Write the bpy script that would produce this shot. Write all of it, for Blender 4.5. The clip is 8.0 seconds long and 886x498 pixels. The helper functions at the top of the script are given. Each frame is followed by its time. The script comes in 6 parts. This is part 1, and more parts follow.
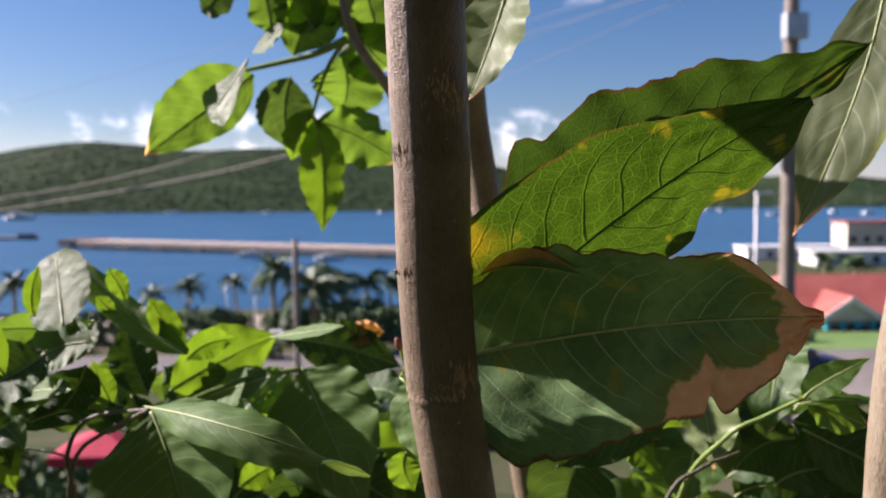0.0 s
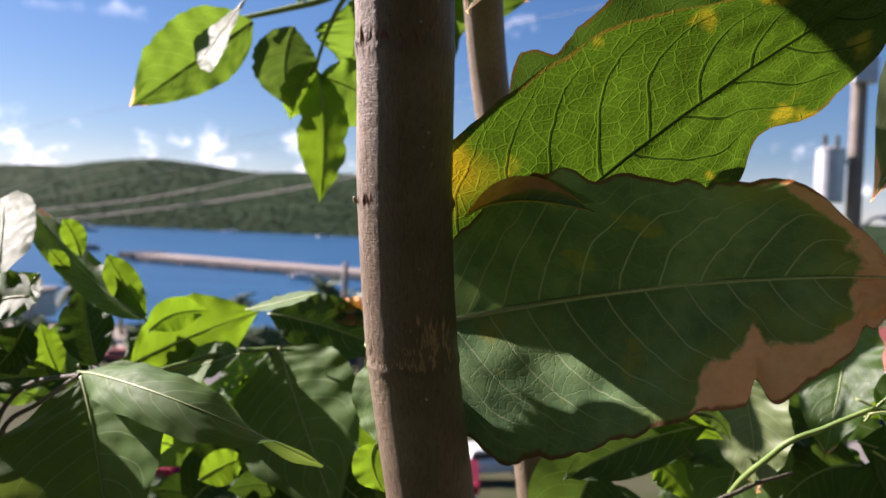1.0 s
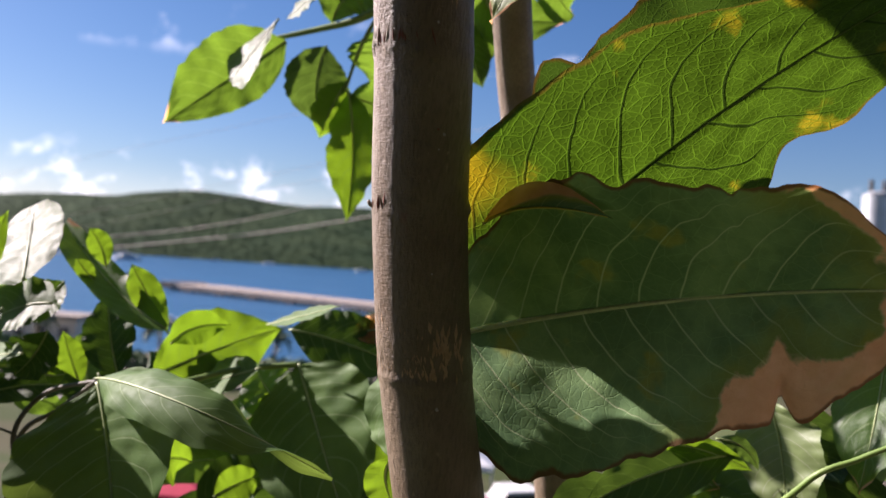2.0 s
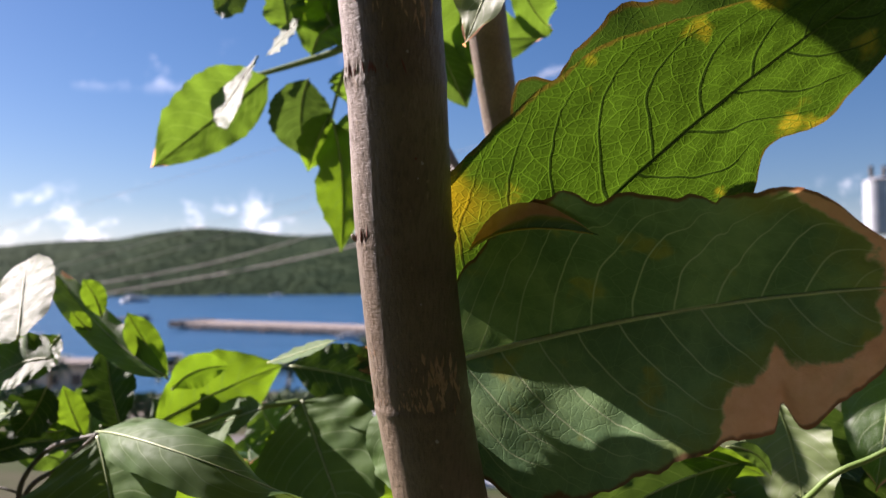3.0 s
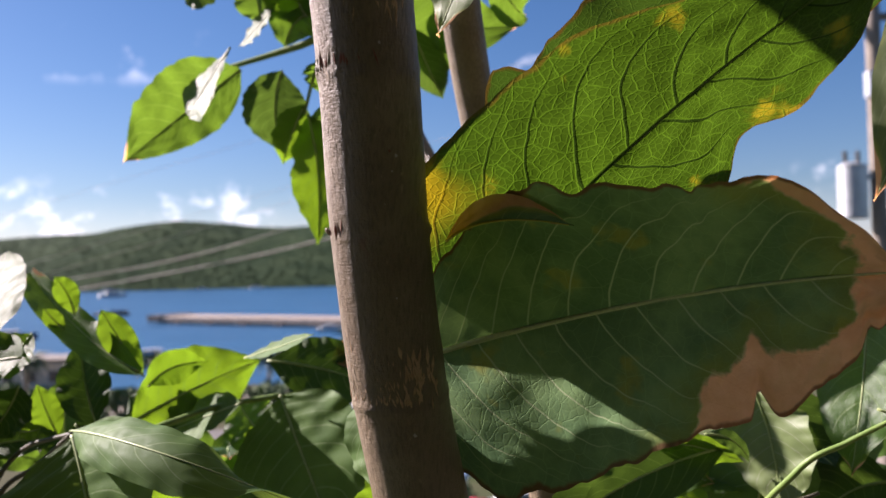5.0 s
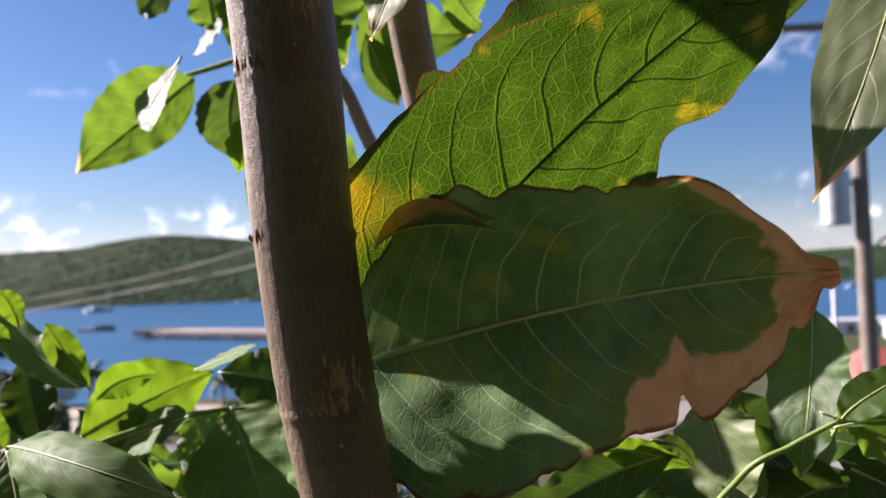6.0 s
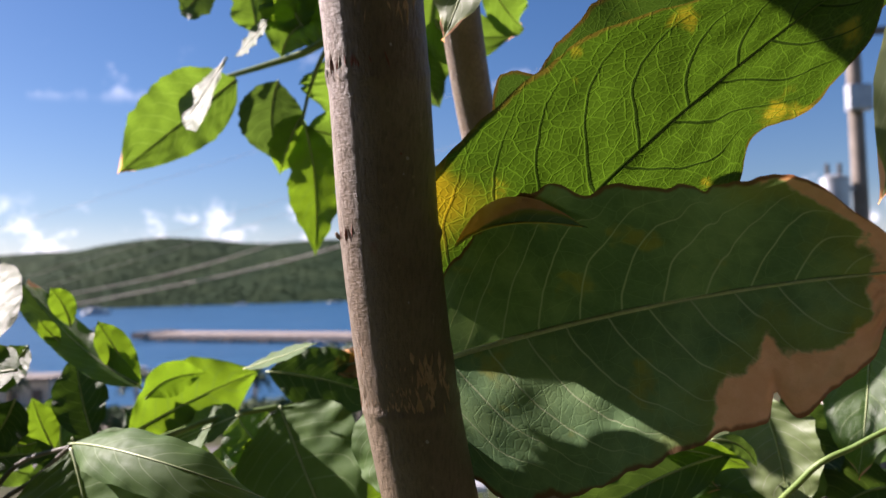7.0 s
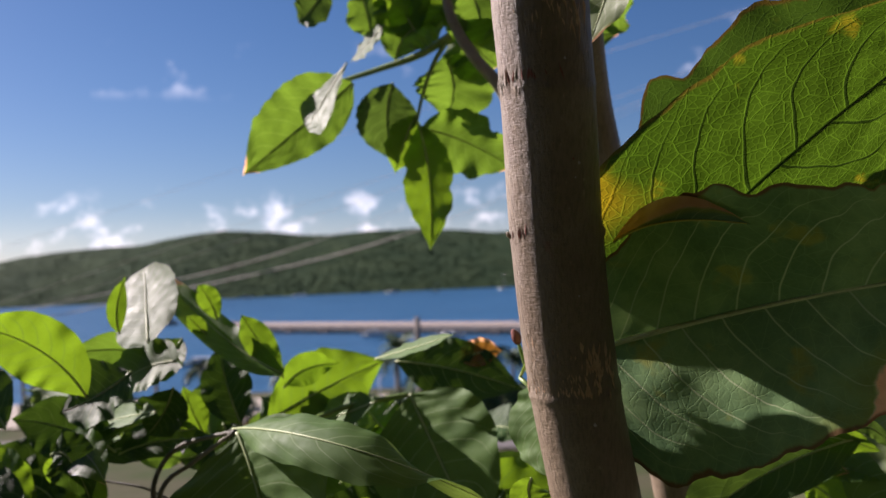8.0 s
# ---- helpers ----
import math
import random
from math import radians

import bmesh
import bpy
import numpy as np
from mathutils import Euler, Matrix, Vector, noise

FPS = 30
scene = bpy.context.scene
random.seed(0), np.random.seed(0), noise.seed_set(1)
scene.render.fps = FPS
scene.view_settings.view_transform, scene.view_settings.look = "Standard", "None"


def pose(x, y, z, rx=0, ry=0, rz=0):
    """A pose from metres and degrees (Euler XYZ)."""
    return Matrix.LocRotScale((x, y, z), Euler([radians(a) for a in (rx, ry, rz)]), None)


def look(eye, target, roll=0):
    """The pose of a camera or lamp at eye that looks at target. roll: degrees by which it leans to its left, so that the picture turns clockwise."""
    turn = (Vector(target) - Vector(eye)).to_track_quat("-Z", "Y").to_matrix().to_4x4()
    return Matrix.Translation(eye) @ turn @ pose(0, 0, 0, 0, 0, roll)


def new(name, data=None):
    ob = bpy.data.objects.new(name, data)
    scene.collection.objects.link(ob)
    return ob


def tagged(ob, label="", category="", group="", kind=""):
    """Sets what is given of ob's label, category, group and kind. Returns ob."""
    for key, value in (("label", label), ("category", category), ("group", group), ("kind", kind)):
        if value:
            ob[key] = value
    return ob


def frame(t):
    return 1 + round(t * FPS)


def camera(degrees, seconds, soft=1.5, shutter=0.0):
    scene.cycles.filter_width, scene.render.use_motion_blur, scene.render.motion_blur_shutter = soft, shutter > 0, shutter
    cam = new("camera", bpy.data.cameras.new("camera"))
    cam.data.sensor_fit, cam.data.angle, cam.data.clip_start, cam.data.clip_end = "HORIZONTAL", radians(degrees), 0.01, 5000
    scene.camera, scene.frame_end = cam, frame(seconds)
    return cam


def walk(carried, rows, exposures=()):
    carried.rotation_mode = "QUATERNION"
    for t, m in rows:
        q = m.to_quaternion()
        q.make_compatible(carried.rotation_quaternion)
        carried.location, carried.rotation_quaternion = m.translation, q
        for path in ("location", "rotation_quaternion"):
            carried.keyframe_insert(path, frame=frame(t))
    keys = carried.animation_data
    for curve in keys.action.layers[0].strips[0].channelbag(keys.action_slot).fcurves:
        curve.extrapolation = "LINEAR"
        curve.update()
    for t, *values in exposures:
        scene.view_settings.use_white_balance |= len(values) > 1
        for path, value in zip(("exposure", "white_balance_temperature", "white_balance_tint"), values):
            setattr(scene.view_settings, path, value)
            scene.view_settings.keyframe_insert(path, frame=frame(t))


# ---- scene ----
cam = camera(56.0, 8.0)
PATH = [
    (0, (0.0099, -0.4255, 1.6411), (0.0724, 1.5692, 1.5105), -0.41),
    (0.5, (0.0382, -0.367, 1.612), (0.0401, 1.6302, 1.5065), 0.33),
    (1, (0.0457, -0.3347, 1.5931), (-0.0154, 1.6635, 1.5345), 2.42),
    (1.5, (0.053, -0.3198, 1.5823), (-0.0719, 1.6763, 1.575), 4.61),
    (1.7, (0.0555, -0.3285, 1.581), (-0.0886, 1.6663, 1.5905), 4.67),
    (2.8, (0.0547, -0.3216, 1.584), (-0.106, 1.6711, 1.6422), 0.25),
    (3, (0.062, -0.323, 1.5852), (-0.1064, 1.6687, 1.6552), -0.52),
    (3.5, (0.0601, -0.3209, 1.5851), (-0.113, 1.6703, 1.6574), -1.56),
    (4, (0.065, -0.3183, 1.5852), (-0.0877, 1.6749, 1.6469), -1.92),
    (4.2, (0.0659, -0.3215, 1.5856), (-0.0775, 1.6728, 1.6354), -2.01),
    (5.3, (0.0628, -0.3182, 1.5863), (-0.0531, 1.678, 1.6313), -1.26),
    (5.5, (0.075, -0.3151, 1.5839), (-0.0421, 1.6808, 1.6378), -1.98),
    (6, (0.0871, -0.3136, 1.5836), (-0.0027, 1.6832, 1.6539), -2.04),
    (6.5, (0.0853, -0.3116, 1.5831), (0.0108, 1.6856, 1.658), -1.85),
    (7, (0.0534, -0.3181, 1.5824), (-0.0319, 1.6785, 1.6619), -1.79),
    (7.5, (0.0252, -0.3242, 1.5832), (-0.1223, 1.669, 1.6565), -1.91),
    (8, (0.0098, -0.3474, 1.5867), (-0.2102, 1.6395, 1.6458), -2.53),
]
EXPOSURES = [
    (0.0, 1.30, 6300, 29),
    (1.0, 1.42, 6300, 29),
    (1.7, 1.40, 6300, 29),
    (3.0, 1.33, 6300, 29),
    (6.5, 1.45, 6300, 29),
    (7.5, 1.18, 6300, 29),
    (8.0, 1.0, 6300, 29),
]
walk(cam, [(t, look(eye, target, roll)) for t, eye, target, roll in PATH], EXPOSURES)

# ---------------------------------------------------------------- lens depth
cam.data.dof.use_dof = True
cam.data.dof.focus_distance = 0.335
cam.data.dof.aperture_fstop = 13.0

# ---------------------------------------------------------------- sky and sun
SUN_AZ, SUN_EL = radians(-68), radians(30)
world = bpy.data.worlds.new("sky")
scene.world = world
world.use_nodes = True
wt = world.node_tree
sky = wt.nodes.new("ShaderNodeTexSky")
sky.sky_type = "NISHITA"
sky.sun_disc = False
sky.sun_elevation, sky.sun_rotation = SUN_EL, SUN_AZ
sky.air_density, sky.dust_density, sky.ozone_density = 1.0, 0.4, 4.0
wt.nodes["Background"].inputs["Strength"].default_value = 0.039
richer = wt.nodes.new("ShaderNodeHueSaturation")
richer.inputs["Saturation"].default_value = 1.2
wt.links.new(sky.outputs["Color"], richer.inputs["Color"])
wt.links.new(richer.outputs["Color"], wt.nodes["Background"].inputs["Color"])
SUN_DIR = Vector((math.sin(SUN_AZ) * math.cos(SUN_EL), math.cos(SUN_AZ) * math.cos(SUN_EL), math.sin(SUN_EL)))
sun_data = bpy.data.lights.new("sun", "SUN")
sun_data.energy, sun_data.angle, sun_data.color = 5.0, radians(0.53), (1.0, 0.93, 0.82)
sun = new("sun", sun_data)
sun.matrix_world = look(SUN_DIR * 50, (0, 0, 0))


# ---------------------------------------------------------------- materials
class Nodes:
    """A few words for building node trees."""

    def __init__(self, name):
        self.mat = bpy.data.materials.new(name)
        self.mat.use_nodes = True
        self.tree = self.mat.node_tree
        self.out = self.tree.nodes["Material Output"]
        self.bsdf = self.tree.nodes["Principled BSDF"]

    def node(self, kind, **inputs):
        n = self.tree.nodes.new(kind)
        for key, value in inputs.items():
            self.set(n, key.replace("_", " "), value)
        return n

    def set(self, n, key, value):
        slot = n.inputs[int(key)] if key.isdigit() else n.inputs[key]
        if isinstance(value, bpy.types.NodeSocket):
            self.tree.links.new(value, slot)
        else:
            slot.default_value = value

    def math(self, op, a, b=0.0, c=0.0):
        n = self.tree.nodes.new("ShaderNodeMath")
        n.operation = op
        for i, value in enumerate((a, b, c)):
            self.set(n, str(i), value)
        return n.outputs[0]

    def mix(self, fac, a, b, how="MIX"):
        n = self.tree.nodes.new("ShaderNodeMix")
        n.data_type, n.blend_type = "RGBA", how
        self.set(n, "0", fac)
        for i, value in ((6, a), (7, b)):
            self.set(n, str(i), value if isinstance(value, bpy.types.NodeSocket) else (*value, 1.0)[:4])
        return n.outputs[2]

    def step(self, value, low, high, a=0.0, b=1.0):
        n = self.tree.nodes.new("ShaderNodeMapRange")
        n.interpolation_type = "SMOOTHSTEP"
        for i, v in enumerate((value, low, high, a, b)):
            self.set(n, str(i), v)
        return n.outputs[0]

    def noise(self, vector, scale, detail=4.0, rough=0.55):
        n = self.node("ShaderNodeTexNoise", Scale=scale, Detail=detail, Roughness=rough)
        if vector is not None:
            self.set(n, "Vector", vector)
        return n.outputs[0]

    def coords(self, kind="Object"):
        return self.tree.nodes.new("ShaderNodeTexCoord").outputs[kind]

    def stretch(self, vector, x, y, z):
        n = self.tree.nodes.new("ShaderNodeMapping")
        self.set(n, "Vector", vector)
        n.inputs["Scale"].default_value = (x, y, z)
        return n.outputs[0]

    def bump(self, height, strength, distance):
        n = self.node("ShaderNodeBump", Strength=strength, Distance=distance, Height=height)
        self.set(self.bsdf, "Normal", n.outputs[0])
        return n.outputs[0]

    def chance(self):
        return self.tree.nodes.new("ShaderNodeObjectInfo").outputs["Random"]


def surface(name, color, other, scale, rough=0.7, metal=0.0, relief=0.3, depth=0.01, kind="Object"):
    """A plain worn surface: two tones at two scales, and a fine relief."""
    k = Nodes(name)
    v = k.coords(kind)
    big, fine = k.noise(v, scale, 3), k.noise(v, scale * 9, 5)
    tone = k.mix(k.step(big, 0.35, 0.65), color, other)
    tone = k.mix(k.step(fine, 0.3, 0.75, 0.0, 0.35), tone, tuple(c * 0.6 for c in color))
    k.set(k.bsdf, "Base Color", tone)
    k.set(k.bsdf, "Roughness", k.step(fine, 0.2, 0.8, rough - 0.08, min(1.0, rough + 0.1)))
    k.bsdf.inputs["Metallic"].default_value = metal
    k.bump(fine, relief, depth)
    return k.mat


def leaf_surface(name, green, light, vein, through_color, veins=9.0, pale_veins=True, yellow=0.0,
                 brown=9.0, side=0.0, ends=0.0, tips=0.0, gloss=0.38, thin=0.45, net_strength=0.3, sere=0.0, rim=0.0, shine=0.45, relief=0.6, fine_net=480.0, coarse_net=160.0, net_mix=0.4,
                 withered=False, vein_wide=1.0, net_wide=1.0):
    """A leaf: midrib and side veins, a fine net between them, mottling, and a withered margin."""
    k = Nodes(name)
    uv = k.tree.nodes.new("ShaderNodeUVMap").outputs[0]
    sep = k.node("ShaderNodeSeparateXYZ", Vector=uv)
    u, v = sep.outputs[0], sep.outputs[1]
    ob = k.coords("Object")
    across = k.math("MULTIPLY", k.math("SUBTRACT", v, 0.5), 2.0)
    edge = k.math("ABSOLUTE", across)
    wob = k.math("MULTIPLY", k.math("SUBTRACT", k.noise(ob, 38.0, 2), 0.5), 0.22 if withered else 0.42)
    phase = k.math("MULTIPLY", u, veins)
    lean = k.math("ADD", k.math("MULTIPLY", edge, 0.14), k.math("MULTIPLY", k.math("POWER", edge, 3.0), 0.17))
    phase = k.math("SUBTRACT", phase, k.math("MULTIPLY", lean, veins))
    phase = k.math("ADD", phase, k.math("MULTIPLY", k.math("GREATER_THAN", v, 0.5), 0.37))
    phase = k.math("ADD", phase, wob)
    gap = k.math("PINGPONG", phase, 0.5)
    fade = k.step(edge, 0.6, 0.97, 1.0, 0.2)
    side_vein = k.math("MULTIPLY", k.step(gap, 0.014 * vein_wide, 0.040 * vein_wide, 1.0, 0.0), fade)
    halo = k.math("MULTIPLY", k.step(gap, 0.03 * vein_wide, 0.055 * vein_wide, 1.0, 0.0), fade)
    flat = k.node("ShaderNodeCombineXYZ", X=k.math("MULTIPLY", u, 0.19), Y=k.math("MULTIPLY", v, 0.106))
    bent = k.node("ShaderNodeVectorMath", Vector=flat.outputs[0])
    bent.operation = "ADD"
    sway = k.node("ShaderNodeTexNoise", Vector=flat.outputs[0], Scale=260.0)
    shrink = k.node("ShaderNodeVectorMath", Vector=sway.outputs["Color"])
    shrink.operation = "SCALE"
    shrink.inputs["Scale"].default_value = 0.0012
    k.tree.links.new(shrink.outputs[0], bent.inputs[1])
    net = k.node("ShaderNodeTexVoronoi", Vector=bent.outputs[0], Scale=fine_net)
    net.voronoi_dimensions, net.feature = "2D", "DISTANCE_TO_EDGE"
    net_line = k.step(net.outputs["Distance"], 0.03, 0.16, 1.0, 0.0)
    net2 = k.node("ShaderNodeTexVoronoi", Vector=bent.outputs[0], Scale=coarse_net)
    net2.voronoi_dimensions, net2.feature = "2D", "DISTANCE_TO_EDGE"
    net_line2 = k.step(net2.outputs["Distance"], 0.012 * net_wide, 0.055 * net_wide, 1.0, 0.0)
    mesh_line = k.math("MAXIMUM", k.math("MULTIPLY", net_line, net_mix), net_line2)
    lines = side_vein
    mid_line = k.step(edge, 0.008, 0.025, 1.0, 0.0)
    lines = k.math("MAXIMUM", lines, mid_line)
    bright = k.math("MULTIPLY", k.math("MAXIMUM", mesh_line, halo), net_strength)
    mottle, fine = k.noise(ob, 30.0, 3), k.noise(ob, 160.0, 4)
    tone = k.mix(k.step(mottle, 0.35, 0.7), green, light)
    tone = k.mix(k.step(fine, 0.35, 0.8, 0.0, 0.3), tone, tuple(c * 0.55 for c in green))
    glow = k.mix(k.step(mottle, 0.35, 0.7), through_color, tuple(min(1.0, c * 1.25) for c in through_color))
    patch = k.noise(k.stretch(ob, 1.0, 1.0, 1.0), 46.0, 3)
    spots = k.math("MULTIPLY", k.step(patch, 0.60, 0.72), yellow)
    tone = k.mix(spots, tone, (0.42, 0.38, 0.05))
    glow = k.mix(spots, glow, (0.9, 0.62, 0.02))
    tone = k.mix(k.math("MULTIPLY", bright, 0.4), tone, tuple(min(1.0, c * 1.9 + 0.02) for c in light))
    glow = k.mix(bright, glow, tuple(min(1.0, c * 2.4) for c in through_color))
    tone = k.mix(k.math("MULTIPLY", lines, 0.72), tone, vein)
    glow = k.mix(k.math("MULTIPLY", lines, 0.25 if pale_veins else 0.92), glow, vein)
    # withered margin
    decay = k.math("ADD", k.math("MULTIPLY", edge, 0.55), k.math("MULTIPLY", u, ends))
    decay = k.math("ADD", decay, k.math("MULTIPLY", across, side))
    decay = k.math("ADD", decay, k.step(u, 0.80, 1.0, 0.0, tips))
    decay = k.math("ADD", decay, k.math("MULTIPLY", k.math("SUBTRACT", k.noise(ob, 26.0, 3), 0.5), 0.55))
    if withered:
        # the lower margin has died back from two fifths of the blade on, and the whole tip
        fringe = k.math("ADD", across, k.math("MULTIPLY", k.math("MINIMUM", u, 0.68), 2.5))
        fringe = k.math("SUBTRACT", fringe, 2.16)
        decay = k.math("MAXIMUM", fringe, k.math("MULTIPLY", k.math("SUBTRACT", u, 0.865), 4.0))
        upper = k.math("SUBTRACT", k.math("SUBTRACT", k.math("MULTIPLY", u, 2.3), across), 2.68)
        decay = k.math("MAXIMUM", decay, upper)
        decay = k.math("ADD", decay, k.math("MULTIPLY", k.math("SUBTRACT", k.noise(ob, 55.0, 4), 0.5), 0.75))
        brown = 0.0
    dead = k.step(decay, brown - 0.02, brown + 0.06)
    ring = k.math("SUBTRACT", k.step(decay, brown - (0.34 if withered else 0.16), brown), dead)
    ring = k.math("MAXIMUM", ring, 0.0)
    crisp = k.mix(k.step(fine, 0.3, 0.75), (0.72, 0.36, 0.20), (0.88, 0.53, 0.33))
    tone = k.mix(k.math("MULTIPLY", ring, 0.6), tone, (0.36, 0.36, 0.05))
    tone = k.mix(dead, tone, crisp)
    glow = k.mix(dead, glow, (0.90, 0.46, 0.19))
    if sere:
        old = k.math("MULTIPLY", k.step(k.math("ADD", u, k.math("MULTIPLY", k.math("SUBTRACT", mottle, 0.5), 0.2)), 0.14, 0.26, 1.0, 0.0), k.step(across, -0.95, -0.4, 1.0, 0.0))
        tone = k.mix(k.math("MULTIPLY", old, sere), tone, (0.55, 0.38, 0.03))
        glow = k.mix(k.math("MULTIPLY", old, sere), glow, (0.75, 0.48, 0.01))
    if rim:
        crust = k.math("MULTIPLY", k.step(k.math("ADD", edge, k.math("MULTIPLY", k.math("SUBTRACT", k.noise(ob, 90.0, 3), 0.5), 0.10)), 0.955, 0.985), rim)
        tone = k.mix(crust, tone, (0.20, 0.09, 0.05))
        glow = k.mix(crust, glow, (0.25, 0.08, 0.02))
    k.set(k.bsdf, "Base Color", tone)
    k.set(k.bsdf, "Roughness", k.math("ADD", k.step(fine, 0.2, 0.8, gloss - 0.06, gloss + 0.1), k.math("MULTIPLY", dead, 0.3)))
    k.bsdf.inputs["Specular IOR Level"].default_value = shine
    height = k.math("ADD", k.math("MULTIPLY", lines, -0.9), k.math("MULTIPLY", mesh_line, -0.55))
    height = k.math("ADD", height, k.math("MULTIPLY", mottle, 1.2))
    if withered:
        height = k.math("ADD", height, k.math("MULTIPLY", k.math("MULTIPLY", dead, k.noise(ob, 85.0, 4)), 9.0))
    normal = k.bump(height, relief, 0.0008)
    trans = k.node("ShaderNodeBsdfTranslucent", Color=glow, Normal=normal)
    blend = k.node("ShaderNodeMixShader")
    k.set(blend, "0", k.math("ADD", k.math("MULTIPLY", dead, 0.40), thin))
    k.tree.links.new(k.bsdf.outputs[0], blend.inputs[1])
    k.tree.links.new(trans.outputs[0], blend.inputs[2])
    k.tree.links.new(blend.outputs[0], k.out.inputs["Surface"])
    return k.mat


def bark_surface(name, color, other):
    """Smooth young bark: fine upright ridges, pale lenticels, faint reddish patches."""
    k = Nodes(name)
    v = k.coords("Object")
    ridge = k.noise(k.stretch(v, 1, 1, 0.24), 760.0, 5, 0.65)
    fleck = k.noise(k.stretch(v, 1, 1, 0.45), 330.0, 3)
    broad = k.noise(v, 32.0, 3)
    tone = k.mix(k.step(broad, 0.35, 0.68), color, other)
    tone = k.mix(k.step(ridge, 0.42, 0.70, 0.0, 0.45), tone, tuple(c * 0.45 for c in color))
    tone = k.mix(k.step(fleck, 0.66, 0.74, 0.0, 0.5), tone, tuple(min(1, c * 1.7) for c in other))
    rust = k.step(k.noise(v, 70.0, 2), 0.70, 0.78, 0.0, 0.45)
    tone = k.mix(rust, tone, (0.22, 0.07, 0.05))
    k.set(k.bsdf, "Base Color", tone)
    k.set(k.bsdf, "Roughness", k.step(ridge, 0.2, 0.8, 0.42, 0.6))
    k.bsdf.inputs["Specular IOR Level"].default_value = 0.65
    crease = k.noise(k.stretch(v, 0.6, 0.6, 2.6), 520.0, 3)
    k.bump(k.math("ADD", k.math("ADD", ridge, k.math("MULTIPLY", fleck, 0.5)), k.math("MULTIPLY", crease, 0.25)), 0.7, 0.0018)
    return k.mat


LEAF_DARK = leaf_surface("leaf_dark", (0.028, 0.060, 0.018), (0.044, 0.085, 0.024), (0.20, 0.26, 0.10), (0.16, 0.28, 0.03), thin=0.25, gloss=0.45, shine=0.25, relief=0.35)
LEAF_DEEP = leaf_surface("leaf_deep_green", (0.034, 0.076, 0.020), (0.050, 0.100, 0.028), (0.26, 0.32, 0.13), (0.13, 0.25, 0.02), thin=0.16, gloss=0.5, shine=0.15, relief=0.3, net_strength=0.12)
LEAF_MID = leaf_surface("leaf_mid", (0.046, 0.098, 0.022), (0.068, 0.128, 0.032), (0.20, 0.28, 0.10), (0.20, 0.35, 0.025), thin=0.40, relief=0.25, shine=0.3, brown=0.84, tips=0.6)
LEAF_GLOSSY = leaf_surface("leaf_glossy", (0.07, 0.13, 0.045), (0.10, 0.165, 0.06), (0.26, 0.34, 0.14), (0.26, 0.40, 0.04), thin=0.22, gloss=0.46, shine=0.155, relief=0.25, net_strength=0.06)
LEAF_SATIN = leaf_surface("leaf_satin", (0.070, 0.138, 0.034), (0.095, 0.17, 0.045), (0.24, 0.32, 0.15), (0.24, 0.36, 0.05), thin=0.22, gloss=0.6, shine=0.14, relief=0.15, net_strength=0.06)
LEAF_FRESH = leaf_surface("leaf_fresh", (0.062, 0.132, 0.022), (0.090, 0.170, 0.032), (0.12, 0.21, 0.04), (0.195, 0.335, 0.010), pale_veins=False, thin=0.50, relief=0.35, net_strength=0.2)
LEAF_UNDER = leaf_surface("leaf_underside", (0.034, 0.070, 0.016), (0.050, 0.090, 0.020), (0.016, 0.034, 0.004), (0.054, 0.110, 0.005),
                          veins=9.0, pale_veins=False, yellow=0.45, brown=0.92, ends=-0.06, thin=0.52, net_strength=0.70, sere=0.85, rim=0.4, fine_net=400.0, coarse_net=135.0, net_mix=0.42, vein_wide=1.15)
# The rear leaf's shade is put into this duller colour and weaker translucency.
LEAF_SHADED = leaf_surface("leaf_shade_toned", (0.040, 0.082, 0.024), (0.056, 0.104, 0.030), (0.030, 0.060, 0.014), (0.075, 0.150, 0.012),
                           veins=10.0, pale_veins=False, yellow=0.2, thin=0.22, gloss=0.5, shine=0.2, rim=0.6, net_strength=0.4)
LEAF_PALE = leaf_surface("leaf_pale", (0.160, 0.215, 0.080), (0.20, 0.26, 0.105), (0.34, 0.36, 0.24), (0.30, 0.40, 0.08), thin=0.25, gloss=0.5, relief=0.15,
                         brown=0.80, ends=0.1, tips=0.5, net_strength=0.05)
LEAF_OLIVE = leaf_surface("leaf_olive", (0.090, 0.118, 0.050), (0.125, 0.155, 0.070), (0.30, 0.32, 0.20), (0.22, 0.30, 0.05), thin=0.25, gloss=0.5, relief=0.15,
                          brown=0.74, ends=0.1, tips=0.6, net_strength=0.05)
LEAF_WITHER = leaf_surface("leaf_withering", (0.116, 0.226, 0.100), (0.262, 0.412, 0.172), (0.56, 0.64, 0.38), (0.30, 0.48, 0.13),
                           veins=12.0, yellow=0.45, withered=True, thin=0.10, gloss=0.62, net_strength=0.3, rim=0.85, shine=0.16, relief=0.22, vein_wide=0.8, fine_net=300.0, coarse_net=115.0, net_mix=0.25, net_wide=0.55)
LEAF_DEAD = leaf_surface("leaf_dead", (0.3, 0.12, 0.03), (0.4, 0.2, 0.04), (0.3, 0.2, 0.1), (0.6, 0.25, 0.03), brown=0.35, thin=0.4, gloss=0.6)
LEAF_CURL = leaf_surface("leaf_curled_margin", (0.095, 0.180, 0.085), (0.130, 0.220, 0.100), (0.30, 0.36, 0.18), (0.20, 0.34, 0.08), brown=-0.20, ends=-0.75, thin=0.12, gloss=0.6, shine=0.15, relief=0.4)
BARK = bark_surface("bark", (0.203, 0.144, 0.092), (0.274, 0.208, 0.138))
DARK_TWIG = bark_surface("dark_twig_bark", (0.075, 0.065, 0.038), (0.11, 0.10, 0.055))
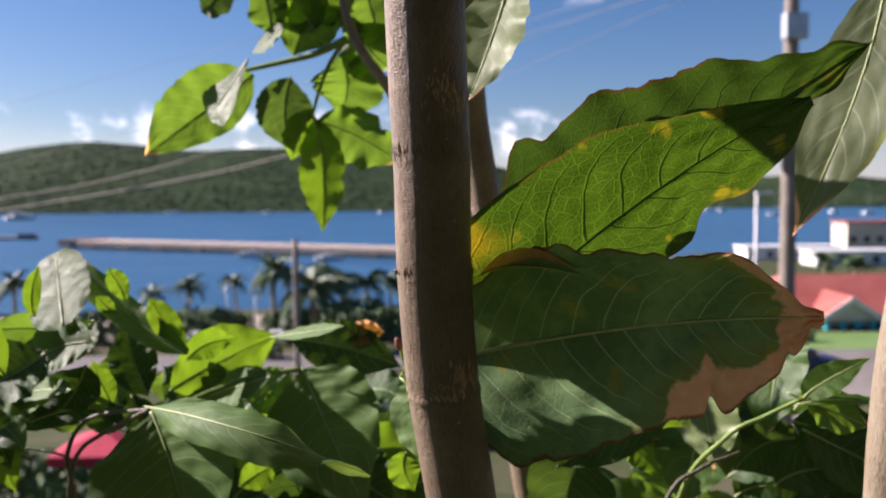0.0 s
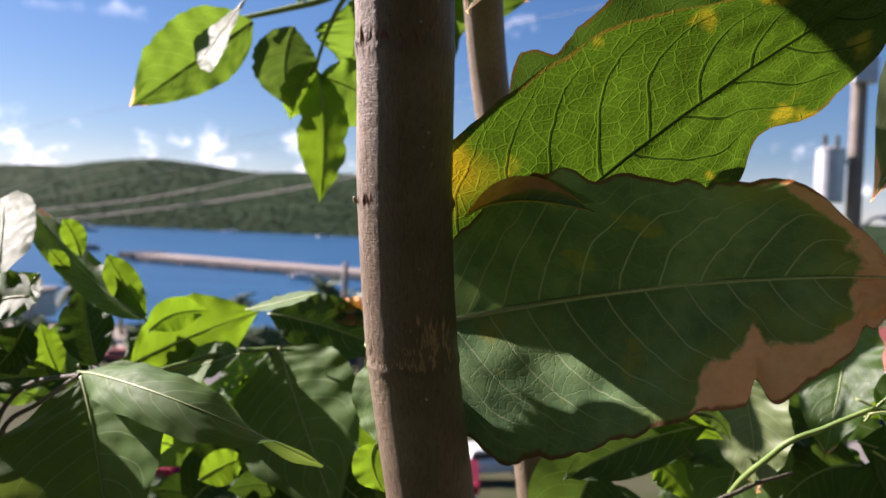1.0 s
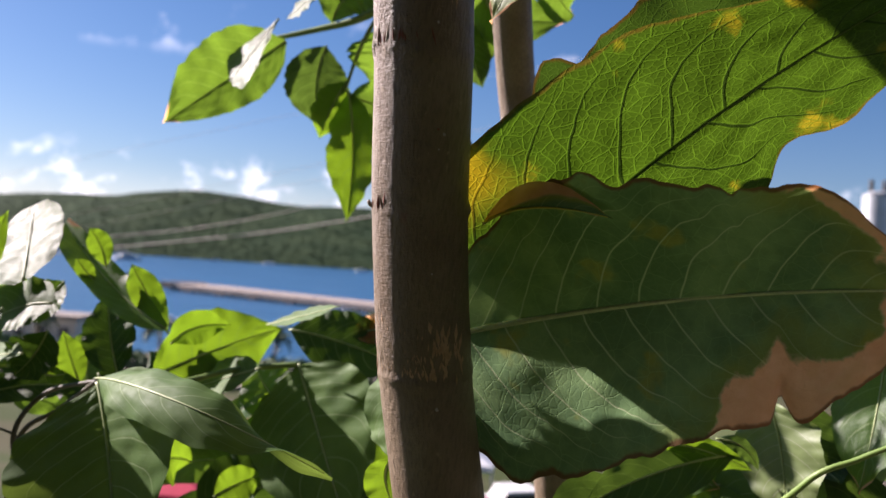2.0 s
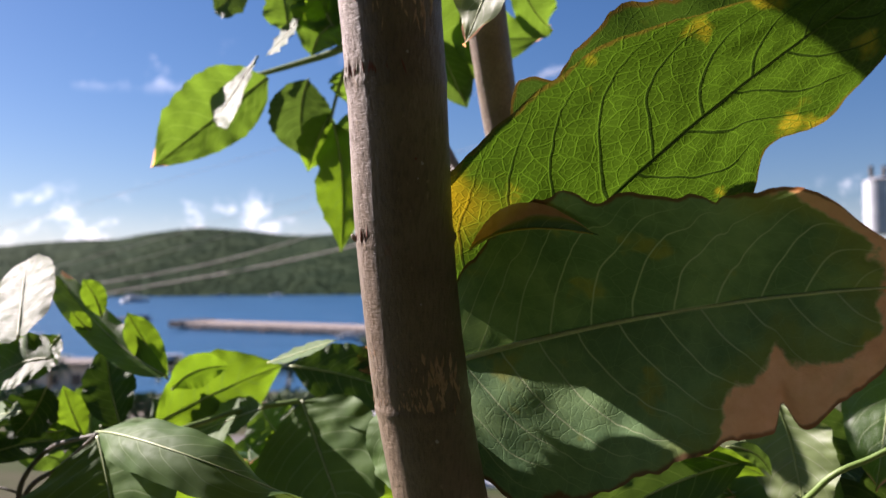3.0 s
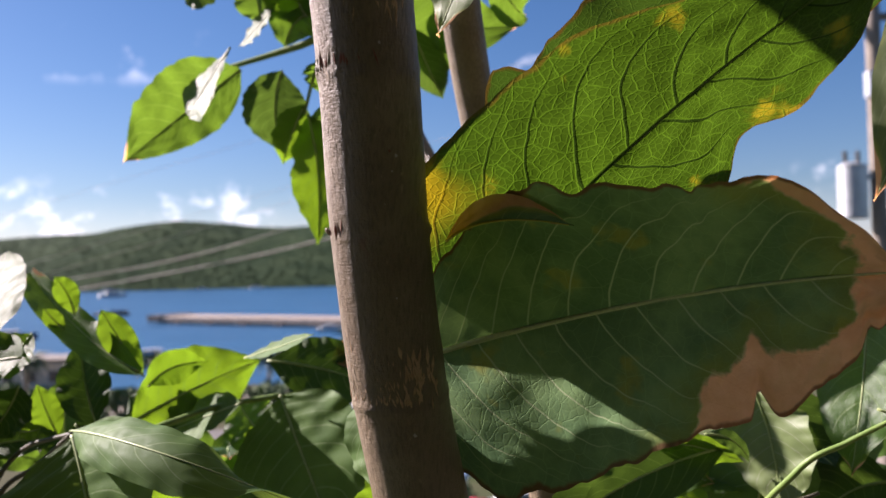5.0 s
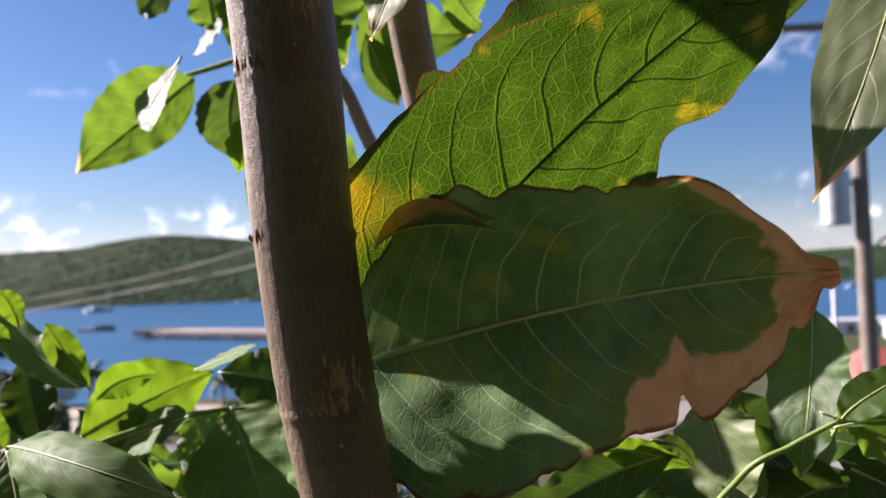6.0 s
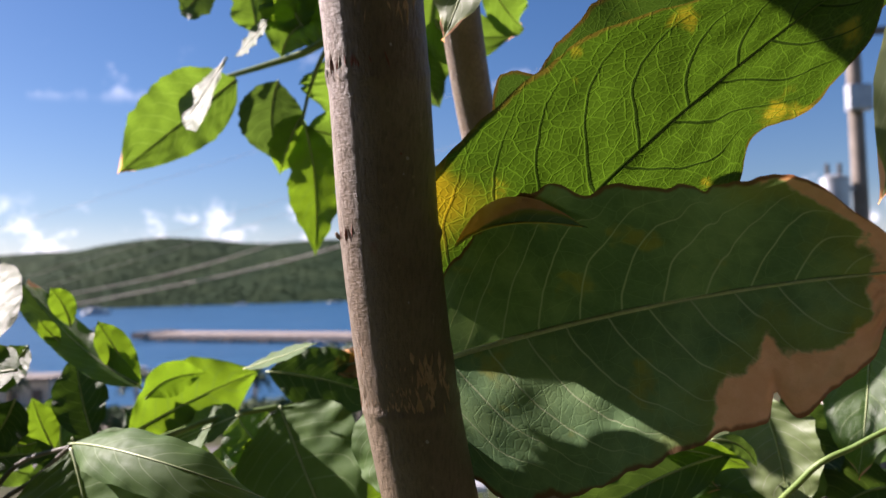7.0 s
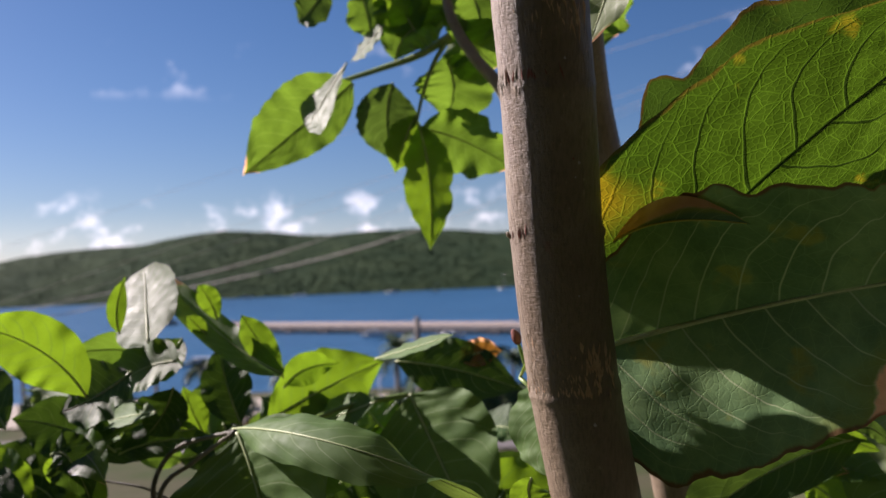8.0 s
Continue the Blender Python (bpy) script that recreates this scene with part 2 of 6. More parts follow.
TWIG = bark_surface("twig_bark", (0.24, 0.19, 0.12), (0.33, 0.27, 0.18))
STALK = surface("green_stalk", (0.16, 0.26, 0.05), (0.22, 0.32, 0.08), 60.0, 0.5, relief=0.2, depth=0.0004)
RIB = surface("midrib", (0.32, 0.40, 0.15), (0.38, 0.45, 0.19), 80.0, 0.5, relief=0.15, depth=0.0003)
RIB_PALE = surface("midrib_pale", (0.62, 0.70, 0.36), (0.70, 0.76, 0.44), 80.0, 0.5, relief=0.15, depth=0.0003)
# Light caught by the fold's edge, put into a yellow colour.
RIB_SUNLIT = surface("sunlit_rim_yellow", (0.62, 0.50, 0.06), (0.50, 0.52, 0.08), 90.0, 0.5, relief=0.15, depth=0.0003)
RIB_DARK = surface("midrib_dark", (0.10, 0.17, 0.035), (0.14, 0.21, 0.05), 80.0, 0.5, relief=0.15, depth=0.0003)
RUST = surface("rust_bark", (0.25, 0.085, 0.06), (0.19, 0.07, 0.05), 300.0, 0.8, relief=0.5, depth=0.0005)
SCAR = surface("bark_scar", (0.68, 0.47, 0.30), (0.52, 0.33, 0.20), 260.0, 0.85, relief=0.7, depth=0.001)


# ---------------------------------------------------------------- helpers for building
def link(name, bm, material, parent=None, label="", smooth=True):
    me = bpy.data.meshes.new(name)
    bm.to_mesh(me)
    bm.free()
    me.materials.append(material)
    if smooth:
        me.shade_smooth()
    ob = new(name, me)
    ob.parent = parent
    return tagged(ob, label)


part = link


def thing(name, at, label, category, group="", kind=""):
    """An Empty that stands for a whole thing."""
    ob = new(name)
    ob.location = at
    ob.empty_display_size = 0.1
    return tagged(ob, label, category, group, kind)


def local(parent, p):
    return Vector(p) - (parent.location if parent and not parent.parent else Vector()) if parent else Vector(p)


def box(bm, at, size, bevel=0.0, turn=0.0):
    m = Matrix.Translation(at) @ Matrix.Rotation(turn, 4, "Z") @ Matrix.Diagonal((*size, 1))
    made = bmesh.ops.create_cube(bm, size=1.0, matrix=m)
    if bevel:
        edges = list({e for v in made["verts"] for e in v.link_edges})
        bmesh.ops.bevel(bm, geom=edges, offset=bevel, segments=2, affect="EDGES", profile=0.7)
    return made["verts"]


def curve_at(points, s):
    """A smooth (Catmull-Rom) curve through points, at s from 0 to 1."""
    n = len(points) - 1
    i = min(int(s * n), n - 1)
    f = s * n - i
    p1, p2 = Vector(points[i]), Vector(points[i + 1])
    p0 = Vector(points[i - 1]) if i else 2 * p1 - p2
    p3 = Vector(points[i + 2]) if i + 2 <= n else 2 * p2 - p1
    return 0.5 * (2 * p1 + (p2 - p0) * f + (2 * p0 - 5 * p1 + 4 * p2 - p3) * f ** 2 + (3 * p1 - p0 - 3 * p2 + p3) * f ** 3)


def tube(points, radius, rings=24, sides=10, rough=0.0, bulge=None):
    """A round, tapering, slightly uneven limb along points. radius: a number, or a function of s."""
    bm = bmesh.new()
    loops = []
    up = Vector((0.31, 0.95, 0.1))
    for i in range(rings + 1):
        s = i / rings
        p = curve_at(points, s)
        d = (curve_at(points, min(1, s + 0.01)) - curve_at(points, max(0, s - 0.01))).normalized()
        a = d.cross(up).normalized()
        b = a.cross(d).normalized()
        r = radius(s) if callable(radius) else radius
        loop = []
        for j in range(sides):
            w = 2 * math.pi * j / sides
            o = a * math.cos(w) + b * math.sin(w)
            k = r * (1 + (bulge(s, w) if bulge else 0.0))
            if rough:
                k *= 1 + rough * noise.noise((p + o * r) * 60)
            loop.append(bm.verts.new(p + o * k))
        loops.append(loop)
    for low, high in zip(loops, loops[1:]):
        for j in range(sides):
            bm.faces.new((low[j], low[(j + 1) % sides], high[(j + 1) % sides], high[j]))
    bm.faces.new(reversed(loops[0]))
    bm.faces.new(loops[-1])
    return bm


OVATE = (0.0, 0.36, 0.66, 0.86, 0.97, 1.0, 0.97, 0.86, 0.62, 0.30, 0.0)


def profile(values, u):
    x = u * (len(values) - 1)
    i = min(int(x), len(values) - 2)
    f = x - i
    p = [values[max(0, min(len(values) - 1, j))] for j in (i - 1, i, i + 1, i + 2)]
    return max(0.0, 0.5 * (2 * p[1] + (p[2] - p[0]) * f + (2 * p[0] - 5 * p[1] + 4 * p[2] - p[3]) * f * f + (3 * p[1] - p[0] - 3 * p[2] + p[3]) * f ** 3))


def leaf(parent, base, mid, tip, width, facing, material, left=OVATE, right=OVATE, fold=0.2, wave=0.10, curl=0.0, ripples=5.0,
         rib=None, rib_wide=1.0, stalk=0.0, label="", fine=1, seed=0, ragged=0.012, turn=0.0, notches=(), crumple=0.0, base_fold=1.0):
    """A leaf blade from base to tip, whose upper or under face looks along facing, with a raised midrib of its own.
    left, right: half-widths along the blade. fold: how far the halves rise (one number, or left and right); curl: how the margin bends over; wave: ripples of the margin."""
    off = local(parent, (0, 0, 0))
    b, m, t = Vector(base), Vector(mid), Vector(tip)
    c = 2 * m - 0.5 * (b + t)
    face = Vector(facing).normalized()
    rnd = random.Random(seed * 7919 + 13)
    shift = rnd.uniform(0, 50)
    rows, cols = 36 * fine, 8 * fine
    bm = bmesh.new()
    uvl = bm.loops.layers.uv.new("UVMap")
    grid, spine, coord = [], [], {}
    half = width / 2
    for i in range(rows + 1):
        u = i / rows
        p = (1 - u) ** 2 * b + 2 * u * (1 - u) * c + u * u * t
        d = (2 * (1 - u) * (c - b) + 2 * u * (t - c)).normalized()
        side = d.cross(face).normalized()
        if turn:
            side = Matrix.Rotation(turn * u, 3, d) @ side
        n = side.cross(d).normalized()
        spine.append((p, n, d))
        row = []
        for j in range(-cols, cols + 1):
            s = j / cols
            w = profile(right if s > 0 else left, u) * half
            w *= 1 + ragged * 3 * noise.noise((u * 16 + shift, s * 2, 3.1)) + ragged * 0.8 * noise.noise((u * 55 + shift, s, 7.7))
            for nu, ns, deep, wide in notches:
                if s * ns > 0:
                    w *= 1 - deep * math.exp(-((u - nu) / wide) ** 2)
            h = (fold if isinstance(fold, float) else fold[1] if s > 0 else fold[0]) * abs(s) * w
            h *= base_fold + (1 - base_fold) * smooth(u, 0.12, 0.5)
            h -= curl * s * s * w
            h += 2.2 * wave * half * s * s * noise.noise((ripples * 2 * u + shift, 3.3 if s > 0 else 0.0, shift)) * min(1.0, 5 * u)
            h += 0.02 * half * noise.noise((u * 9 + shift, s * 4, shift))
            h += crumple * half * noise.noise((u * 17 + shift, s * 3.5, shift)) * max(smooth(u, 0.8, 0.95), 0.6 * smooth(u, 0.45, 0.6) * smooth(s, 0.5, 0.9))
            h += 0.012 * half * abs(math.sin(veins_of(u, s))) * (1 - abs(s)) * (abs(s) > 0.05)
            vert = bm.verts.new(off + p + side * (s * w * (1 - 0.1 * abs(curl) * abs(s))) + n * h)
            coord[vert] = (u, 0.5 + 0.5 * s)
            row.append(vert)
        grid.append(row)
    for lo, hi in zip(grid, grid[1:]):
        for j in range(2 * cols):
            f = bm.faces.new((lo[j], lo[j + 1], hi[j + 1], hi[j]))
            for lp in f.loops:
                lp[uvl].uv = coord[lp.vert]
    ob = link("leaf", bm, material, parent, label)
    # midrib: a thin tapering rod along the spine, and the stalk
    bm = bmesh.new()
    loops = []
    pts = []
    if stalk:
        d0 = spine[0][2]
        pts += [(b - d0 * stalk * k / 4, spine[0][1]) for k in (4, 3, 2, 1)]
    lift = 0.25 * (0.0004 + width * 0.0058)
    pts += [(p + n * lift, n) for p, n, d in spine[:-2:2]]
    for i, (p, n) in enumerate(pts):
        q = pts[min(i + 1, len(pts) - 1)][0] - pts[max(i - 1, 0)][0]
        q.normalize()
        a = q.cross(n).normalized()
        r = rib_wide * (0.0004 + width * 0.0058) * (1.2 - i / len(pts)) + 0.00012
        loops.append([bm.verts.new(off + p + (a * math.cos(w) + n * math.sin(w)) * r) for w in (0, 1.05, 2.09, 3.14, 4.19, 5.24)])
    for lo, hi in zip(loops, loops[1:]):
        for j in range(6):
            bm.faces.new((lo[j], lo[(j + 1) % 6], hi[(j + 1) % 6], hi[j]))
    bm.faces.new(loops[-1])
    bm.faces.new(reversed(loops[0]))
    link("midrib", bm, rib or RIB, ob)
    return ob


def veins_of(u, s):
    return math.pi * (u * 10 - 1.9 * abs(s) ** 1.25 + (0.37 if s > 0 else 0))


# ---------------------------------------------------------------- ground, water, hills
def smooth(x, a, b):
    x = max(0.0, min(1.0, (x - a) / (b - a)))
    return x * x * (3 - 2 * x)


def shore(x):
    return 146 + 120 * smooth(x, 15, 90) - 12 * smooth(-x, 40, 120)


def ramp(y, *pairs):
    for (y0, z0), (y1, z1) in zip(pairs, pairs[1:]):
        if y <= y1:
            return z0 + (z1 - z0) * smooth(y, y0, y1)
    return pairs[-1][1]


def ridge(x):
    """Height of the hill over the bay, along its ridge."""
    return 98 - 30 * smooth(-x, 560, 1250) - 62 * smooth(x, -150, 330) + 14 * math.exp(-((x - 560) / 170) ** 2) + 6 * math.sin(x / 110) + 4 * math.sin(x / 47)


def height(x, y):
    if y < -2:
        return 0.25 * (-2 - y) ** 0.9
    edge = shore(x)
    land = ramp(y, (-2, 0.0), (1.2, -0.15), (8, -3.4), (20, -7.4), (34, -10.3), (60, -13.6), (90, -16.2), (120, -17.0), (300, -17.2))
    land += (ramp(y, (18, 0), (44, 4.2), (80, 4.4), (130, 0), (300, 0))) * smooth(x, 12, 24)
    z = land * (1 - smooth(y, edge - 10, edge + 12)) + -24.0 * smooth(y, edge - 10, edge + 12)
    rise = smooth(y, 985, 1400)
    if rise:
        z = -24 + (24 - 18 + ridge(x)) * (rise ** 0.62) - 10 * smooth(y, 1450, 2600)
        z += rise * 3 * noise.noise((x / 60, y / 60, 0.3))
    return z


def ground_material():
    k = Nodes("ground")
    v = k.coords("Object")
    sep = k.node("ShaderNodeSeparateXYZ", Vector=v)
    far = k.step(sep.outputs[1], 800.0, 1000.0)
    big, fine, patch = k.noise(v, 0.02, 4), k.noise(v, 1.6, 5), k.noise(v, 0.12, 3)
    dry = k.mix(k.step(patch, 0.4, 0.6), (0.085, 0.080, 0.048), (0.050, 0.068, 0.026))
    dry = k.mix(k.step(fine, 0.3, 0.7, 0.0, 0.5), dry, (0.07, 0.075, 0.035))
    wood = k.mix(k.step(big, 0.35, 0.65), (0.028, 0.051, 0.024), (0.045, 0.070, 0.032))
    wood = k.mix(k.step(patch, 0.35, 0.7, 0.0, 0.3), wood, (0.020, 0.038, 0.017))
    k.set(k.bsdf, "Base Color", k.mix(far, dry, wood))
    k.bsdf.inputs["Roughness"].default_value = 0.95
    k.bsdf.inputs["Specular IOR Level"].default_value = 0.05
    k.bump(fine, 0.4, 0.15)
    return k.mat


def build_ground():
    xs = sorted({0.0} | {s * v for s in (-1, 1) for v in (1.5, 3, 5, 8, 11, 14, 17, 20, 24, 28, 33, 38, 44, 50, 58, 66, 76, 88, 100, 116, 134, 155, 180, 210)}
                | {float(v) for v in range(-1500, 1501, 15) if abs(v) > 225} | {-4800.0, -3400.0, -2300.0, 2300.0, 3400.0, 4800.0})
    ys = [-300.0, -120.0, -60.0, -30.0, -15.0, -8.0, -4.0, -2.0, -1.0, 0.0, 0.6, 1.2, 2.0, 3.0]
    y = 4.5
    while y < 330:
        ys.append(y)
        y += 1.5 + y * 0.022
    ys += [float(v) for v in range(360, 960, 60)] + [float(v) for v in range(970, 1500, 12)] + [1540.0, 1600.0, 1700.0, 1900.0, 2300.0, 3000.0, 4800.0]
    bm = bmesh.new()
    grid = [[bm.verts.new((x, y, height(x, y))) for x in xs] for y in ys]
    for lo, hi in zip(grid, grid[1:]):
        for j in range(len(xs) - 1):
            bm.faces.new((lo[j], lo[j + 1], hi[j + 1], hi[j]))
    tagged(link("ground", bm, ground_material()), "dry grassy hillside falling to a bay, wooded hills beyond", "ground", kind="structure")


def water_material():
    k = Nodes("sea_water")
    v = k.coords("Object")
    long = k.noise(k.stretch(v, 0.25, 1.0, 1.0), 0.06, 4)
    chop = k.noise(k.stretch(v, 0.6, 1.0, 1.0), 0.9, 5)
    k.set(k.bsdf, "Base Color", k.mix(k.step(long, 0.35, 0.65), (0.016, 0.075, 0.155), (0.024, 0.10, 0.20)))
    k.bsdf.inputs["Roughness"].default_value = 0.32
    k.bsdf.inputs["Specular IOR Level"].default_value = 0.25
    k.bump(k.math("ADD", chop, long), 0.6, 0.5)
    return k.mat


def build_water():
    bm = bmesh.new()
    xs = [-4800, -1500, -600, -200, 0, 200, 600, 1500, 4800]
    ys = [120, 200, 300, 450, 700, 1050, 1500]
    grid = [[bm.verts.new((x, y, -18.0)) for x in xs] for y in ys]
    for lo, hi in zip(grid, grid[1:]):
        for j in range(len(xs) - 1):
            bm.faces.new((lo[j], lo[j + 1], hi[j + 1], hi[j]))
    tagged(link("water", bm, water_material()), "deep blue bay water with light chop", "water", kind="structure")


build_ground()
build_water()


def cloud_material():
    k = Nodes("cloud")
    v = k.coords("Object")
    sep = k.node("ShaderNodeSeparateXYZ", Vector=v)
    z = sep.outputs[2]
    clump = k.noise(k.stretch(v, 1, 1, 1.5), 0.0026, 2)
    puff = k.noise(k.stretch(v, 1, 1, 1.25), 0.0085, 6, 0.6)
    low = k.math("MULTIPLY", k.step(z, 90.0, 200.0), k.step(z, 330.0, 520.0, 1.0, 0.0))
    body = k.math("ADD", k.math("MULTIPLY", clump, 0.9), k.math("MULTIPLY", puff, 0.75))
    body = k.math("ADD", body, k.math("MULTIPLY", low, 0.16))
    alpha = k.math("MULTIPLY", k.step(body, 0.96, 1.22, 0.0, 0.72), low)
    veil = k.step(z, 60.0, 420.0, 0.14, 0.0)
    alpha = k.math("MAXIMUM", alpha, veil)
    high = k.math("MULTIPLY", k.step(z, 900.0, 1000.0), k.step(z, 1100.0, 1250.0, 1.0, 0.0))
    wisp = k.math("MULTIPLY", k.step(k.math("ADD", clump, k.math("MULTIPLY", puff, 0.5)), 0.84, 1.0), high)
    alpha = k.math("MAXIMUM", alpha, k.math("MULTIPLY", wisp, 0.25))
    glow = k.node("ShaderNodeEmission", Color=k.mix(k.step(puff, 0.35, 0.65), (0.80, 0.87, 0.97), (1.0, 0.99, 0.97)), Strength=0.85)
    clear = k.node("ShaderNodeBsdfTransparent")
    blend = k.node("ShaderNodeMixShader")
    k.set(blend, "0", alpha)
    k.tree.links.new(clear.outputs[0], blend.inputs[1])
    k.tree.links.new(glow.outputs[0], blend.inputs[2])
    k.tree.links.new(blend.outputs[0], k.out.inputs["Surface"])
    return k.mat


def build_clouds():
    """A far, curved bank of cloud and haze over the horizon."""
    bm = bmesh.new()
    cols = []
    for i in range(61):
        a = radians(-75 + 150 * i / 60)
        cols.append([bm.verts.new((4300 * math.sin(a), 4300 * math.cos(a), z)) for z in (-30, 300, 800, 1500)])
    for lo, hi in zip(cols, cols[1:]):
        for j in range(3):
            bm.faces.new((lo[j], hi[j], hi[j + 1], lo[j + 1]))
    ob = link("backdrop_clouds", bm, cloud_material())
    tagged(ob, "small white cumulus clouds low over the horizon", "clouds", kind="structure")


build_clouds()


def house_behind():
    """Unseen dark boards added behind, beside and above the camera to block skylight."""
    block_dark = surface("light_block_dark", (0.020, 0.018, 0.016), (0.028, 0.025, 0.022), 1.2, 0.9)
    bm = bmesh.new()
    box(bm, (0, -2.6, 2.2), (16, 0.2, 5.0))
    tagged(link("light_block_behind", bm, block_dark, smooth=False), "unseen dark wall added to block skylight", "wall", kind="structure")
    bm = bmesh.new()
    box(bm, (1.4, -1.05, 2.2), (0.2, 2.9, 5.0))
    tagged(link("light_block_side", bm, block_dark, smooth=False), "unseen dark wall added to block skylight", "wall", kind="structure")
    bm = bmesh.new()
    box(bm, (0, -1.6, 2.75), (16, 2.0, 0.14))
    tagged(link("eave", bm, block_dark, smooth=False), "unseen dark slab added overhead to block skylight", "eave", kind="structure")


house_behind()

# ---------------------------------------------------------------- the trees near by
def shifted(tree, p):
    return Vector(p) - tree.location


young_tree = thing("young_tree", (0.15, 0.24, -0.05), "slender young tree with smooth brown bark and large partly withered leaves", "tree")
back_tree = thing("slim_tree", (0.22, 0.30, -0.06), "thin leaning tree stem with a side branch of drooping leaflets", "tree")
left_shrub = thing("leafy_shrub", (-0.16, 0.26, -0.05), "dense glossy green shrub with broad leaves in sunlight", "shrub")
right_shrub = thing("leafy_shrub", (0.27, 0.24, -0.05), "green shrub with pale and dark leaves on light green stalks", "shrub")
right_tree = thing("slim_tree", (0.36, 0.05, -0.05), "pale smooth tree stem with an unseen leaf crown added to block light", "tree")

TRUNK = [(0.15, 0.24, -0.08), (0.14, 0.21, 0.5), (0.12, 0.155, 1.0), (0.080, 0.092, 1.28), (0.0430, 0.046, 1.42), (0.0322, 0.0335, 1.48), (0.0233, 0.0212, 1.54),
         (0.0189, 0.0075, 1.60), (0.0177, -0.0056, 1.66), (0.0151, -0.0186, 1.72), (0.012, -0.042, 1.84), (0.018, -0.06, 2.1), (0.03, -0.07, 2.5)]


def trunk_rings(z):
    """Old leaf scars: shallow raised rings round the bark."""
    return sum(h * math.exp(-((z - c) / w) ** 2) for c, h, w in ((1.661, 0.022, 0.0022), (1.6, 0.012, 0.0016), (1.534, 0.045, 0.0022), (1.548, 0.018, 0.008), (1.69, 0.02, 0.005), (1.455, 0.03, 0.002)))


def build_trunk(tree):
    """The trunk's tube, finely ringed where the bark is seen close."""
    n, sides = len(TRUNK) - 1, 120
    cuts = [k / 400 for k in range(401) if not 4.2 / n < k / 400 < 10.2 / n] + [(4.2 + 6.0 * k / 430) / n for k in range(431)]
    bm = bmesh.new()
    loops = []
    for s in sorted(cuts):
        p = curve_at(TRUNK, s)
        d = (curve_at(TRUNK, min(1, s + 0.004)) - curve_at(TRUNK, max(0, s - 0.004))).normalized()
        a = d.cross(Vector((0, 1, 0.05))).normalized()
        b = a.cross(d).normalized()
        r = 0.0197 - 0.0006 * max(0, min(1, (p.z - 1.45) / 0.4)) + 0.006 * smooth(1.4 - p.z, 0, 1.3)
        loop = []
        for j in range(sides):
            w = 2 * math.pi * j / sides
            o = a * math.cos(w) + b * math.sin(w)
            q = p + o * r
            k = 1 + trunk_rings(p.z + 0.002 * math.sin(w * 2)) * (0.6 + 0.5 * noise.noise(q * 90))
            k += 0.006 * noise.noise(q * 35)
            flat = Vector((q.x, q.y, q.z * 0.22))
            k += 0.0025 * noise.noise(flat * 420) + 0.0025 * noise.noise(Vector((q.x, q.y, q.z * 0.35)) * 900)
            k += 0.03 * math.exp(-((p.z - 1.601) / 0.0022) ** 2) * math.exp(-((w - math.pi) / 0.16) ** 2) * 2.0
            loop.append(bm.verts.new(shifted(tree, p + o * r * k)))
        loops.append(loop)
    for lo, hi in zip(loops, loops[1:]):
        for j in range(sides):
            bm.faces.new((lo[j], lo[(j + 1) % sides], hi[(j + 1) % sides], hi[j]))
    bm.faces.new(loops[-1])
    return part("trunk", bm, BARK, tree)


trunk = build_trunk(young_tree)


def scar_slivers(tree, centre, tall, spread, n, seed, around=-1.5, material=SCAR):
    """Short torn slivers of bark, raised a little from the trunk's surface."""
    rnd = random.Random(seed)
    bm = bmesh.new()
    for i in range(n):
        z = centre + rnd.gauss(0, tall * 0.4)
        s = next(k / 600 for k in range(601) if curve_at(TRUNK, k / 600).z >= z)
        p = curve_at(TRUNK, s)
        w = around + rnd.gauss(0, spread)
        r = 0.0197 - 0.0006 * max(0, min(1, (z - 1.45) / 0.4))
        o = Vector((math.cos(w), math.sin(w), 0.0))
        side = Vector((-math.sin(w), math.cos(w), 0))
        d = (curve_at(TRUNK, min(1, s + 0.01)) - curve_at(TRUNK, max(0, s - 0.01))).normalized() + side * rnd.uniform(-0.35, 0.35)
        ln, wd = rnd.uniform(0.004, 0.010), rnd.uniform(0.0004, 0.0011)
        q = shifted(tree, p + o * (r * 1.016))
        vs = [bm.verts.new(q - d * ln / 2), bm.verts.new(q + side * wd), bm.verts.new(q + d * ln / 2), bm.verts.new(q - side * wd), bm.verts.new(q + o * rnd.uniform(0.0003, 0.0006))]
        for a, b in ((0, 1), (1, 2), (2, 3), (3, 0)):
            bm.faces.new((vs[a], vs[b], vs[4]))
    return part("bark_scar", bm, material, tree, "torn tan bark slivers", smooth=False)


scar_slivers(young_tree, 1.5435, 0.014, 0.5, 95, 3, -1.4)
scar_slivers(young_tree, 1.6865, 0.012, 0.35, 55, 4, -1.25)
scar_slivers(young_tree, 1.661, 0.0015, 0.22, 14, 5, -2.75, TWIG)
part("bud", tube([shifted(young_tree, p) for p in ((0.0012, 0.004, 1.6005), (-0.0010, 0.003, 1.6015), (-0.0017, 0.003, 1.603))], lambda s: 0.0014 * (1 - 0.6 * s), rings=6, sides=8), TWIG, young_tree)


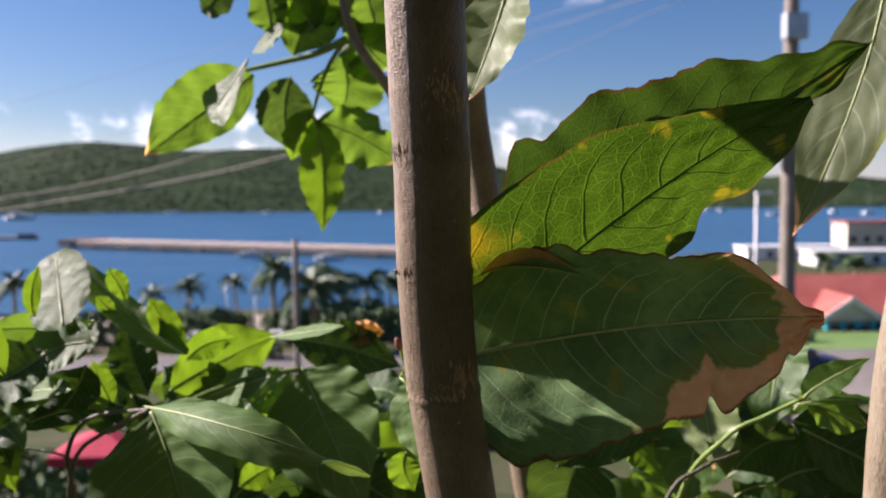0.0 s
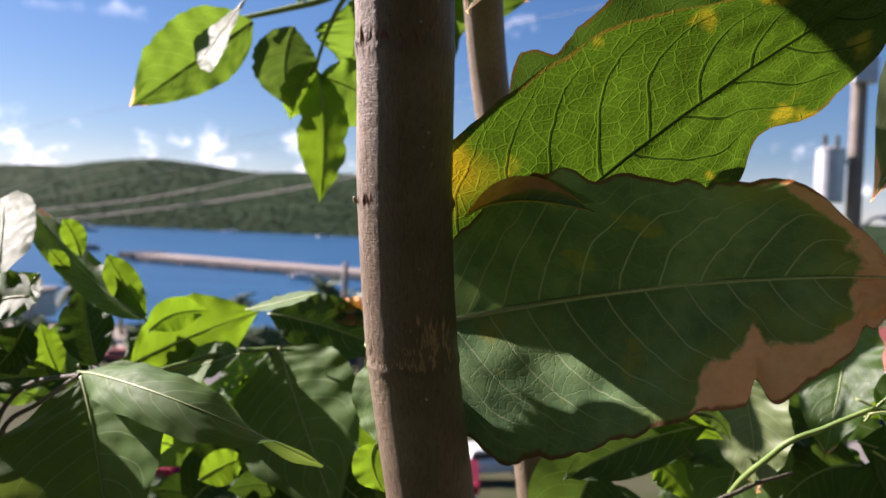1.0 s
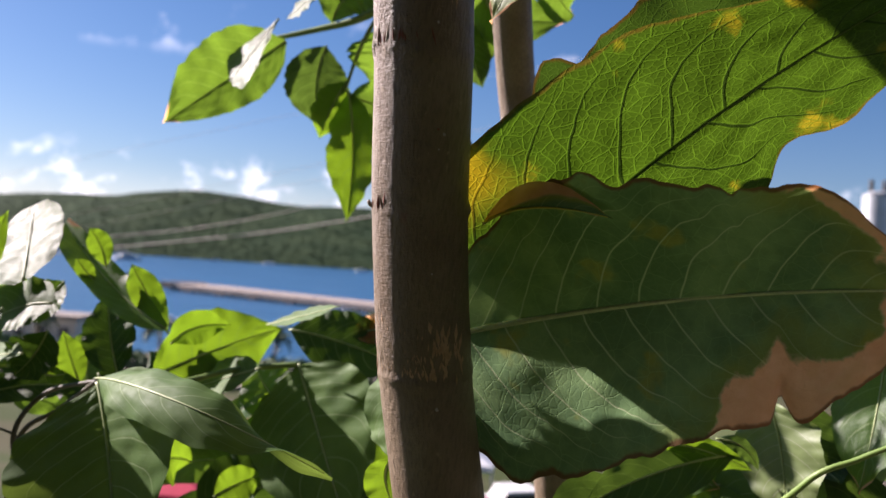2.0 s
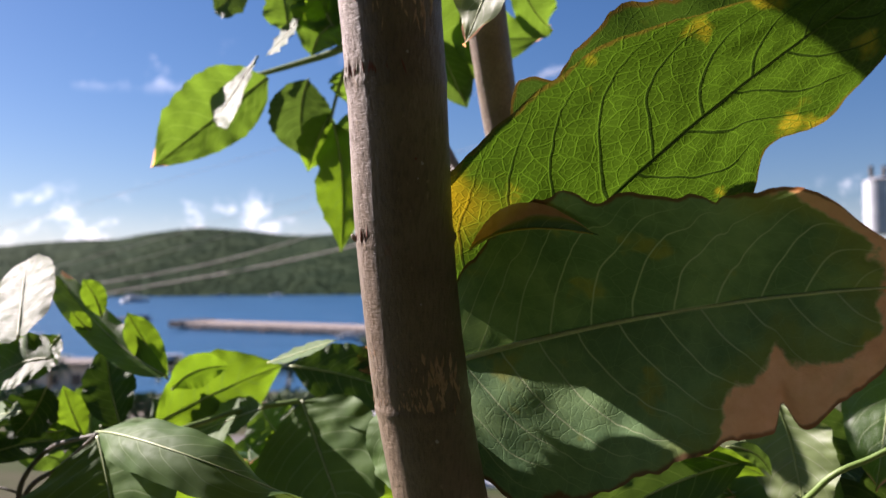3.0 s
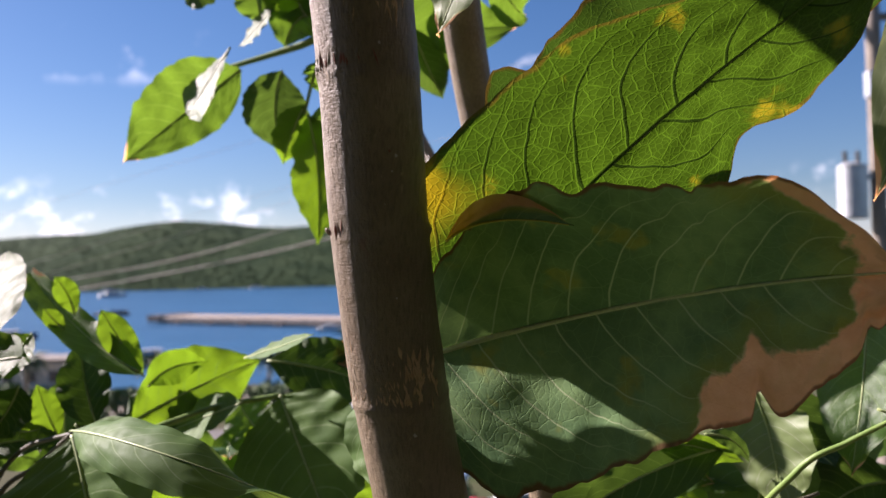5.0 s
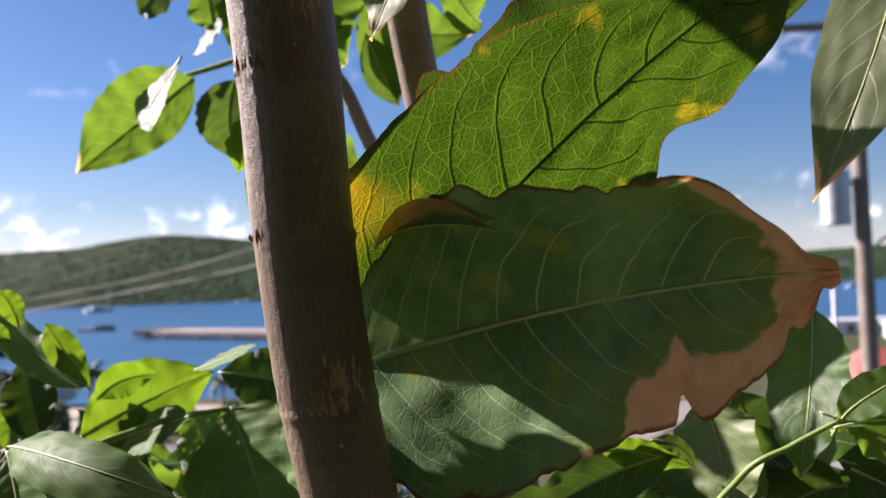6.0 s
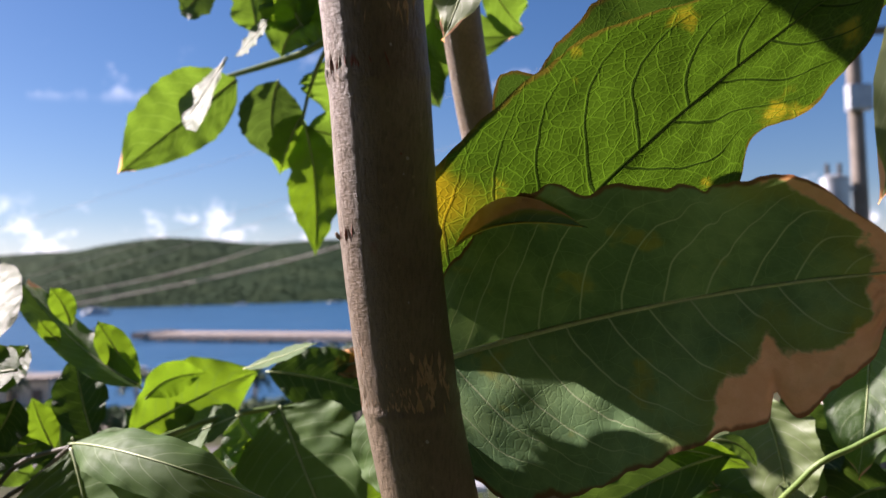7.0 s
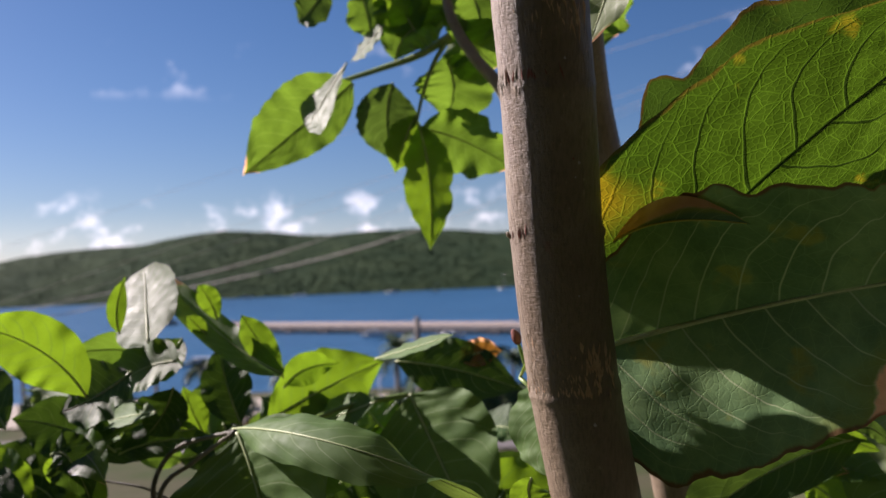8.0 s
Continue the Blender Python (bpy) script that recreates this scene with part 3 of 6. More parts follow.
def bark_spot(tree, z, around, wide, tall, material, label):
    """A thin blister of bark on the trunk's front."""
    bm = bmesh.new()
    s = next(k / 900 for k in range(901) if curve_at(TRUNK, k / 900).z >= z)
    p = curve_at(TRUNK, s)
    d = (curve_at(TRUNK, min(1, s + 0.01)) - curve_at(TRUNK, max(0, s - 0.01))).normalized()
    r = 0.0197 - 0.0006 * max(0, min(1, (z - 1.45) / 0.4))
    rim = []
    mid = bm.verts.new(shifted(tree, p + Vector((math.cos(around), math.sin(around), 0)) * r * 1.022))
    for k in range(18):
        a = 2 * math.pi * k / 18
        grow = 1 + 0.5 * noise.noise((math.cos(a) * 1.7, math.sin(a) * 1.7, z * 300))
        w = around + wide / r * math.cos(a) * grow
        rim.append(bm.verts.new(shifted(tree, p + d * (tall * math.sin(a) * grow) + Vector((math.cos(w), math.sin(w), 0)) * r * 1.010)))
    for a, b in zip(rim, rim[1:] + rim[:1]):
        bm.faces.new((mid, a, b))
    part("bark_spot", bm, material, tree, label)


FLECK = surface("pale_bark", (0.55, 0.50, 0.46), (0.48, 0.43, 0.40), 400.0, 0.8, relief=0.4, depth=0.0004)
bark_spot(young_tree, 1.629, -1.5, 0.0052, 0.0024, RUST, "rust red bark blister")
bark_spot(young_tree, 1.629, -1.15, 0.0022, 0.0016, RUST, "rust red bark blister")
for z, w, size in ((1.651, -1.28, 0.0011), (1.667, -1.2, 0.0012), (1.628, -1.02, 0.001), (1.622, -1.12, 0.0009), (1.61, -1.3, 0.0008), (1.642, -1.5, 0.0007), (1.676, -1.7, 0.0008), (1.575, -1.25, 0.0008), (1.59, -1.6, 0.0007), (1.52, -1.3, 0.0009)):
    bark_spot(young_tree, z, w, size, size * 1.1, FLECK, "pale lenticel")
scar_slivers(young_tree, 1.6615, 0.0012, 0.4, 12, 8, -2.3, RUST)
scar_slivers(young_tree, 1.601, 0.001, 0.3, 5, 9, -2.4, RUST)
scar_slivers(young_tree, 1.534, 0.002, 0.7, 40, 10, -2.2, SCAR)
leaf(young_tree, (0.0286, 0.052, 1.5461), (0.1225, 0.0012, 1.5716), (0.2020, -0.0405, 1.5815), 0.125, (-0.5, -0.86, 0.02), LEAF_WITHER, seed=1, left=(0.10, 0.50, 0.70, 0.79, 0.775, 0.695, 0.59, 0.55, 0.53, 0.26, 0.05), right=(0.72, 1.03, 1.07, 1.02, 0.93, 0.86, 0.775, 0.735, 0.60, 0.38, 0.06), fine=4, wave=0.045, fold=(0.85, 0.03), ripples=3.5, stalk=0.02, ragged=0.022, notches=((0.685, 1, 0.2, 0.016), (0.458, -1, 0.10, 0.03), (0.65, -1, 0.06, 0.012), (0.9, 1, 0.25, 0.014), (0.965, 1, 0.45, 0.012), (0.95, -1, 0.3, 0.02)), crumple=0.10, base_fold=0.4, rib=RIB_PALE, label="large dark green leaf with a withered brown edge")
leaf(young_tree, (0.0503, 0.0507, 1.5645), (0.124, -0.0065, 1.637), (0.192, -0.043, 1.685), 0.1056, (-0.1, -1.0, -0.7), LEAF_UNDER, seed=2, left=(1.15, 1.15, 1.06, 1.01, 0.96, 0.88, 0.71, 0.51, 0.34, 0.19, 0.0), right=(0.20, 0.40, 0.55, 0.65, 0.73, 0.75, 0.52, 0.61, 0.54, 0.43, 0.1), fine=4, wave=0.03, fold=(-0.06, -0.05), ripples=3.0, rib=RIB_DARK, rib_wide=0.62, stalk=0.03, label="backlit yellow-green leaf with dark veins")
leaf(young_tree, (0.0864, 0.0792, 1.6147), (0.1738, 0.0321, 1.6694), (0.2401, -0.0077, 1.7168), 0.136, (-0.1, -1.0, -0.7), LEAF_SHADED, seed=3, left=(0.66, 1.0, 0.90, 0.98, 0.90, 0.76, 0.67, 0.50, 0.29, 0.20, 0.0), right=(0.1, 0.2, 0.2, 0.15, 0.1, 0.08, 0.1, 0.2, 0.18, 0.1, 0.0), fine=3, wave=0.06, fold=0.05, ripples=5.0, ragged=0.03, notches=((0.155, -1, 0.10, 0.025), (0.44, -1, 0.07, 0.03)), rib=RIB_DARK, label="green leaf with a crisp brown rim")
leaf(young_tree, (0.3110, 0.105, 1.7839), (0.2890, 0.098, 1.7045), (0.2470, 0.092, 1.6130), 0.0560, (-0.6, -0.75, 0.25), LEAF_OLIVE, seed=4, fine=2, fold=0.1, wave=0.06, label="hanging olive leaf with a brown tip")
leaf(young_tree, (0.0680, 0.075, 1.7756), (0.0570, 0.07, 1.7380), (0.0400, 0.066, 1.6945), 0.0437, (-0.5, -0.8, 0.25), LEAF_PALE, seed=5, fold=0.15, label="pale hanging leaf with a brown tip")
leaf(young_tree, (0.0130, 0.056, 1.5360), (0.0090, 0.052, 1.5150), (0.0120, 0.040, 1.4900), 0.0390, (-0.657, -0.513, 0.552), LEAF_SATIN, seed=6, fold=0.12, wave=0.10, ragged=0.02, fine=2)
# Leaf and stalk hidden behind the trunk, added to shadow the withering leaf.
leaf(young_tree, (-0.0003, 0.0519, 1.5357), (0.0108, 0.0447, 1.5582), (0.0226, 0.0367, 1.5824), 0.0240, (-0.803, 0.324, 0.5), LEAF_SATIN, seed=7, right=(0.07, 0.17, 0.25, 0.3, 0.3, 0.3, 0.3, 0.26, 0.2, 0.14, 0.0), left=(0.2, 0.40, 0.50, 0.53, 0.57, 0.58, 0.42, 0.38, 0.32, 0.18, 0.0), fold=0.05, wave=0.06, ragged=0.03)
part("leaf_stalk", tube([shifted(young_tree, p) for p in ((0.0260, 0.0280, 1.5080), (0.0170, 0.0400, 1.5200), (-0.0003, 0.0519, 1.5357))], 0.0011, rings=10, sides=8), STALK, young_tree)
# The yellow rod along this fold is its lit rim, painted in colour.
curl = leaf(young_tree, (0.0442, 0.0240, 1.5974), (0.0641, 0.0030, 1.6039), (0.0929, -0.0175, 1.6003), 0.0272, (-0.40, -0.85, -0.35), LEAF_CURL, seed=8, left=(0.04, 0.16, 0.32, 0.50, 0.66, 0.76, 0.80, 0.74, 0.56, 0.28, 0.0), right=(0.02, 0.02, 0.02, 0.02, 0.02, 0.02, 0.02, 0.02, 0.02, 0.02, 0.0), fold=0.1, wave=0.04, ragged=0.01, rib=RIB_SUNLIT, rib_wide=0.9, fine=2, label="rust-brown curled margin of the withering leaf")
curl.name = "curled_margin"
part("leaf_stalk", tube([shifted(young_tree, p) for p in ((0.0240, 0.044, 1.4900), (0.0100, 0.055, 1.5230), (0.0035, 0.056, 1.5380), (-0.0005, 0.055, 1.5520))], lambda s: 0.0014 - 0.0005 * s, rings=16, sides=8), STALK, young_tree)
part("bud", tube([shifted(young_tree, p) for p in ((-0.0005, 0.055, 1.5515), (-0.0014, 0.0545, 1.5550), (-0.0028, 0.054, 1.5585))], lambda s: 0.0004 + 0.0021 * math.sin(math.pi * min(1.0, 0.15 + 0.8 * s)), rings=8, sides=8), RUST, young_tree, "small rust brown bud")
# Unseen leaf above the view, added to shade the top of the backlit leaf.
leaf(young_tree, (-0.03, 0.01, 1.86), (-0.06, 0.053, 1.845), (-0.09, 0.095, 1.825), 0.062, (-0.83, 0.24, 0.5), LEAF_MID, seed=201, stalk=0.04)
stem = part("trunk", tube([shifted(back_tree, p) for p in [(0.038, 0.12, 1.8356), (0.0449, 0.18, 1.7657), (0.0526, 0.226, 1.7066), (0.0622, 0.24, 1.6519), (0.0787, 0.25, 1.5547), (0.0998, 0.26, 1.4127), (0.1238, 0.27, 1.2644)]], lambda s: 0.0125 + 0.001 * s, rings=40, sides=14), BARK, back_tree, "")
part("trunk", tube([shifted(back_tree, p) for p in ((0.105, 0.262, 1.47), (0.13, 0.275, 1.2), (0.18, 0.29, 0.7), (0.22, 0.30, -0.1))], 0.0135, rings=16, sides=14), BARK, back_tree)
branch = part("branch", tube([shifted(back_tree, p) for p in [(0.0640, 0.24, 1.5800), (0.0320, 0.27, 1.6400), (0.0075, 0.295, 1.6880), (-0.0110, 0.305, 1.7300), (-0.0300, 0.31, 1.7560), (-0.0450, 0.315, 1.7830), (-0.0524, 0.32, 1.812), (-0.0563, 0.33, 1.8732)]], lambda s: 0.0062 - 0.0025 * s, rings=40, sides=14), TWIG, back_tree, "")
rachis = part("leaf_stalk", tube([shifted(back_tree, p) for p in [(-0.0505, 0.315, 1.7769), (-0.0775, 0.325, 1.7665), (-0.109, 0.335, 1.7607), (-0.1475, 0.345, 1.7542)]], lambda s: 0.0036 - 0.0016 * s, rings=40, sides=14), STALK, back_tree, "")
rachis = part("leaf_stalk", tube([shifted(back_tree, p) for p in [(-0.0505, 0.315, 1.7769), (-0.0646, 0.32, 1.7582), (-0.0755, 0.325, 1.7343), (-0.083, 0.33, 1.7099)]], lambda s: 0.0022 - 0.001 * s, rings=40, sides=14), STALK, back_tree, "")
leaf(back_tree, (-0.1355, 0.335, 1.7498), (-0.1800, 0.335, 1.7170), (-0.2350, 0.34, 1.6785), 0.0660, (0.1, -0.95, -0.2), LEAF_MID, seed=13, left=(0.05, 0.40, 0.62, 0.75, 0.80, 0.78, 0.70, 0.60, 0.44, 0.24, 0.0), right=(0.05, 0.55, 0.85, 1.0, 1.05, 1.05, 1.0, 0.90, 0.70, 0.38, 0.0), wave=0.07, ragged=0.025, fine=2)
leaf(back_tree, (-0.1016, 0.335, 1.7475), (-0.1080, 0.335, 1.7180), (-0.1054, 0.34, 1.6825), 0.0500, (0.1, -0.9, -0.2), LEAF_DARK, seed=14, wave=0.10, ragged=0.03, fine=2, notches=((0.71, -1, 0.2, 0.05),))
leaf(back_tree, (-0.0835, 0.335, 1.7194), (-0.094, 0.335, 1.6977), (-0.1039, 0.34, 1.6726), 0.0322, (0.3, -0.9, -0.1), LEAF_FRESH, seed=15, wave=0.14, ragged=0.035, notches=((0.49, 1, 0.15, 0.05), (0.47, -1, 0.2, 0.05)))
leaf(back_tree, (-0.0821, 0.335, 1.7128), (-0.0743, 0.335, 1.6646), (-0.0768, 0.34, 1.607), 0.0433, (-0.1, -0.95, -0.25), LEAF_FRESH, seed=16, wave=0.14, ragged=0.035, notches=((0.40, 1, 0.15, 0.05), (0.57, -1, 0.2, 0.05)))
leaf(back_tree, (-0.0807, 0.335, 1.7078), (-0.0443, 0.335, 1.6949), (-0.0027, 0.34, 1.6694), 0.0588, (0, -0.8, -0.5), LEAF_MID, seed=17, wave=0.14, ragged=0.035, notches=((0.31, 1, 0.15, 0.05), (0.68, -1, 0.2, 0.05)))
leaf(back_tree, (-0.0584, 0.335, 1.7681), (-0.0512, 0.335, 1.7405), (-0.0597, 0.34, 1.7132), 0.0681, (0.2, -0.9, -0.1), LEAF_MID, seed=18, wave=0.14, ragged=0.035, notches=((0.52, 1, 0.15, 0.05), (0.43, -1, 0.2, 0.05)))
leaf(back_tree, (-0.0988, 0.335, 1.7657), (-0.0833, 0.335, 1.7906), (-0.0482, 0.34, 1.7991), 0.0557, (0, -0.8, 0.3), LEAF_MID, seed=19, wave=0.14, ragged=0.035, notches=((0.43, 1, 0.15, 0.05), (0.54, -1, 0.2, 0.05)))
leaf(back_tree, (-0.1186, 0.335, 1.7857), (-0.1207, 0.335, 1.8055), (-0.1276, 0.34, 1.8315), 0.0371, (0, -0.9, 0.1), LEAF_MID, seed=20, wave=0.14, ragged=0.035, notches=((0.34, 1, 0.15, 0.05), (0.65, -1, 0.2, 0.05)))
leaf(back_tree, (-0.0783, 0.335, 1.7856), (-0.0905, 0.335, 1.8105), (-0.0981, 0.34, 1.8465), 0.0495, (0, -0.9, -0.2), LEAF_FRESH, seed=21, wave=0.14, ragged=0.035, notches=((0.25, 1, 0.15, 0.05), (0.75, -1, 0.2, 0.05)))
leaf(back_tree, (-0.0479, 0.335, 1.7956), (-0.0305, 0.335, 1.7705), (-0.0131, 0.34, 1.7562), 0.0557, (0, -0.9, -0.2), LEAF_MID, seed=22, wave=0.14, ragged=0.035, notches=((0.46, 1, 0.15, 0.05), (0.51, -1, 0.2, 0.05)))
leaf(back_tree, (-0.155, 0.335, 1.8352), (-0.168, 0.335, 1.8155), (-0.1819, 0.34, 1.8066), 0.0340, (0.2, -0.9, 0.2), LEAF_DARK, seed=23, wave=0.14, ragged=0.035, notches=((0.37, 1, 0.15, 0.05), (0.61, -1, 0.2, 0.05)))
leaf(back_tree, (-0.0373, 0.335, 1.8353), (-0.0276, 0.335, 1.8005), (-0.0231, 0.34, 1.7714), 0.0619, (0, -0.9, 0.1), LEAF_MID, seed=24, wave=0.14, ragged=0.035, notches=((0.28, 1, 0.15, 0.05), (0.71, -1, 0.2, 0.05)))
leaf(back_tree, (-0.0623, 0.335, 1.8452), (-0.078, 0.335, 1.8055), (-0.0663, 0.34, 1.779), 0.0557, (0, -0.9, -0.3), LEAF_FRESH, seed=25, wave=0.14, ragged=0.035, notches=((0.49, 1, 0.15, 0.05), (0.47, -1, 0.2, 0.05)))
leaf(back_tree, (0.0257, 0.33, 1.7899), (0.0401, 0.34, 1.7789), (0.0893, 0.35, 1.7797), 0.0530, (0, -0.9, 0.1), LEAF_MID, seed=26, wave=0.08)
leaf(back_tree, (0.0314, 0.33, 1.83), (0.0199, 0.34, 1.7798), (0.0218, 0.35, 1.7277), 0.0486, (0, -0.9, 0.1), LEAF_MID, seed=27, wave=0.08)
leaf(back_tree, (0.0032, 0.33, 1.7775), (0.0145, 0.34, 1.7484), (0.0262, 0.35, 1.7229), 0.0309, (0, -0.9, 0.1), LEAF_DARK, seed=28, wave=0.08)
leaf(back_tree, (0.0623, 0.33, 1.8285), (0.0831, 0.34, 1.7951), (0.0941, 0.35, 1.7887), 0.0353, (0, -0.9, 0.1), LEAF_MID, seed=29, wave=0.08)
leaf(back_tree, (-0.1321, 0.2993, 1.7576), (-0.1513, 0.2998, 1.7302), (-0.1676, 0.3040, 1.7078), 0.0510, (-0.594, -0.741, 0.314), LEAF_GLOSSY, seed=30, left=(0.03, 0.14, 0.28, 0.42, 0.56, 0.72, 0.86, 0.95, 1.0, 0.85, 0.3), right=(0.03, 0.14, 0.26, 0.40, 0.55, 0.72, 0.9, 1.0, 1.0, 0.8, 0.3), fold=0.05, wave=0.03, ragged=0.008, fine=2)
leaf(back_tree, (-0.1038, 0.315, 1.7906), (-0.1177, 0.3234, 1.7795), (-0.1375, 0.3371, 1.7681), 0.0230, (-0.654, -0.699, 0.291), LEAF_GLOSSY, seed=31, fold=0.1, ragged=0.025)
leaf(left_shrub, (-0.1655, 0.12, 1.5026), (-0.0859, 0.0399, 1.5081), (-0.0189, 0.0566, 1.4762), 0.0291, (-0.71, -0.261, 0.655), LEAF_SATIN, seed=32, left=(0.1, 0.6, 0.85, 1.0, 1.0, 1.0, 0.95, 0.85, 0.7, 0.4, 0.05), right=(0.1, 0.6, 0.9, 1.0, 1.0, 1.0, 1.0, 0.8, 0.55, 0.3, 0.05), fold=0.05, curl=0.35, stalk=0.02, fine=2)
leaf(left_shrub, (-0.1641, 0.1154, 1.5008), (-0.1453, 0.0941, 1.4699), (-0.1254, 0.0727, 1.4136), 0.1005, (-0.354, -0.705, 0.615), LEAF_SATIN, seed=33, fold=0.32, fine=2, wave=0.04)
leaf(left_shrub, (-0.0831, 0.24, 1.5025), (-0.0633, 0.2184, 1.4652), (-0.0289, 0.1825, 1.404), 0.0979, (-0.42, -0.80, 0.409), LEAF_SATIN, seed=34, fold=0.15, fine=2, wave=0.04)
leaf(left_shrub, (-0.1037, 0.22, 1.5008), (-0.1346, 0.2366, 1.4889), (-0.1648, 0.2524, 1.4767), 0.0353, (-0.547, -0.598, 0.586), LEAF_SATIN, seed=35, fold=0.1)
leaf(left_shrub, (-0.1923, 0.25, 1.4833), (-0.1549, 0.2677, 1.5034), (-0.1092, 0.2883, 1.5222), 0.0591, (0.349, -0.923, 0.162), LEAF_FRESH, seed=36, fold=0.12, wave=0.16, ragged=0.04)
leaf(left_shrub, (-0.1074, 0.24, 1.528), (-0.0721, 0.1947, 1.5392), (-0.0404, 0.1553, 1.5501), 0.0120, (-0.699, -0.398, 0.594), LEAF_SATIN, seed=37, fold=0.1)
leaf(left_shrub, (-0.0946, 0.25, 1.5248), (-0.0515, 0.243, 1.5185), (-0.0026, 0.2325, 1.5039), 0.0440, (-0.103, -0.938, 0.33), LEAF_DEEP, seed=38, fold=0.08)
leaf(left_shrub, (-0.2373, 0.1593, 1.5512), (-0.2484, 0.1812, 1.5737), (-0.261, 0.2063, 1.5995), 0.0495, (-0.313, -0.753, 0.579), LEAF_GLOSSY, rib=RIB_PALE, seed=39, left=(0.25, 0.7, 0.9, 1.0, 1.0, 1.0, 1.0, 0.97, 0.92, 0.8, 0.5), right=(0.25, 0.6, 0.85, 0.95, 1.0, 1.0, 0.98, 0.95, 0.85, 0.7, 0.4), fold=0.08, wave=0.04, curl=0.1)
leaf(left_shrub, (-0.259, 0.165, 1.5569), (-0.2613, 0.1663, 1.5736), (-0.2572, 0.171, 1.5939), 0.0123, (0.411, -0.903, 0.129), LEAF_FRESH, seed=40)
leaf(left_shrub, (-0.228, 0.19, 1.5511), (-0.2368, 0.1843, 1.538), (-0.2511, 0.1784, 1.5227), 0.0334, (-0.157, -0.863, 0.481), LEAF_MID, seed=41)
leaf(left_shrub, (-0.1627, 0.2, 1.524), (-0.2117, 0.2219, 1.5488), (-0.265, 0.2528, 1.5894), 0.0234, (-0.163, -0.877, 0.452), LEAF_MID, seed=42, left=(0.25, 0.7, 0.9, 1.0, 1.0, 1.0, 1.0, 0.97, 0.92, 0.8, 0.5), right=(0.25, 0.6, 0.85, 0.95, 1.0, 1.0, 0.98, 0.95, 0.85, 0.7, 0.4), fold=(0.9, 0.2), wave=0.16)
leaf(left_shrub, (-0.1673, 0.215, 1.5195), (-0.1839, 0.2153, 1.5451), (-0.1962, 0.2155, 1.5644), 0.0211, (0.262, -0.948, 0.18), LEAF_FRESH, seed=43)
leaf(left_shrub, (-0.2133, 0.215, 1.5607), (-0.2188, 0.215, 1.576), (-0.2264, 0.2137, 1.5865), 0.0158, (0.327, -0.938, 0.118), LEAF_FRESH, seed=44)
leaf(left_shrub, (-0.2231, 0.22, 1.5501), (-0.2301, 0.2186, 1.5582), (-0.2362, 0.2174, 1.5654), 0.0122, (0.337, -0.932, 0.131), LEAF_FRESH, seed=45)
leaf(left_shrub, (-0.2239, 0.17, 1.5377), (-0.2508, 0.176, 1.5323), (-0.277, 0.1742, 1.5159), 0.0398, (-0.283, -0.794, 0.538), LEAF_GLOSSY, seed=46, left=(0.25, 0.7, 0.9, 1.0, 1.0, 1.0, 1.0, 0.97, 0.92, 0.8, 0.5), right=(0.25, 0.6, 0.85, 0.95, 1.0, 1.0, 0.98, 0.95, 0.85, 0.7, 0.4), fold=0.15)
leaf(left_shrub, (-0.2739, 0.15, 1.5184), (-0.297, 0.1375, 1.5505), (-0.3305, 0.1172, 1.5688), 0.0409, (0.543, -0.837, 0.065), LEAF_FRESH, seed=47, wave=0.12)
leaf(left_shrub, (-0.2524, 0.2, 1.5346), (-0.273, 0.1931, 1.5445), (-0.3066, 0.1788, 1.5439), 0.0242, (0.382, -0.911, 0.155), LEAF_MID, seed=48)
leaf(left_shrub, (-0.2579, 0.21, 1.5312), (-0.2739, 0.2033, 1.5317), (-0.2981, 0.1928, 1.5297), 0.0171, (0.383, -0.91, 0.157), LEAF_FRESH, seed=49)
leaf(left_shrub, (-0.2491, 0.16, 1.5336), (-0.2679, 0.1541, 1.5199), (-0.2937, 0.1509, 1.5092), 0.0488, (-0.112, -0.847, 0.52), LEAF_DEEP, seed=50)
leaf(left_shrub, (-0.2288, 0.15, 1.5084), (-0.2729, 0.1891, 1.499), (-0.3445, 0.2467, 1.4799), 0.0206, (-0.561, -0.471, 0.681), LEAF_SATIN, seed=51)
leaf(left_shrub, (-0.2309, 0.18, 1.5196), (-0.2349, 0.1715, 1.5035), (-0.2436, 0.1654, 1.4912), 0.0403, (-0.058, -0.876, 0.478), LEAF_DEEP, seed=52)
leaf(left_shrub, (-0.1967, 0.21, 1.4885), (-0.2106, 0.2231, 1.5132), (-0.222, 0.2386, 1.5429), 0.0369, (-0.034, -0.891, 0.453), LEAF_DEEP, seed=53)
leaf(left_shrub, (-0.222, 0.22, 1.4775), (-0.2282, 0.231, 1.4983), (-0.2228, 0.2443, 1.5237), 0.0300, (-0.004, -0.885, 0.466), LEAF_MID, seed=54)
leaf(left_shrub, (-0.2253, 0.215, 1.4807), (-0.2332, 0.2147, 1.4976), (-0.24, 0.2152, 1.516), 0.0199, (0.402, -0.9, 0.172), LEAF_FRESH, seed=55)
leaf(left_shrub, (-0.2196, 0.16, 1.4951), (-0.2145, 0.162, 1.4949), (-0.209, 0.1644, 1.4962), 0.0105, (0.355, -0.907, 0.226), LEAF_FRESH, seed=56)
leaf(left_shrub, (-0.1332, 0.23, 1.4096), (-0.1204, 0.2366, 1.4172), (-0.1039, 0.2444, 1.4236), 0.0251, (0.346, -0.914, 0.213), LEAF_FRESH, seed=57)
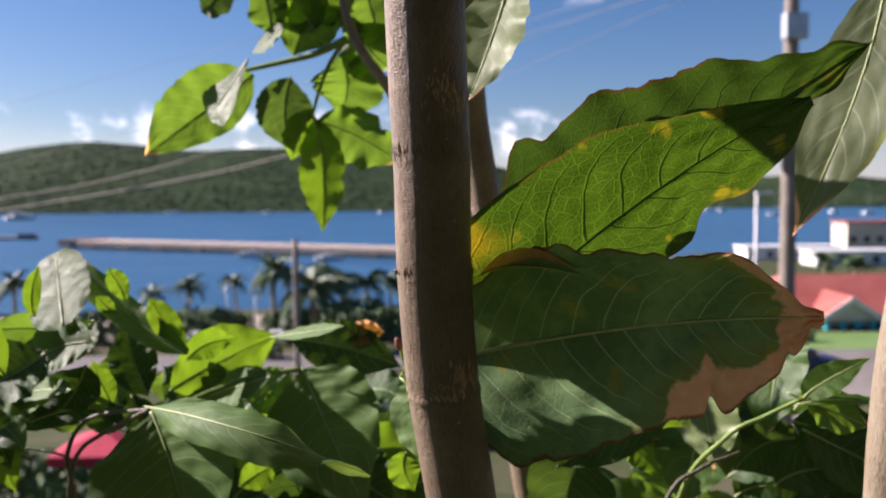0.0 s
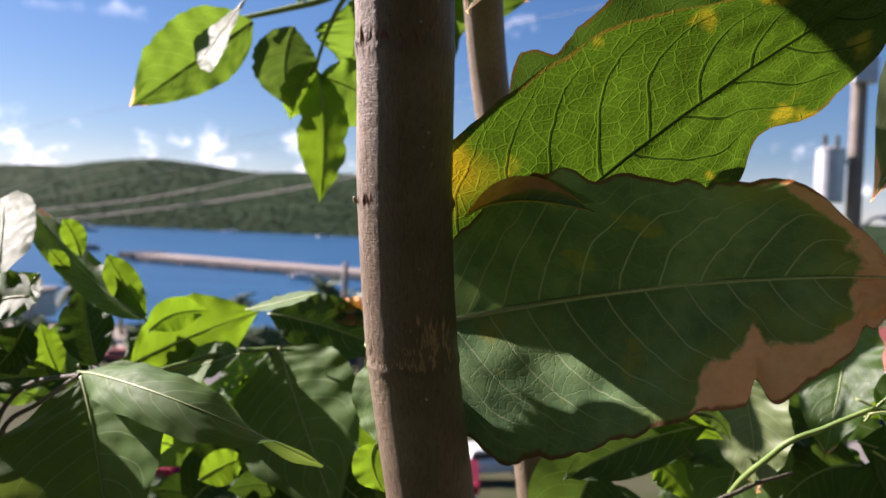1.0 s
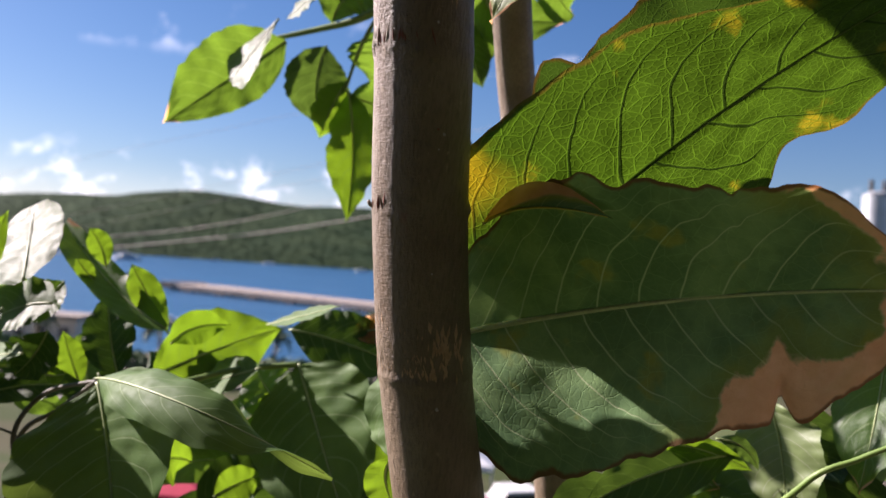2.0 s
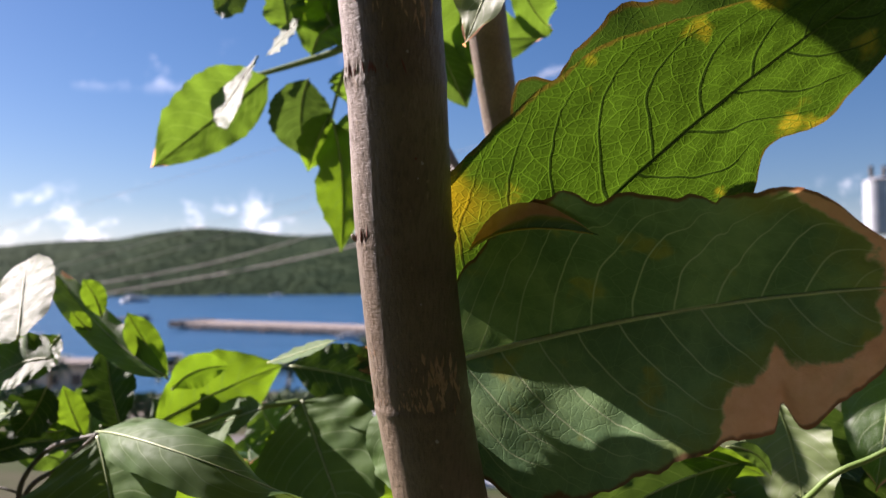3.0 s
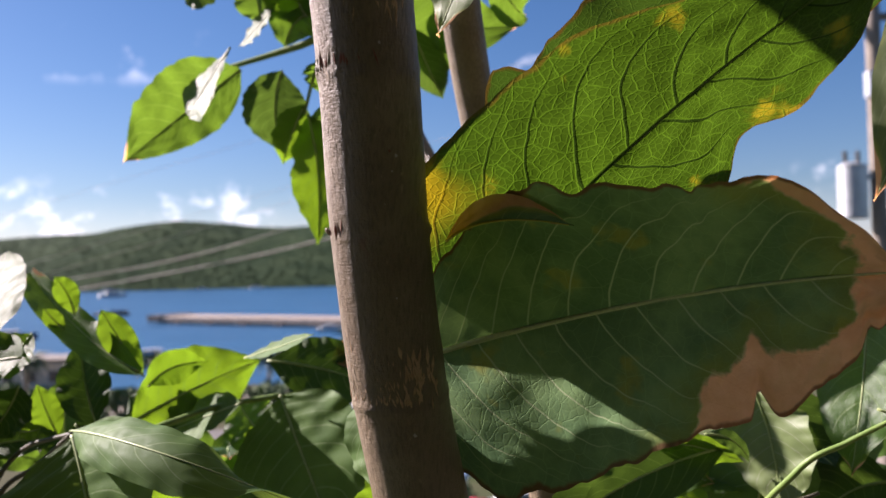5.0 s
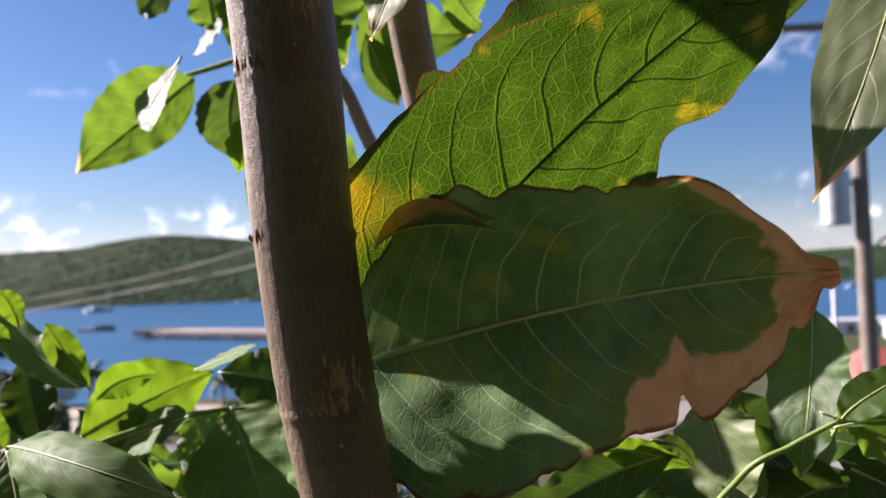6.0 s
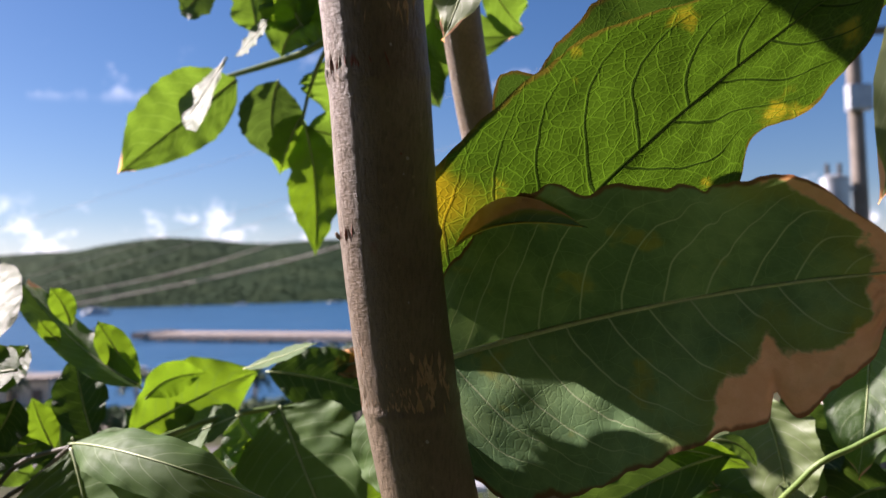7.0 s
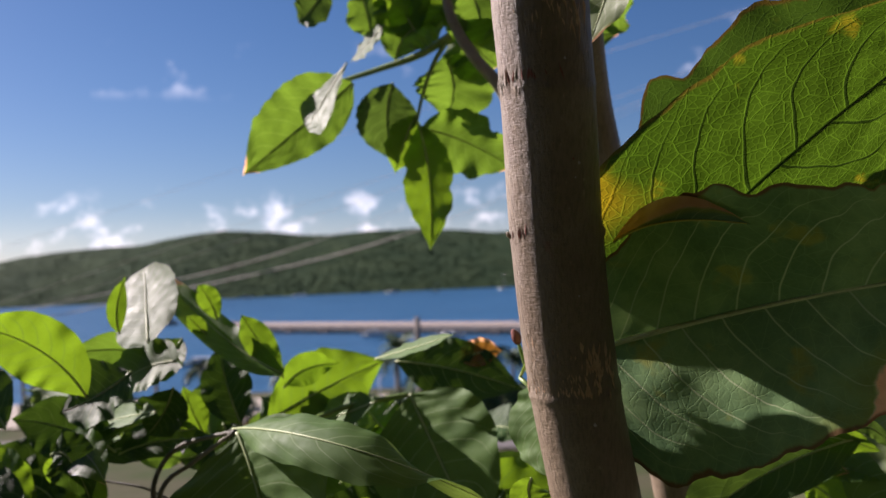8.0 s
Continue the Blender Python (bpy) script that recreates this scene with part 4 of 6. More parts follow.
leaf(left_shrub, (-0.1471, 0.26, 1.467), (-0.1732, 0.2637, 1.4807), (-0.2031, 0.2693, 1.4999), 0.0545, (0.052, -0.934, 0.354), LEAF_DEEP, seed=58)
leaf(left_shrub, (-0.0965, 0.28, 1.4601), (-0.117, 0.2886, 1.474), (-0.1321, 0.2988, 1.4928), 0.0424, (-0.108, -0.908, 0.405), LEAF_MID, seed=59)
leaf(left_shrub, (-0.1211, 0.28, 1.4344), (-0.1076, 0.2891, 1.4579), (-0.0985, 0.2949, 1.4722), 0.0355, (0.252, -0.942, 0.221), LEAF_FRESH, seed=60)
leaf(left_shrub, (0.0022, 0.1, 1.4765), (0.0003, 0.098, 1.4661), (0.0074, 0.0977, 1.4513), 0.0225, (0.247, -0.959, 0.139), LEAF_FRESH, seed=61)
leaf(left_shrub, (-0.1539, 0.27, 1.3746), (-0.132, 0.2823, 1.3968), (-0.096, 0.2856, 1.405), 0.0620, (-0.036, -0.859, 0.511), LEAF_DEEP, seed=62)
leaf(left_shrub, (-0.0577, 0.27, 1.4242), (-0.0379, 0.2563, 1.4042), (-0.0096, 0.2436, 1.3892), 0.0589, (-0.158, -0.88, 0.447), LEAF_DEEP, seed=63)
leaf(left_shrub, (-0.1752, 0.24, 1.5093), (-0.1609, 0.2468, 1.5215), (-0.1378, 0.2555, 1.5243), 0.0239, (0.333, -0.933, 0.132), LEAF_FRESH, seed=64)
leaf(left_shrub, (-0.281, 0.2, 1.4724), (-0.2533, 0.2045, 1.4799), (-0.2132, 0.2051, 1.4813), 0.0257, (-0.007, -0.842, 0.539), LEAF_DEEP, seed=65)
leaf(left_shrub, (-0.3171, 0.21, 1.479), (-0.2785, 0.2086, 1.4744), (-0.246, 0.2128, 1.4789), 0.0233, (0.034, -0.846, 0.533), LEAF_DEEP, seed=66)
leaf(left_shrub, (-0.2061, 0.2, 1.492), (-0.198, 0.1946, 1.4782), (-0.1907, 0.1885, 1.4627), 0.0229, (0.074, -0.915, 0.398), LEAF_DEEP, seed=67)
leaf(left_shrub, (-0.2703, 0.22, 1.481), (-0.2546, 0.2241, 1.4841), (-0.2342, 0.2281, 1.4855), 0.0214, (0.152, -0.901, 0.407), LEAF_MID, seed=68)
leaf(left_shrub, (-0.1902, 0.24, 1.4544), (-0.2141, 0.2449, 1.4603), (-0.2421, 0.2474, 1.4615), 0.0297, (-0.058, -0.873, 0.484), LEAF_DEEP, seed=69)
leaf(left_shrub, (-0.2241, 0.25, 1.4847), (-0.2352, 0.2412, 1.4663), (-0.2561, 0.2368, 1.46), 0.0278, (0.075, -0.917, 0.392), LEAF_DEEP, seed=70)
leaf(left_shrub, (-0.2919, 0.23, 1.4859), (-0.2714, 0.2337, 1.4893), (-0.2493, 0.2401, 1.4975), 0.0298, (0.085, -0.885, 0.458), LEAF_DEEP, seed=71)
leaf(left_shrub, (-0.2117, 0.24, 1.4642), (-0.2347, 0.2452, 1.4759), (-0.2663, 0.2483, 1.4835), 0.0309, (0.015, -0.903, 0.43), LEAF_DEEP, seed=72)
leaf(left_shrub, (-0.2983, 0.25, 1.4764), (-0.2767, 0.2503, 1.4633), (-0.2562, 0.2532, 1.4572), 0.0247, (0.228, -0.908, 0.352), LEAF_MID, seed=73)
leaf(left_shrub, (-0.2808, 0.17, 1.4965), (-0.3618, 0.2636, 1.5004), (-0.3968, 0.2697, 1.5102), 0.0303, (-0.524, -0.483, 0.701), LEAF_SATIN, seed=74, wave=0.12)
leaf(left_shrub, (-0.2499, 0.17, 1.4976), (-0.2691, 0.1821, 1.491), (-0.2866, 0.1867, 1.4803), 0.0197, (-0.544, -0.488, 0.683), LEAF_SATIN, seed=75, wave=0.15)
leaf(left_shrub, (-0.3009, 0.18, 1.491), (-0.3161, 0.1837, 1.4868), (-0.3345, 0.1896, 1.483), 0.0128, (-0.346, -0.641, 0.685), LEAF_GLOSSY, seed=76)
leaf(left_shrub, (-0.2777, 0.19, 1.4763), (-0.3103, 0.188, 1.4927), (-0.3468, 0.1818, 1.5015), 0.0428, (0.242, -0.897, 0.37), LEAF_DEEP, seed=77)
leaf(left_shrub, (-0.3002, 0.2, 1.4533), (-0.3344, 0.199, 1.4639), (-0.3752, 0.1978, 1.4766), 0.0490, (0.171, -0.867, 0.468), LEAF_DEEP, seed=78)
leaf(left_shrub, (-0.3133, 0.18, 1.4399), (-0.3338, 0.1845, 1.4559), (-0.3622, 0.1785, 1.4572), 0.0395, (0.202, -0.845, 0.496), LEAF_DEEP, seed=79)
leaf(left_shrub, (-0.3083, 0.185, 1.4758), (-0.3137, 0.1802, 1.4679), (-0.3174, 0.1765, 1.4592), 0.0179, (0.557, -0.822, 0.119), LEAF_FRESH, seed=80)
leaf(left_shrub, (-0.3475, 0.19, 1.472), (-0.3517, 0.1862, 1.4672), (-0.358, 0.181, 1.464), 0.0169, (0.593, -0.796, 0.118), LEAF_FRESH, seed=81)
leaf(left_shrub, (-0.3261, 0.175, 1.456), (-0.3318, 0.17, 1.4515), (-0.3378, 0.1645, 1.4447), 0.0181, (0.58, -0.801, 0.148), LEAF_FRESH, seed=82)
leaf(left_shrub, (-0.3431, 0.17, 1.4968), (-0.3669, 0.1819, 1.518), (-0.3928, 0.1895, 1.5332), 0.0399, (0.072, -0.834, 0.547), LEAF_DEEP, seed=83)
leaf(left_shrub, (-0.0484, 0.245, 1.5241), (-0.0332, 0.245, 1.5295), (-0.0172, 0.245, 1.5302), 0.0209, (0, -0.9, 0.3), LEAF_DEAD, seed=84)
s = part("stem", tube([shifted(left_shrub, p) for p in [(-0.2616, 0.2, 1.1362), (-0.2459, 0.18, 1.3709), (-0.2391, 0.17, 1.4255), (-0.2419, 0.17, 1.4587), (-0.229, 0.18, 1.4805), (-0.1662, 0.1218, 1.5013)]], lambda s: 0.0024 - 0.0012 * s, rings=40, sides=14), DARK_TWIG, left_shrub, "")
s = part("stem", tube([shifted(left_shrub, p) for p in [(-0.2451, 0.18, 1.3709), (-0.2186, 0.18, 1.4256), (-0.2463, 0.18, 1.4514), (-0.2865, 0.18, 1.4605)]], lambda s: 0.0012 - 0.0005 * s, rings=40, sides=14), DARK_TWIG, left_shrub, "")
s = part("stem", tube([shifted(left_shrub, p) for p in [(-0.2446, 0.17, 1.4076), (-0.2324, 0.16, 1.457), (-0.2157, 0.17, 1.4722), (-0.1675, 0.1218, 1.5012)]], lambda s: 0.0018 - 0.0006 * s, rings=40, sides=14), DARK_TWIG, left_shrub, "")
s = part("stem", tube([shifted(left_shrub, p) for p in [(-0.1812, 0.2, 1.3604), (-0.1782, 0.2, 1.4656), (-0.1375, 0.23, 1.4927), (-0.0833, 0.241, 1.5023)]], lambda s: 0.003 - 0.0012 * s, rings=40, sides=14), STALK, left_shrub, "")
leaf(right_shrub, (0.2274, 0.16, 1.4994), (0.2108, 0.158, 1.463), (0.1964, 0.15, 1.4164), 0.0594, (-0.48, -0.78, 0.4), LEAF_SATIN, seed=89, fine=2, fold=0.08)
leaf(right_shrub, (0.271, 0.16, 1.5599), (0.2626, 0.1473, 1.5195), (0.2498, 0.1358, 1.4711), 0.0506, (-0.765, -0.551, 0.333), LEAF_MID, seed=90, fine=2)
leaf(right_shrub, (0.2050, 0.15, 1.5150), (0.2120, 0.145, 1.4862), (0.2150, 0.14, 1.4480), 0.0560, (-0.80, -0.50, 0.35), LEAF_PALE, seed=91, fold=0.1, fine=2)
leaf(right_shrub, (0.246, 0.23, 1.5058), (0.2588, 0.23, 1.4768), (0.2715, 0.22, 1.4468), 0.0442, (0, -0.9, 0.3), LEAF_DARK, seed=92)
leaf(right_shrub, (0.2514, 0.083, 1.5119), (0.2634, 0.08, 1.5229), (0.2921, 0.08, 1.5375), 0.0200, (0, -0.7, 0.6), LEAF_FRESH, seed=93, stalk=0.01)
leaf(right_shrub, (0.2513, 0.083, 1.5114), (0.2675, 0.08, 1.5047), (0.2922, 0.08, 1.4938), 0.0294, (0, -0.8, 0.5), LEAF_MID, seed=94, stalk=0.01)
leaf(right_shrub, (0.2474, 0.083, 1.5079), (0.272, 0.075, 1.5124), (0.3012, 0.07, 1.5104), 0.0095, (0, -0.5, 0.8), LEAF_FRESH, seed=95)
leaf(right_shrub, (0.1906, 0.15, 1.4844), (0.1472, 0.15, 1.4702), (0.1061, 0.15, 1.4466), 0.0346, (0, -0.9, 0.3), LEAF_DARK, seed=96)
leaf(right_shrub, (0.1478, 0.15, 1.4856), (0.1693, 0.15, 1.485), (0.1994, 0.15, 1.4751), 0.0189, (0, -0.8, -0.3), LEAF_FRESH, seed=97)
leaf(right_shrub, (0.1687, 0.17, 1.4585), (0.1879, 0.17, 1.4612), (0.2104, 0.16, 1.4569), 0.0197, (0, -0.6, 0.6), LEAF_FRESH, seed=98)
leaf(right_shrub, (0.1699, 0.12, 1.497), (0.1841, 0.12, 1.4937), (0.1927, 0.12, 1.4821), 0.0100, (0, -0.8, 0.5), LEAF_DARK, seed=99, curl=0.3)
leaf(right_shrub, (0.2784, 0.14, 1.4753), (0.3056, 0.13, 1.4618), (0.3479, 0.12, 1.4407), 0.0565, (0, -0.8, 0.5), LEAF_DARK, seed=100)
leaf(right_shrub, (0.2679, 0.16, 1.428), (0.2961, 0.15, 1.4434), (0.3358, 0.14, 1.4379), 0.0429, (0, -0.7, 0.6), LEAF_DARK, seed=101)
leaf(right_shrub, (0.1335, 0.17, 1.4523), (0.1192, 0.16, 1.4349), (0.1111, 0.16, 1.3891), 0.0635, (0, -0.9, 0.3), LEAF_DARK, seed=102)
leaf(right_shrub, (0.1616, 0.2, 1.4468), (0.1791, 0.2, 1.4421), (0.1939, 0.19, 1.4231), 0.0255, (0, -0.8, 0.4), LEAF_FRESH, seed=103)
leaf(right_shrub, (0.3018, 0.22, 1.4932), (0.284, 0.22, 1.4707), (0.2752, 0.22, 1.4525), 0.0350, (0, -0.9, 0.3), LEAF_PALE, seed=104)
leaf(right_shrub, (0.3011, 0.2, 1.451), (0.2742, 0.2, 1.445), (0.2533, 0.2, 1.4253), 0.0488, (0, -0.9, 0.3), LEAF_DARK, seed=105)
leaf(right_shrub, (0.2795, 0.16, 1.4758), (0.3145, 0.155, 1.4663), (0.3575, 0.15, 1.4547), 0.0472, (0, -0.9, 0.4), LEAF_DEEP, seed=106, fold=0.12)
leaf(right_shrub, (0.2948, 0.2, 1.3953), (0.3185, 0.195, 1.4235), (0.364, 0.19, 1.442), 0.0631, (0, -0.9, 0.4), LEAF_DEEP, seed=107, fold=0.12)
leaf(right_shrub, (0.2833, 0.24, 1.4561), (0.2981, 0.235, 1.4291), (0.306, 0.23, 1.393), 0.0537, (0, -0.9, 0.4), LEAF_DEEP, seed=108, fold=0.12)
leaf(right_shrub, (0.2742, 0.25, 1.3862), (0.2959, 0.245, 1.3972), (0.327, 0.24, 1.3936), 0.0500, (0, -0.9, 0.4), LEAF_DEEP, seed=109, fold=0.12)
leaf(right_shrub, (0.3006, 0.15, 1.4227), (0.3223, 0.145, 1.4364), (0.352, 0.14, 1.4376), 0.0464, (0, -0.9, 0.4), LEAF_DEEP, seed=110, fold=0.12)
leaf(right_shrub, (0.287, 0.14, 1.4509), (0.303, 0.14, 1.4567), (0.3273, 0.14, 1.4523), 0.0100, (0, -0.9, -0.2), LEAF_FRESH, seed=111)
leaf(right_shrub, (0.2489, 0.09, 1.5047), (0.2597, 0.09, 1.5118), (0.2742, 0.09, 1.5152), 0.0126, (0, -0.9, -0.2), LEAF_FRESH, seed=112)
leaf(right_shrub, (0.1544, 0.2, 1.475), (0.1675, 0.2, 1.4644), (0.184, 0.2, 1.4539), 0.0174, (0.1, -0.9, -0.25), LEAF_FRESH, seed=113, wave=0.14)
leaf(right_shrub, (0.2219, 0.21, 1.485), (0.2351, 0.21, 1.4743), (0.2486, 0.21, 1.4705), 0.0156, (0.1, -0.9, -0.25), LEAF_FRESH, seed=114, wave=0.14)
leaf(right_shrub, (0.1355, 0.19, 1.4575), (0.1458, 0.19, 1.4639), (0.1626, 0.19, 1.4652), 0.0137, (0.1, -0.9, -0.25), LEAF_FRESH, seed=115, wave=0.14)
s = part("stem", tube([shifted(right_shrub, p) for p in [(0.1861, 0.2, 1.2732), (0.1917, 0.14, 1.4269), (0.2087, 0.1, 1.4819), (0.2301, 0.09, 1.4986), (0.2508, 0.083, 1.5116)]], lambda s: 0.0020 - 0.0008 * s, rings=40, sides=14), STALK, right_shrub, "")
s = part("stem", tube([shifted(right_shrub, p) for p in [(0.1546, 0.12, 1.35), (0.1739, 0.11, 1.4379), (0.1964, 0.11, 1.4586), (0.2267, 0.12, 1.4663)]], lambda s: 0.0018 - 0.0008 * s, rings=40, sides=14), DARK_TWIG, right_shrub, "")
s = part("trunk", tube([shifted(right_tree, p) for p in [(0.304, 0.0, 1.823), (0.2931, 0.02, 1.6528), (0.2831, 0.03, 1.5583), (0.2781, 0.03, 1.5067), (0.279, 0.035, 1.459), (0.2838, 0.05, 1.3486), (0.2872, 0.05, 1.0931)]], 0.013, rings=40, sides=14), TWIG, right_tree, "")
part("trunk", tube([shifted(right_tree, p) for p in ((0.284, 0.05, 1.1), (0.32, 0.05, 0.5), (0.36, 0.05, -0.1))], 0.0135, rings=12, sides=12), TWIG, right_tree)
leaf(left_shrub, (-0.142, 0.277, 1.376), (-0.121, 0.262, 1.387), (-0.101, 0.246, 1.374), 0.0327, (0.23, -0.7, 0.68), LEAF_DEEP, seed=120)
leaf(left_shrub, (-0.144, 0.346, 1.362), (-0.127, 0.33, 1.367), (-0.11, 0.313, 1.347), 0.0334, (0.24, -0.7, 0.71), LEAF_DEEP, seed=121)
leaf(left_shrub, (-0.052, 0.291, 1.366), (-0.086, 0.273, 1.393), (-0.121, 0.255, 1.395), 0.0447, (0.20, -0.7, -0.10), LEAF_DEEP, seed=122)
leaf(left_shrub, (-0.073, 0.341, 1.35), (-0.109, 0.338, 1.38), (-0.145, 0.335, 1.386), 0.0331, (0.19, -0.7, 0.40), LEAF_DEEP, seed=123)
leaf(left_shrub, (-0.179, 0.307, 1.411), (-0.198, 0.283, 1.415), (-0.217, 0.26, 1.395), 0.0453, (-0.16, -0.7, 0.12), LEAF_FRESH, seed=124)
leaf(left_shrub, (-0.154, 0.309, 1.423), (-0.119, 0.304, 1.442), (-0.085, 0.299, 1.437), 0.0323, (-0.28, -0.7, 0.39), LEAF_FRESH, seed=125)
leaf(left_shrub, (-0.068, 0.283, 1.407), (-0.019, 0.272, 1.426), (0.03, 0.262, 1.422), 0.0479, (-0.15, -0.7, 0.00), LEAF_FRESH, seed=126)
leaf(left_shrub, (-0.06, 0.311, 1.394), (-0.03, 0.3, 1.393), (0.0, 0.29, 1.369), 0.0333, (-0.32, -0.7, 0.64), LEAF_MID, seed=127)
leaf(left_shrub, (-0.16, 0.41, 1.363), (-0.118, 0.406, 1.363), (-0.077, 0.403, 1.339), 0.0379, (0.27, -0.7, 0.11), LEAF_DEEP, seed=128)
leaf(left_shrub, (-0.177, 0.306, 1.441), (-0.17, 0.285, 1.471), (-0.164, 0.264, 1.477), 0.0389, (-0.00, -0.7, 0.70), LEAF_DEEP, seed=129)
leaf(left_shrub, (-0.081, 0.403, 1.364), (-0.081, 0.38, 1.367), (-0.081, 0.356, 1.345), 0.0423, (-0.04, -0.7, 0.20), LEAF_FRESH, seed=130)
leaf(left_shrub, (-0.153, 0.385, 1.372), (-0.162, 0.367, 1.403), (-0.171, 0.35, 1.41), 0.0332, (-0.16, -0.7, 0.03), LEAF_DEEP, seed=131)
leaf(left_shrub, (-0.17, 0.378, 1.398), (-0.123, 0.373, 1.414), (-0.077, 0.369, 1.407), 0.0424, (-0.03, -0.7, 0.15), LEAF_DEEP, seed=132)
leaf(left_shrub, (-0.16, 0.345, 1.419), (-0.207, 0.33, 1.433), (-0.253, 0.315, 1.422), 0.0493, (-0.31, -0.7, 0.25), LEAF_DEEP, seed=133)
leaf(left_shrub, (-0.145, 0.331, 1.404), (-0.18, 0.323, 1.408), (-0.216, 0.314, 1.388), 0.0354, (-0.47, -0.7, 0.08), LEAF_MID, seed=134)
leaf(left_shrub, (-0.056, 0.327, 1.36), (-0.08, 0.303, 1.368), (-0.104, 0.28, 1.352), 0.0475, (-0.41, -0.7, 0.43), LEAF_DEEP, seed=135)
leaf(left_shrub, (-0.101, 0.275, 1.354), (-0.064, 0.256, 1.384), (-0.027, 0.237, 1.389), 0.0477, (-0.23, -0.7, 0.52), LEAF_DEEP, seed=136)
leaf(left_shrub, (-0.05, 0.344, 1.405), (-0.066, 0.326, 1.434), (-0.081, 0.307, 1.44), 0.0363, (0.27, -0.7, -0.12), LEAF_DEEP, seed=137)
leaf(left_shrub, (-0.026, 0.367, 1.335), (0.004, 0.356, 1.366), (0.034, 0.345, 1.373), 0.0338, (0.03, -0.7, -0.13), LEAF_MID, seed=138)
leaf(left_shrub, (-0.07, 0.334, 1.384), (-0.105, 0.322, 1.409), (-0.14, 0.31, 1.41), 0.0385, (-0.33, -0.7, -0.03), LEAF_DEEP, seed=139)
leaf(left_shrub, (-0.161, 0.39, 1.42), (-0.128, 0.374, 1.448), (-0.095, 0.358, 1.452), 0.0414, (-0.34, -0.7, 0.54), LEAF_DEEP, seed=140)
leaf(left_shrub, (-0.049, 0.35, 1.42), (-0.012, 0.339, 1.42), (0.026, 0.328, 1.396), 0.0394, (0.06, -0.7, -0.08), LEAF_DEEP, seed=141)
leaf(left_shrub, (-0.083, 0.282, 1.372), (-0.078, 0.259, 1.369), (-0.073, 0.237, 1.342), 0.0409, (0.17, -0.7, 0.71), LEAF_DEEP, seed=142)
leaf(left_shrub, (-0.026, 0.333, 1.354), (0.016, 0.33, 1.377), (0.058, 0.326, 1.377), 0.0385, (0.18, -0.7, 0.24), LEAF_DEEP, seed=143)
leaf(left_shrub, (-0.162, 0.359, 1.432), (-0.206, 0.357, 1.459), (-0.249, 0.356, 1.462), 0.0393, (0.12, -0.7, -0.13), LEAF_MID, seed=144)
leaf(left_shrub, (-0.078, 0.409, 1.385), (-0.044, 0.393, 1.395), (-0.01, 0.378, 1.381), 0.0415, (-0.37, -0.7, 0.58), LEAF_DEEP, seed=145)
leaf(left_shrub, (-0.101, 0.314, 1.392), (-0.061, 0.3, 1.389), (-0.02, 0.286, 1.363), 0.0443, (-0.25, -0.7, 0.40), LEAF_FRESH, seed=146)
leaf(left_shrub, (-0.054, 0.356, 1.391), (-0.097, 0.353, 1.398), (-0.14, 0.351, 1.381), 0.0389, (-0.32, -0.7, -0.00), LEAF_DEEP, seed=147)
leaf(left_shrub, (-0.072, 0.358, 1.366), (-0.034, 0.346, 1.395), (0.004, 0.334, 1.4), 0.0399, (-0.26, -0.7, 0.75), LEAF_FRESH, seed=148)
leaf(left_shrub, (-0.082, 0.331, 1.346), (-0.076, 0.31, 1.367), (-0.071, 0.289, 1.363), 0.0380, (-0.39, -0.7, -0.11), LEAF_MID, seed=149)
leaf(left_shrub, (-0.072, 0.36, 1.363), (-0.036, 0.352, 1.387), (0.0, 0.345, 1.388), 0.0351, (0.04, -0.7, 0.77), LEAF_DEEP, seed=150)
leaf(left_shrub, (-0.116, 0.41, 1.351), (-0.14, 0.393, 1.359), (-0.163, 0.376, 1.342), 0.0374, (-0.48, -0.7, -0.18), LEAF_DEEP, seed=151)
leaf(left_shrub, (-0.052, 0.389, 1.44), (-0.026, 0.369, 1.454), (-0.001, 0.35, 1.444), 0.0420, (-0.04, -0.7, 0.83), LEAF_DEEP, seed=152)
leaf(left_shrub, (-0.152, 0.337, 1.432), (-0.144, 0.312, 1.452), (-0.135, 0.287, 1.448), 0.0457, (0.18, -0.7, 0.56), LEAF_MID, seed=153)
leaf(left_shrub, (-0.037, 0.373, 1.366), (-0.032, 0.352, 1.385), (-0.026, 0.331, 1.379), 0.0374, (0.30, -0.7, 0.79), LEAF_FRESH, seed=154)
leaf(left_shrub, (-0.099, 0.415, 1.366), (-0.143, 0.406, 1.372), (-0.186, 0.397, 1.354), 0.0421, (0.22, -0.7, 0.30), LEAF_DEEP, seed=155)
leaf(left_shrub, (-0.115, 0.322, 1.333), (-0.159, 0.321, 1.364), (-0.203, 0.319, 1.371), 0.0397, (0.00, -0.7, 0.18), LEAF_DEEP, seed=156)
leaf(left_shrub, (-0.034, 0.381, 1.386), (-0.062, 0.364, 1.404), (-0.091, 0.347, 1.398), 0.0401, (-0.45, -0.7, 0.82), LEAF_DEEP, seed=157)
leaf(left_shrub, (-0.132, 0.412, 1.349), (-0.12, 0.388, 1.365), (-0.108, 0.365, 1.357), 0.0438, (0.27, -0.7, 0.09), LEAF_MID, seed=158)
leaf(left_shrub, (-0.155, 0.275, 1.334), (-0.17, 0.258, 1.333), (-0.185, 0.241, 1.308), 0.0337, (0.29, -0.7, 0.12), LEAF_MID, seed=159)
leaf(left_shrub, (-0.374, 0.246, 1.422), (-0.350, 0.242, 1.419), (-0.326, 0.239, 1.393), 0.0369, (-0.04, -0.7, 0.20), LEAF_DEEP, seed=230, wave=0.12)
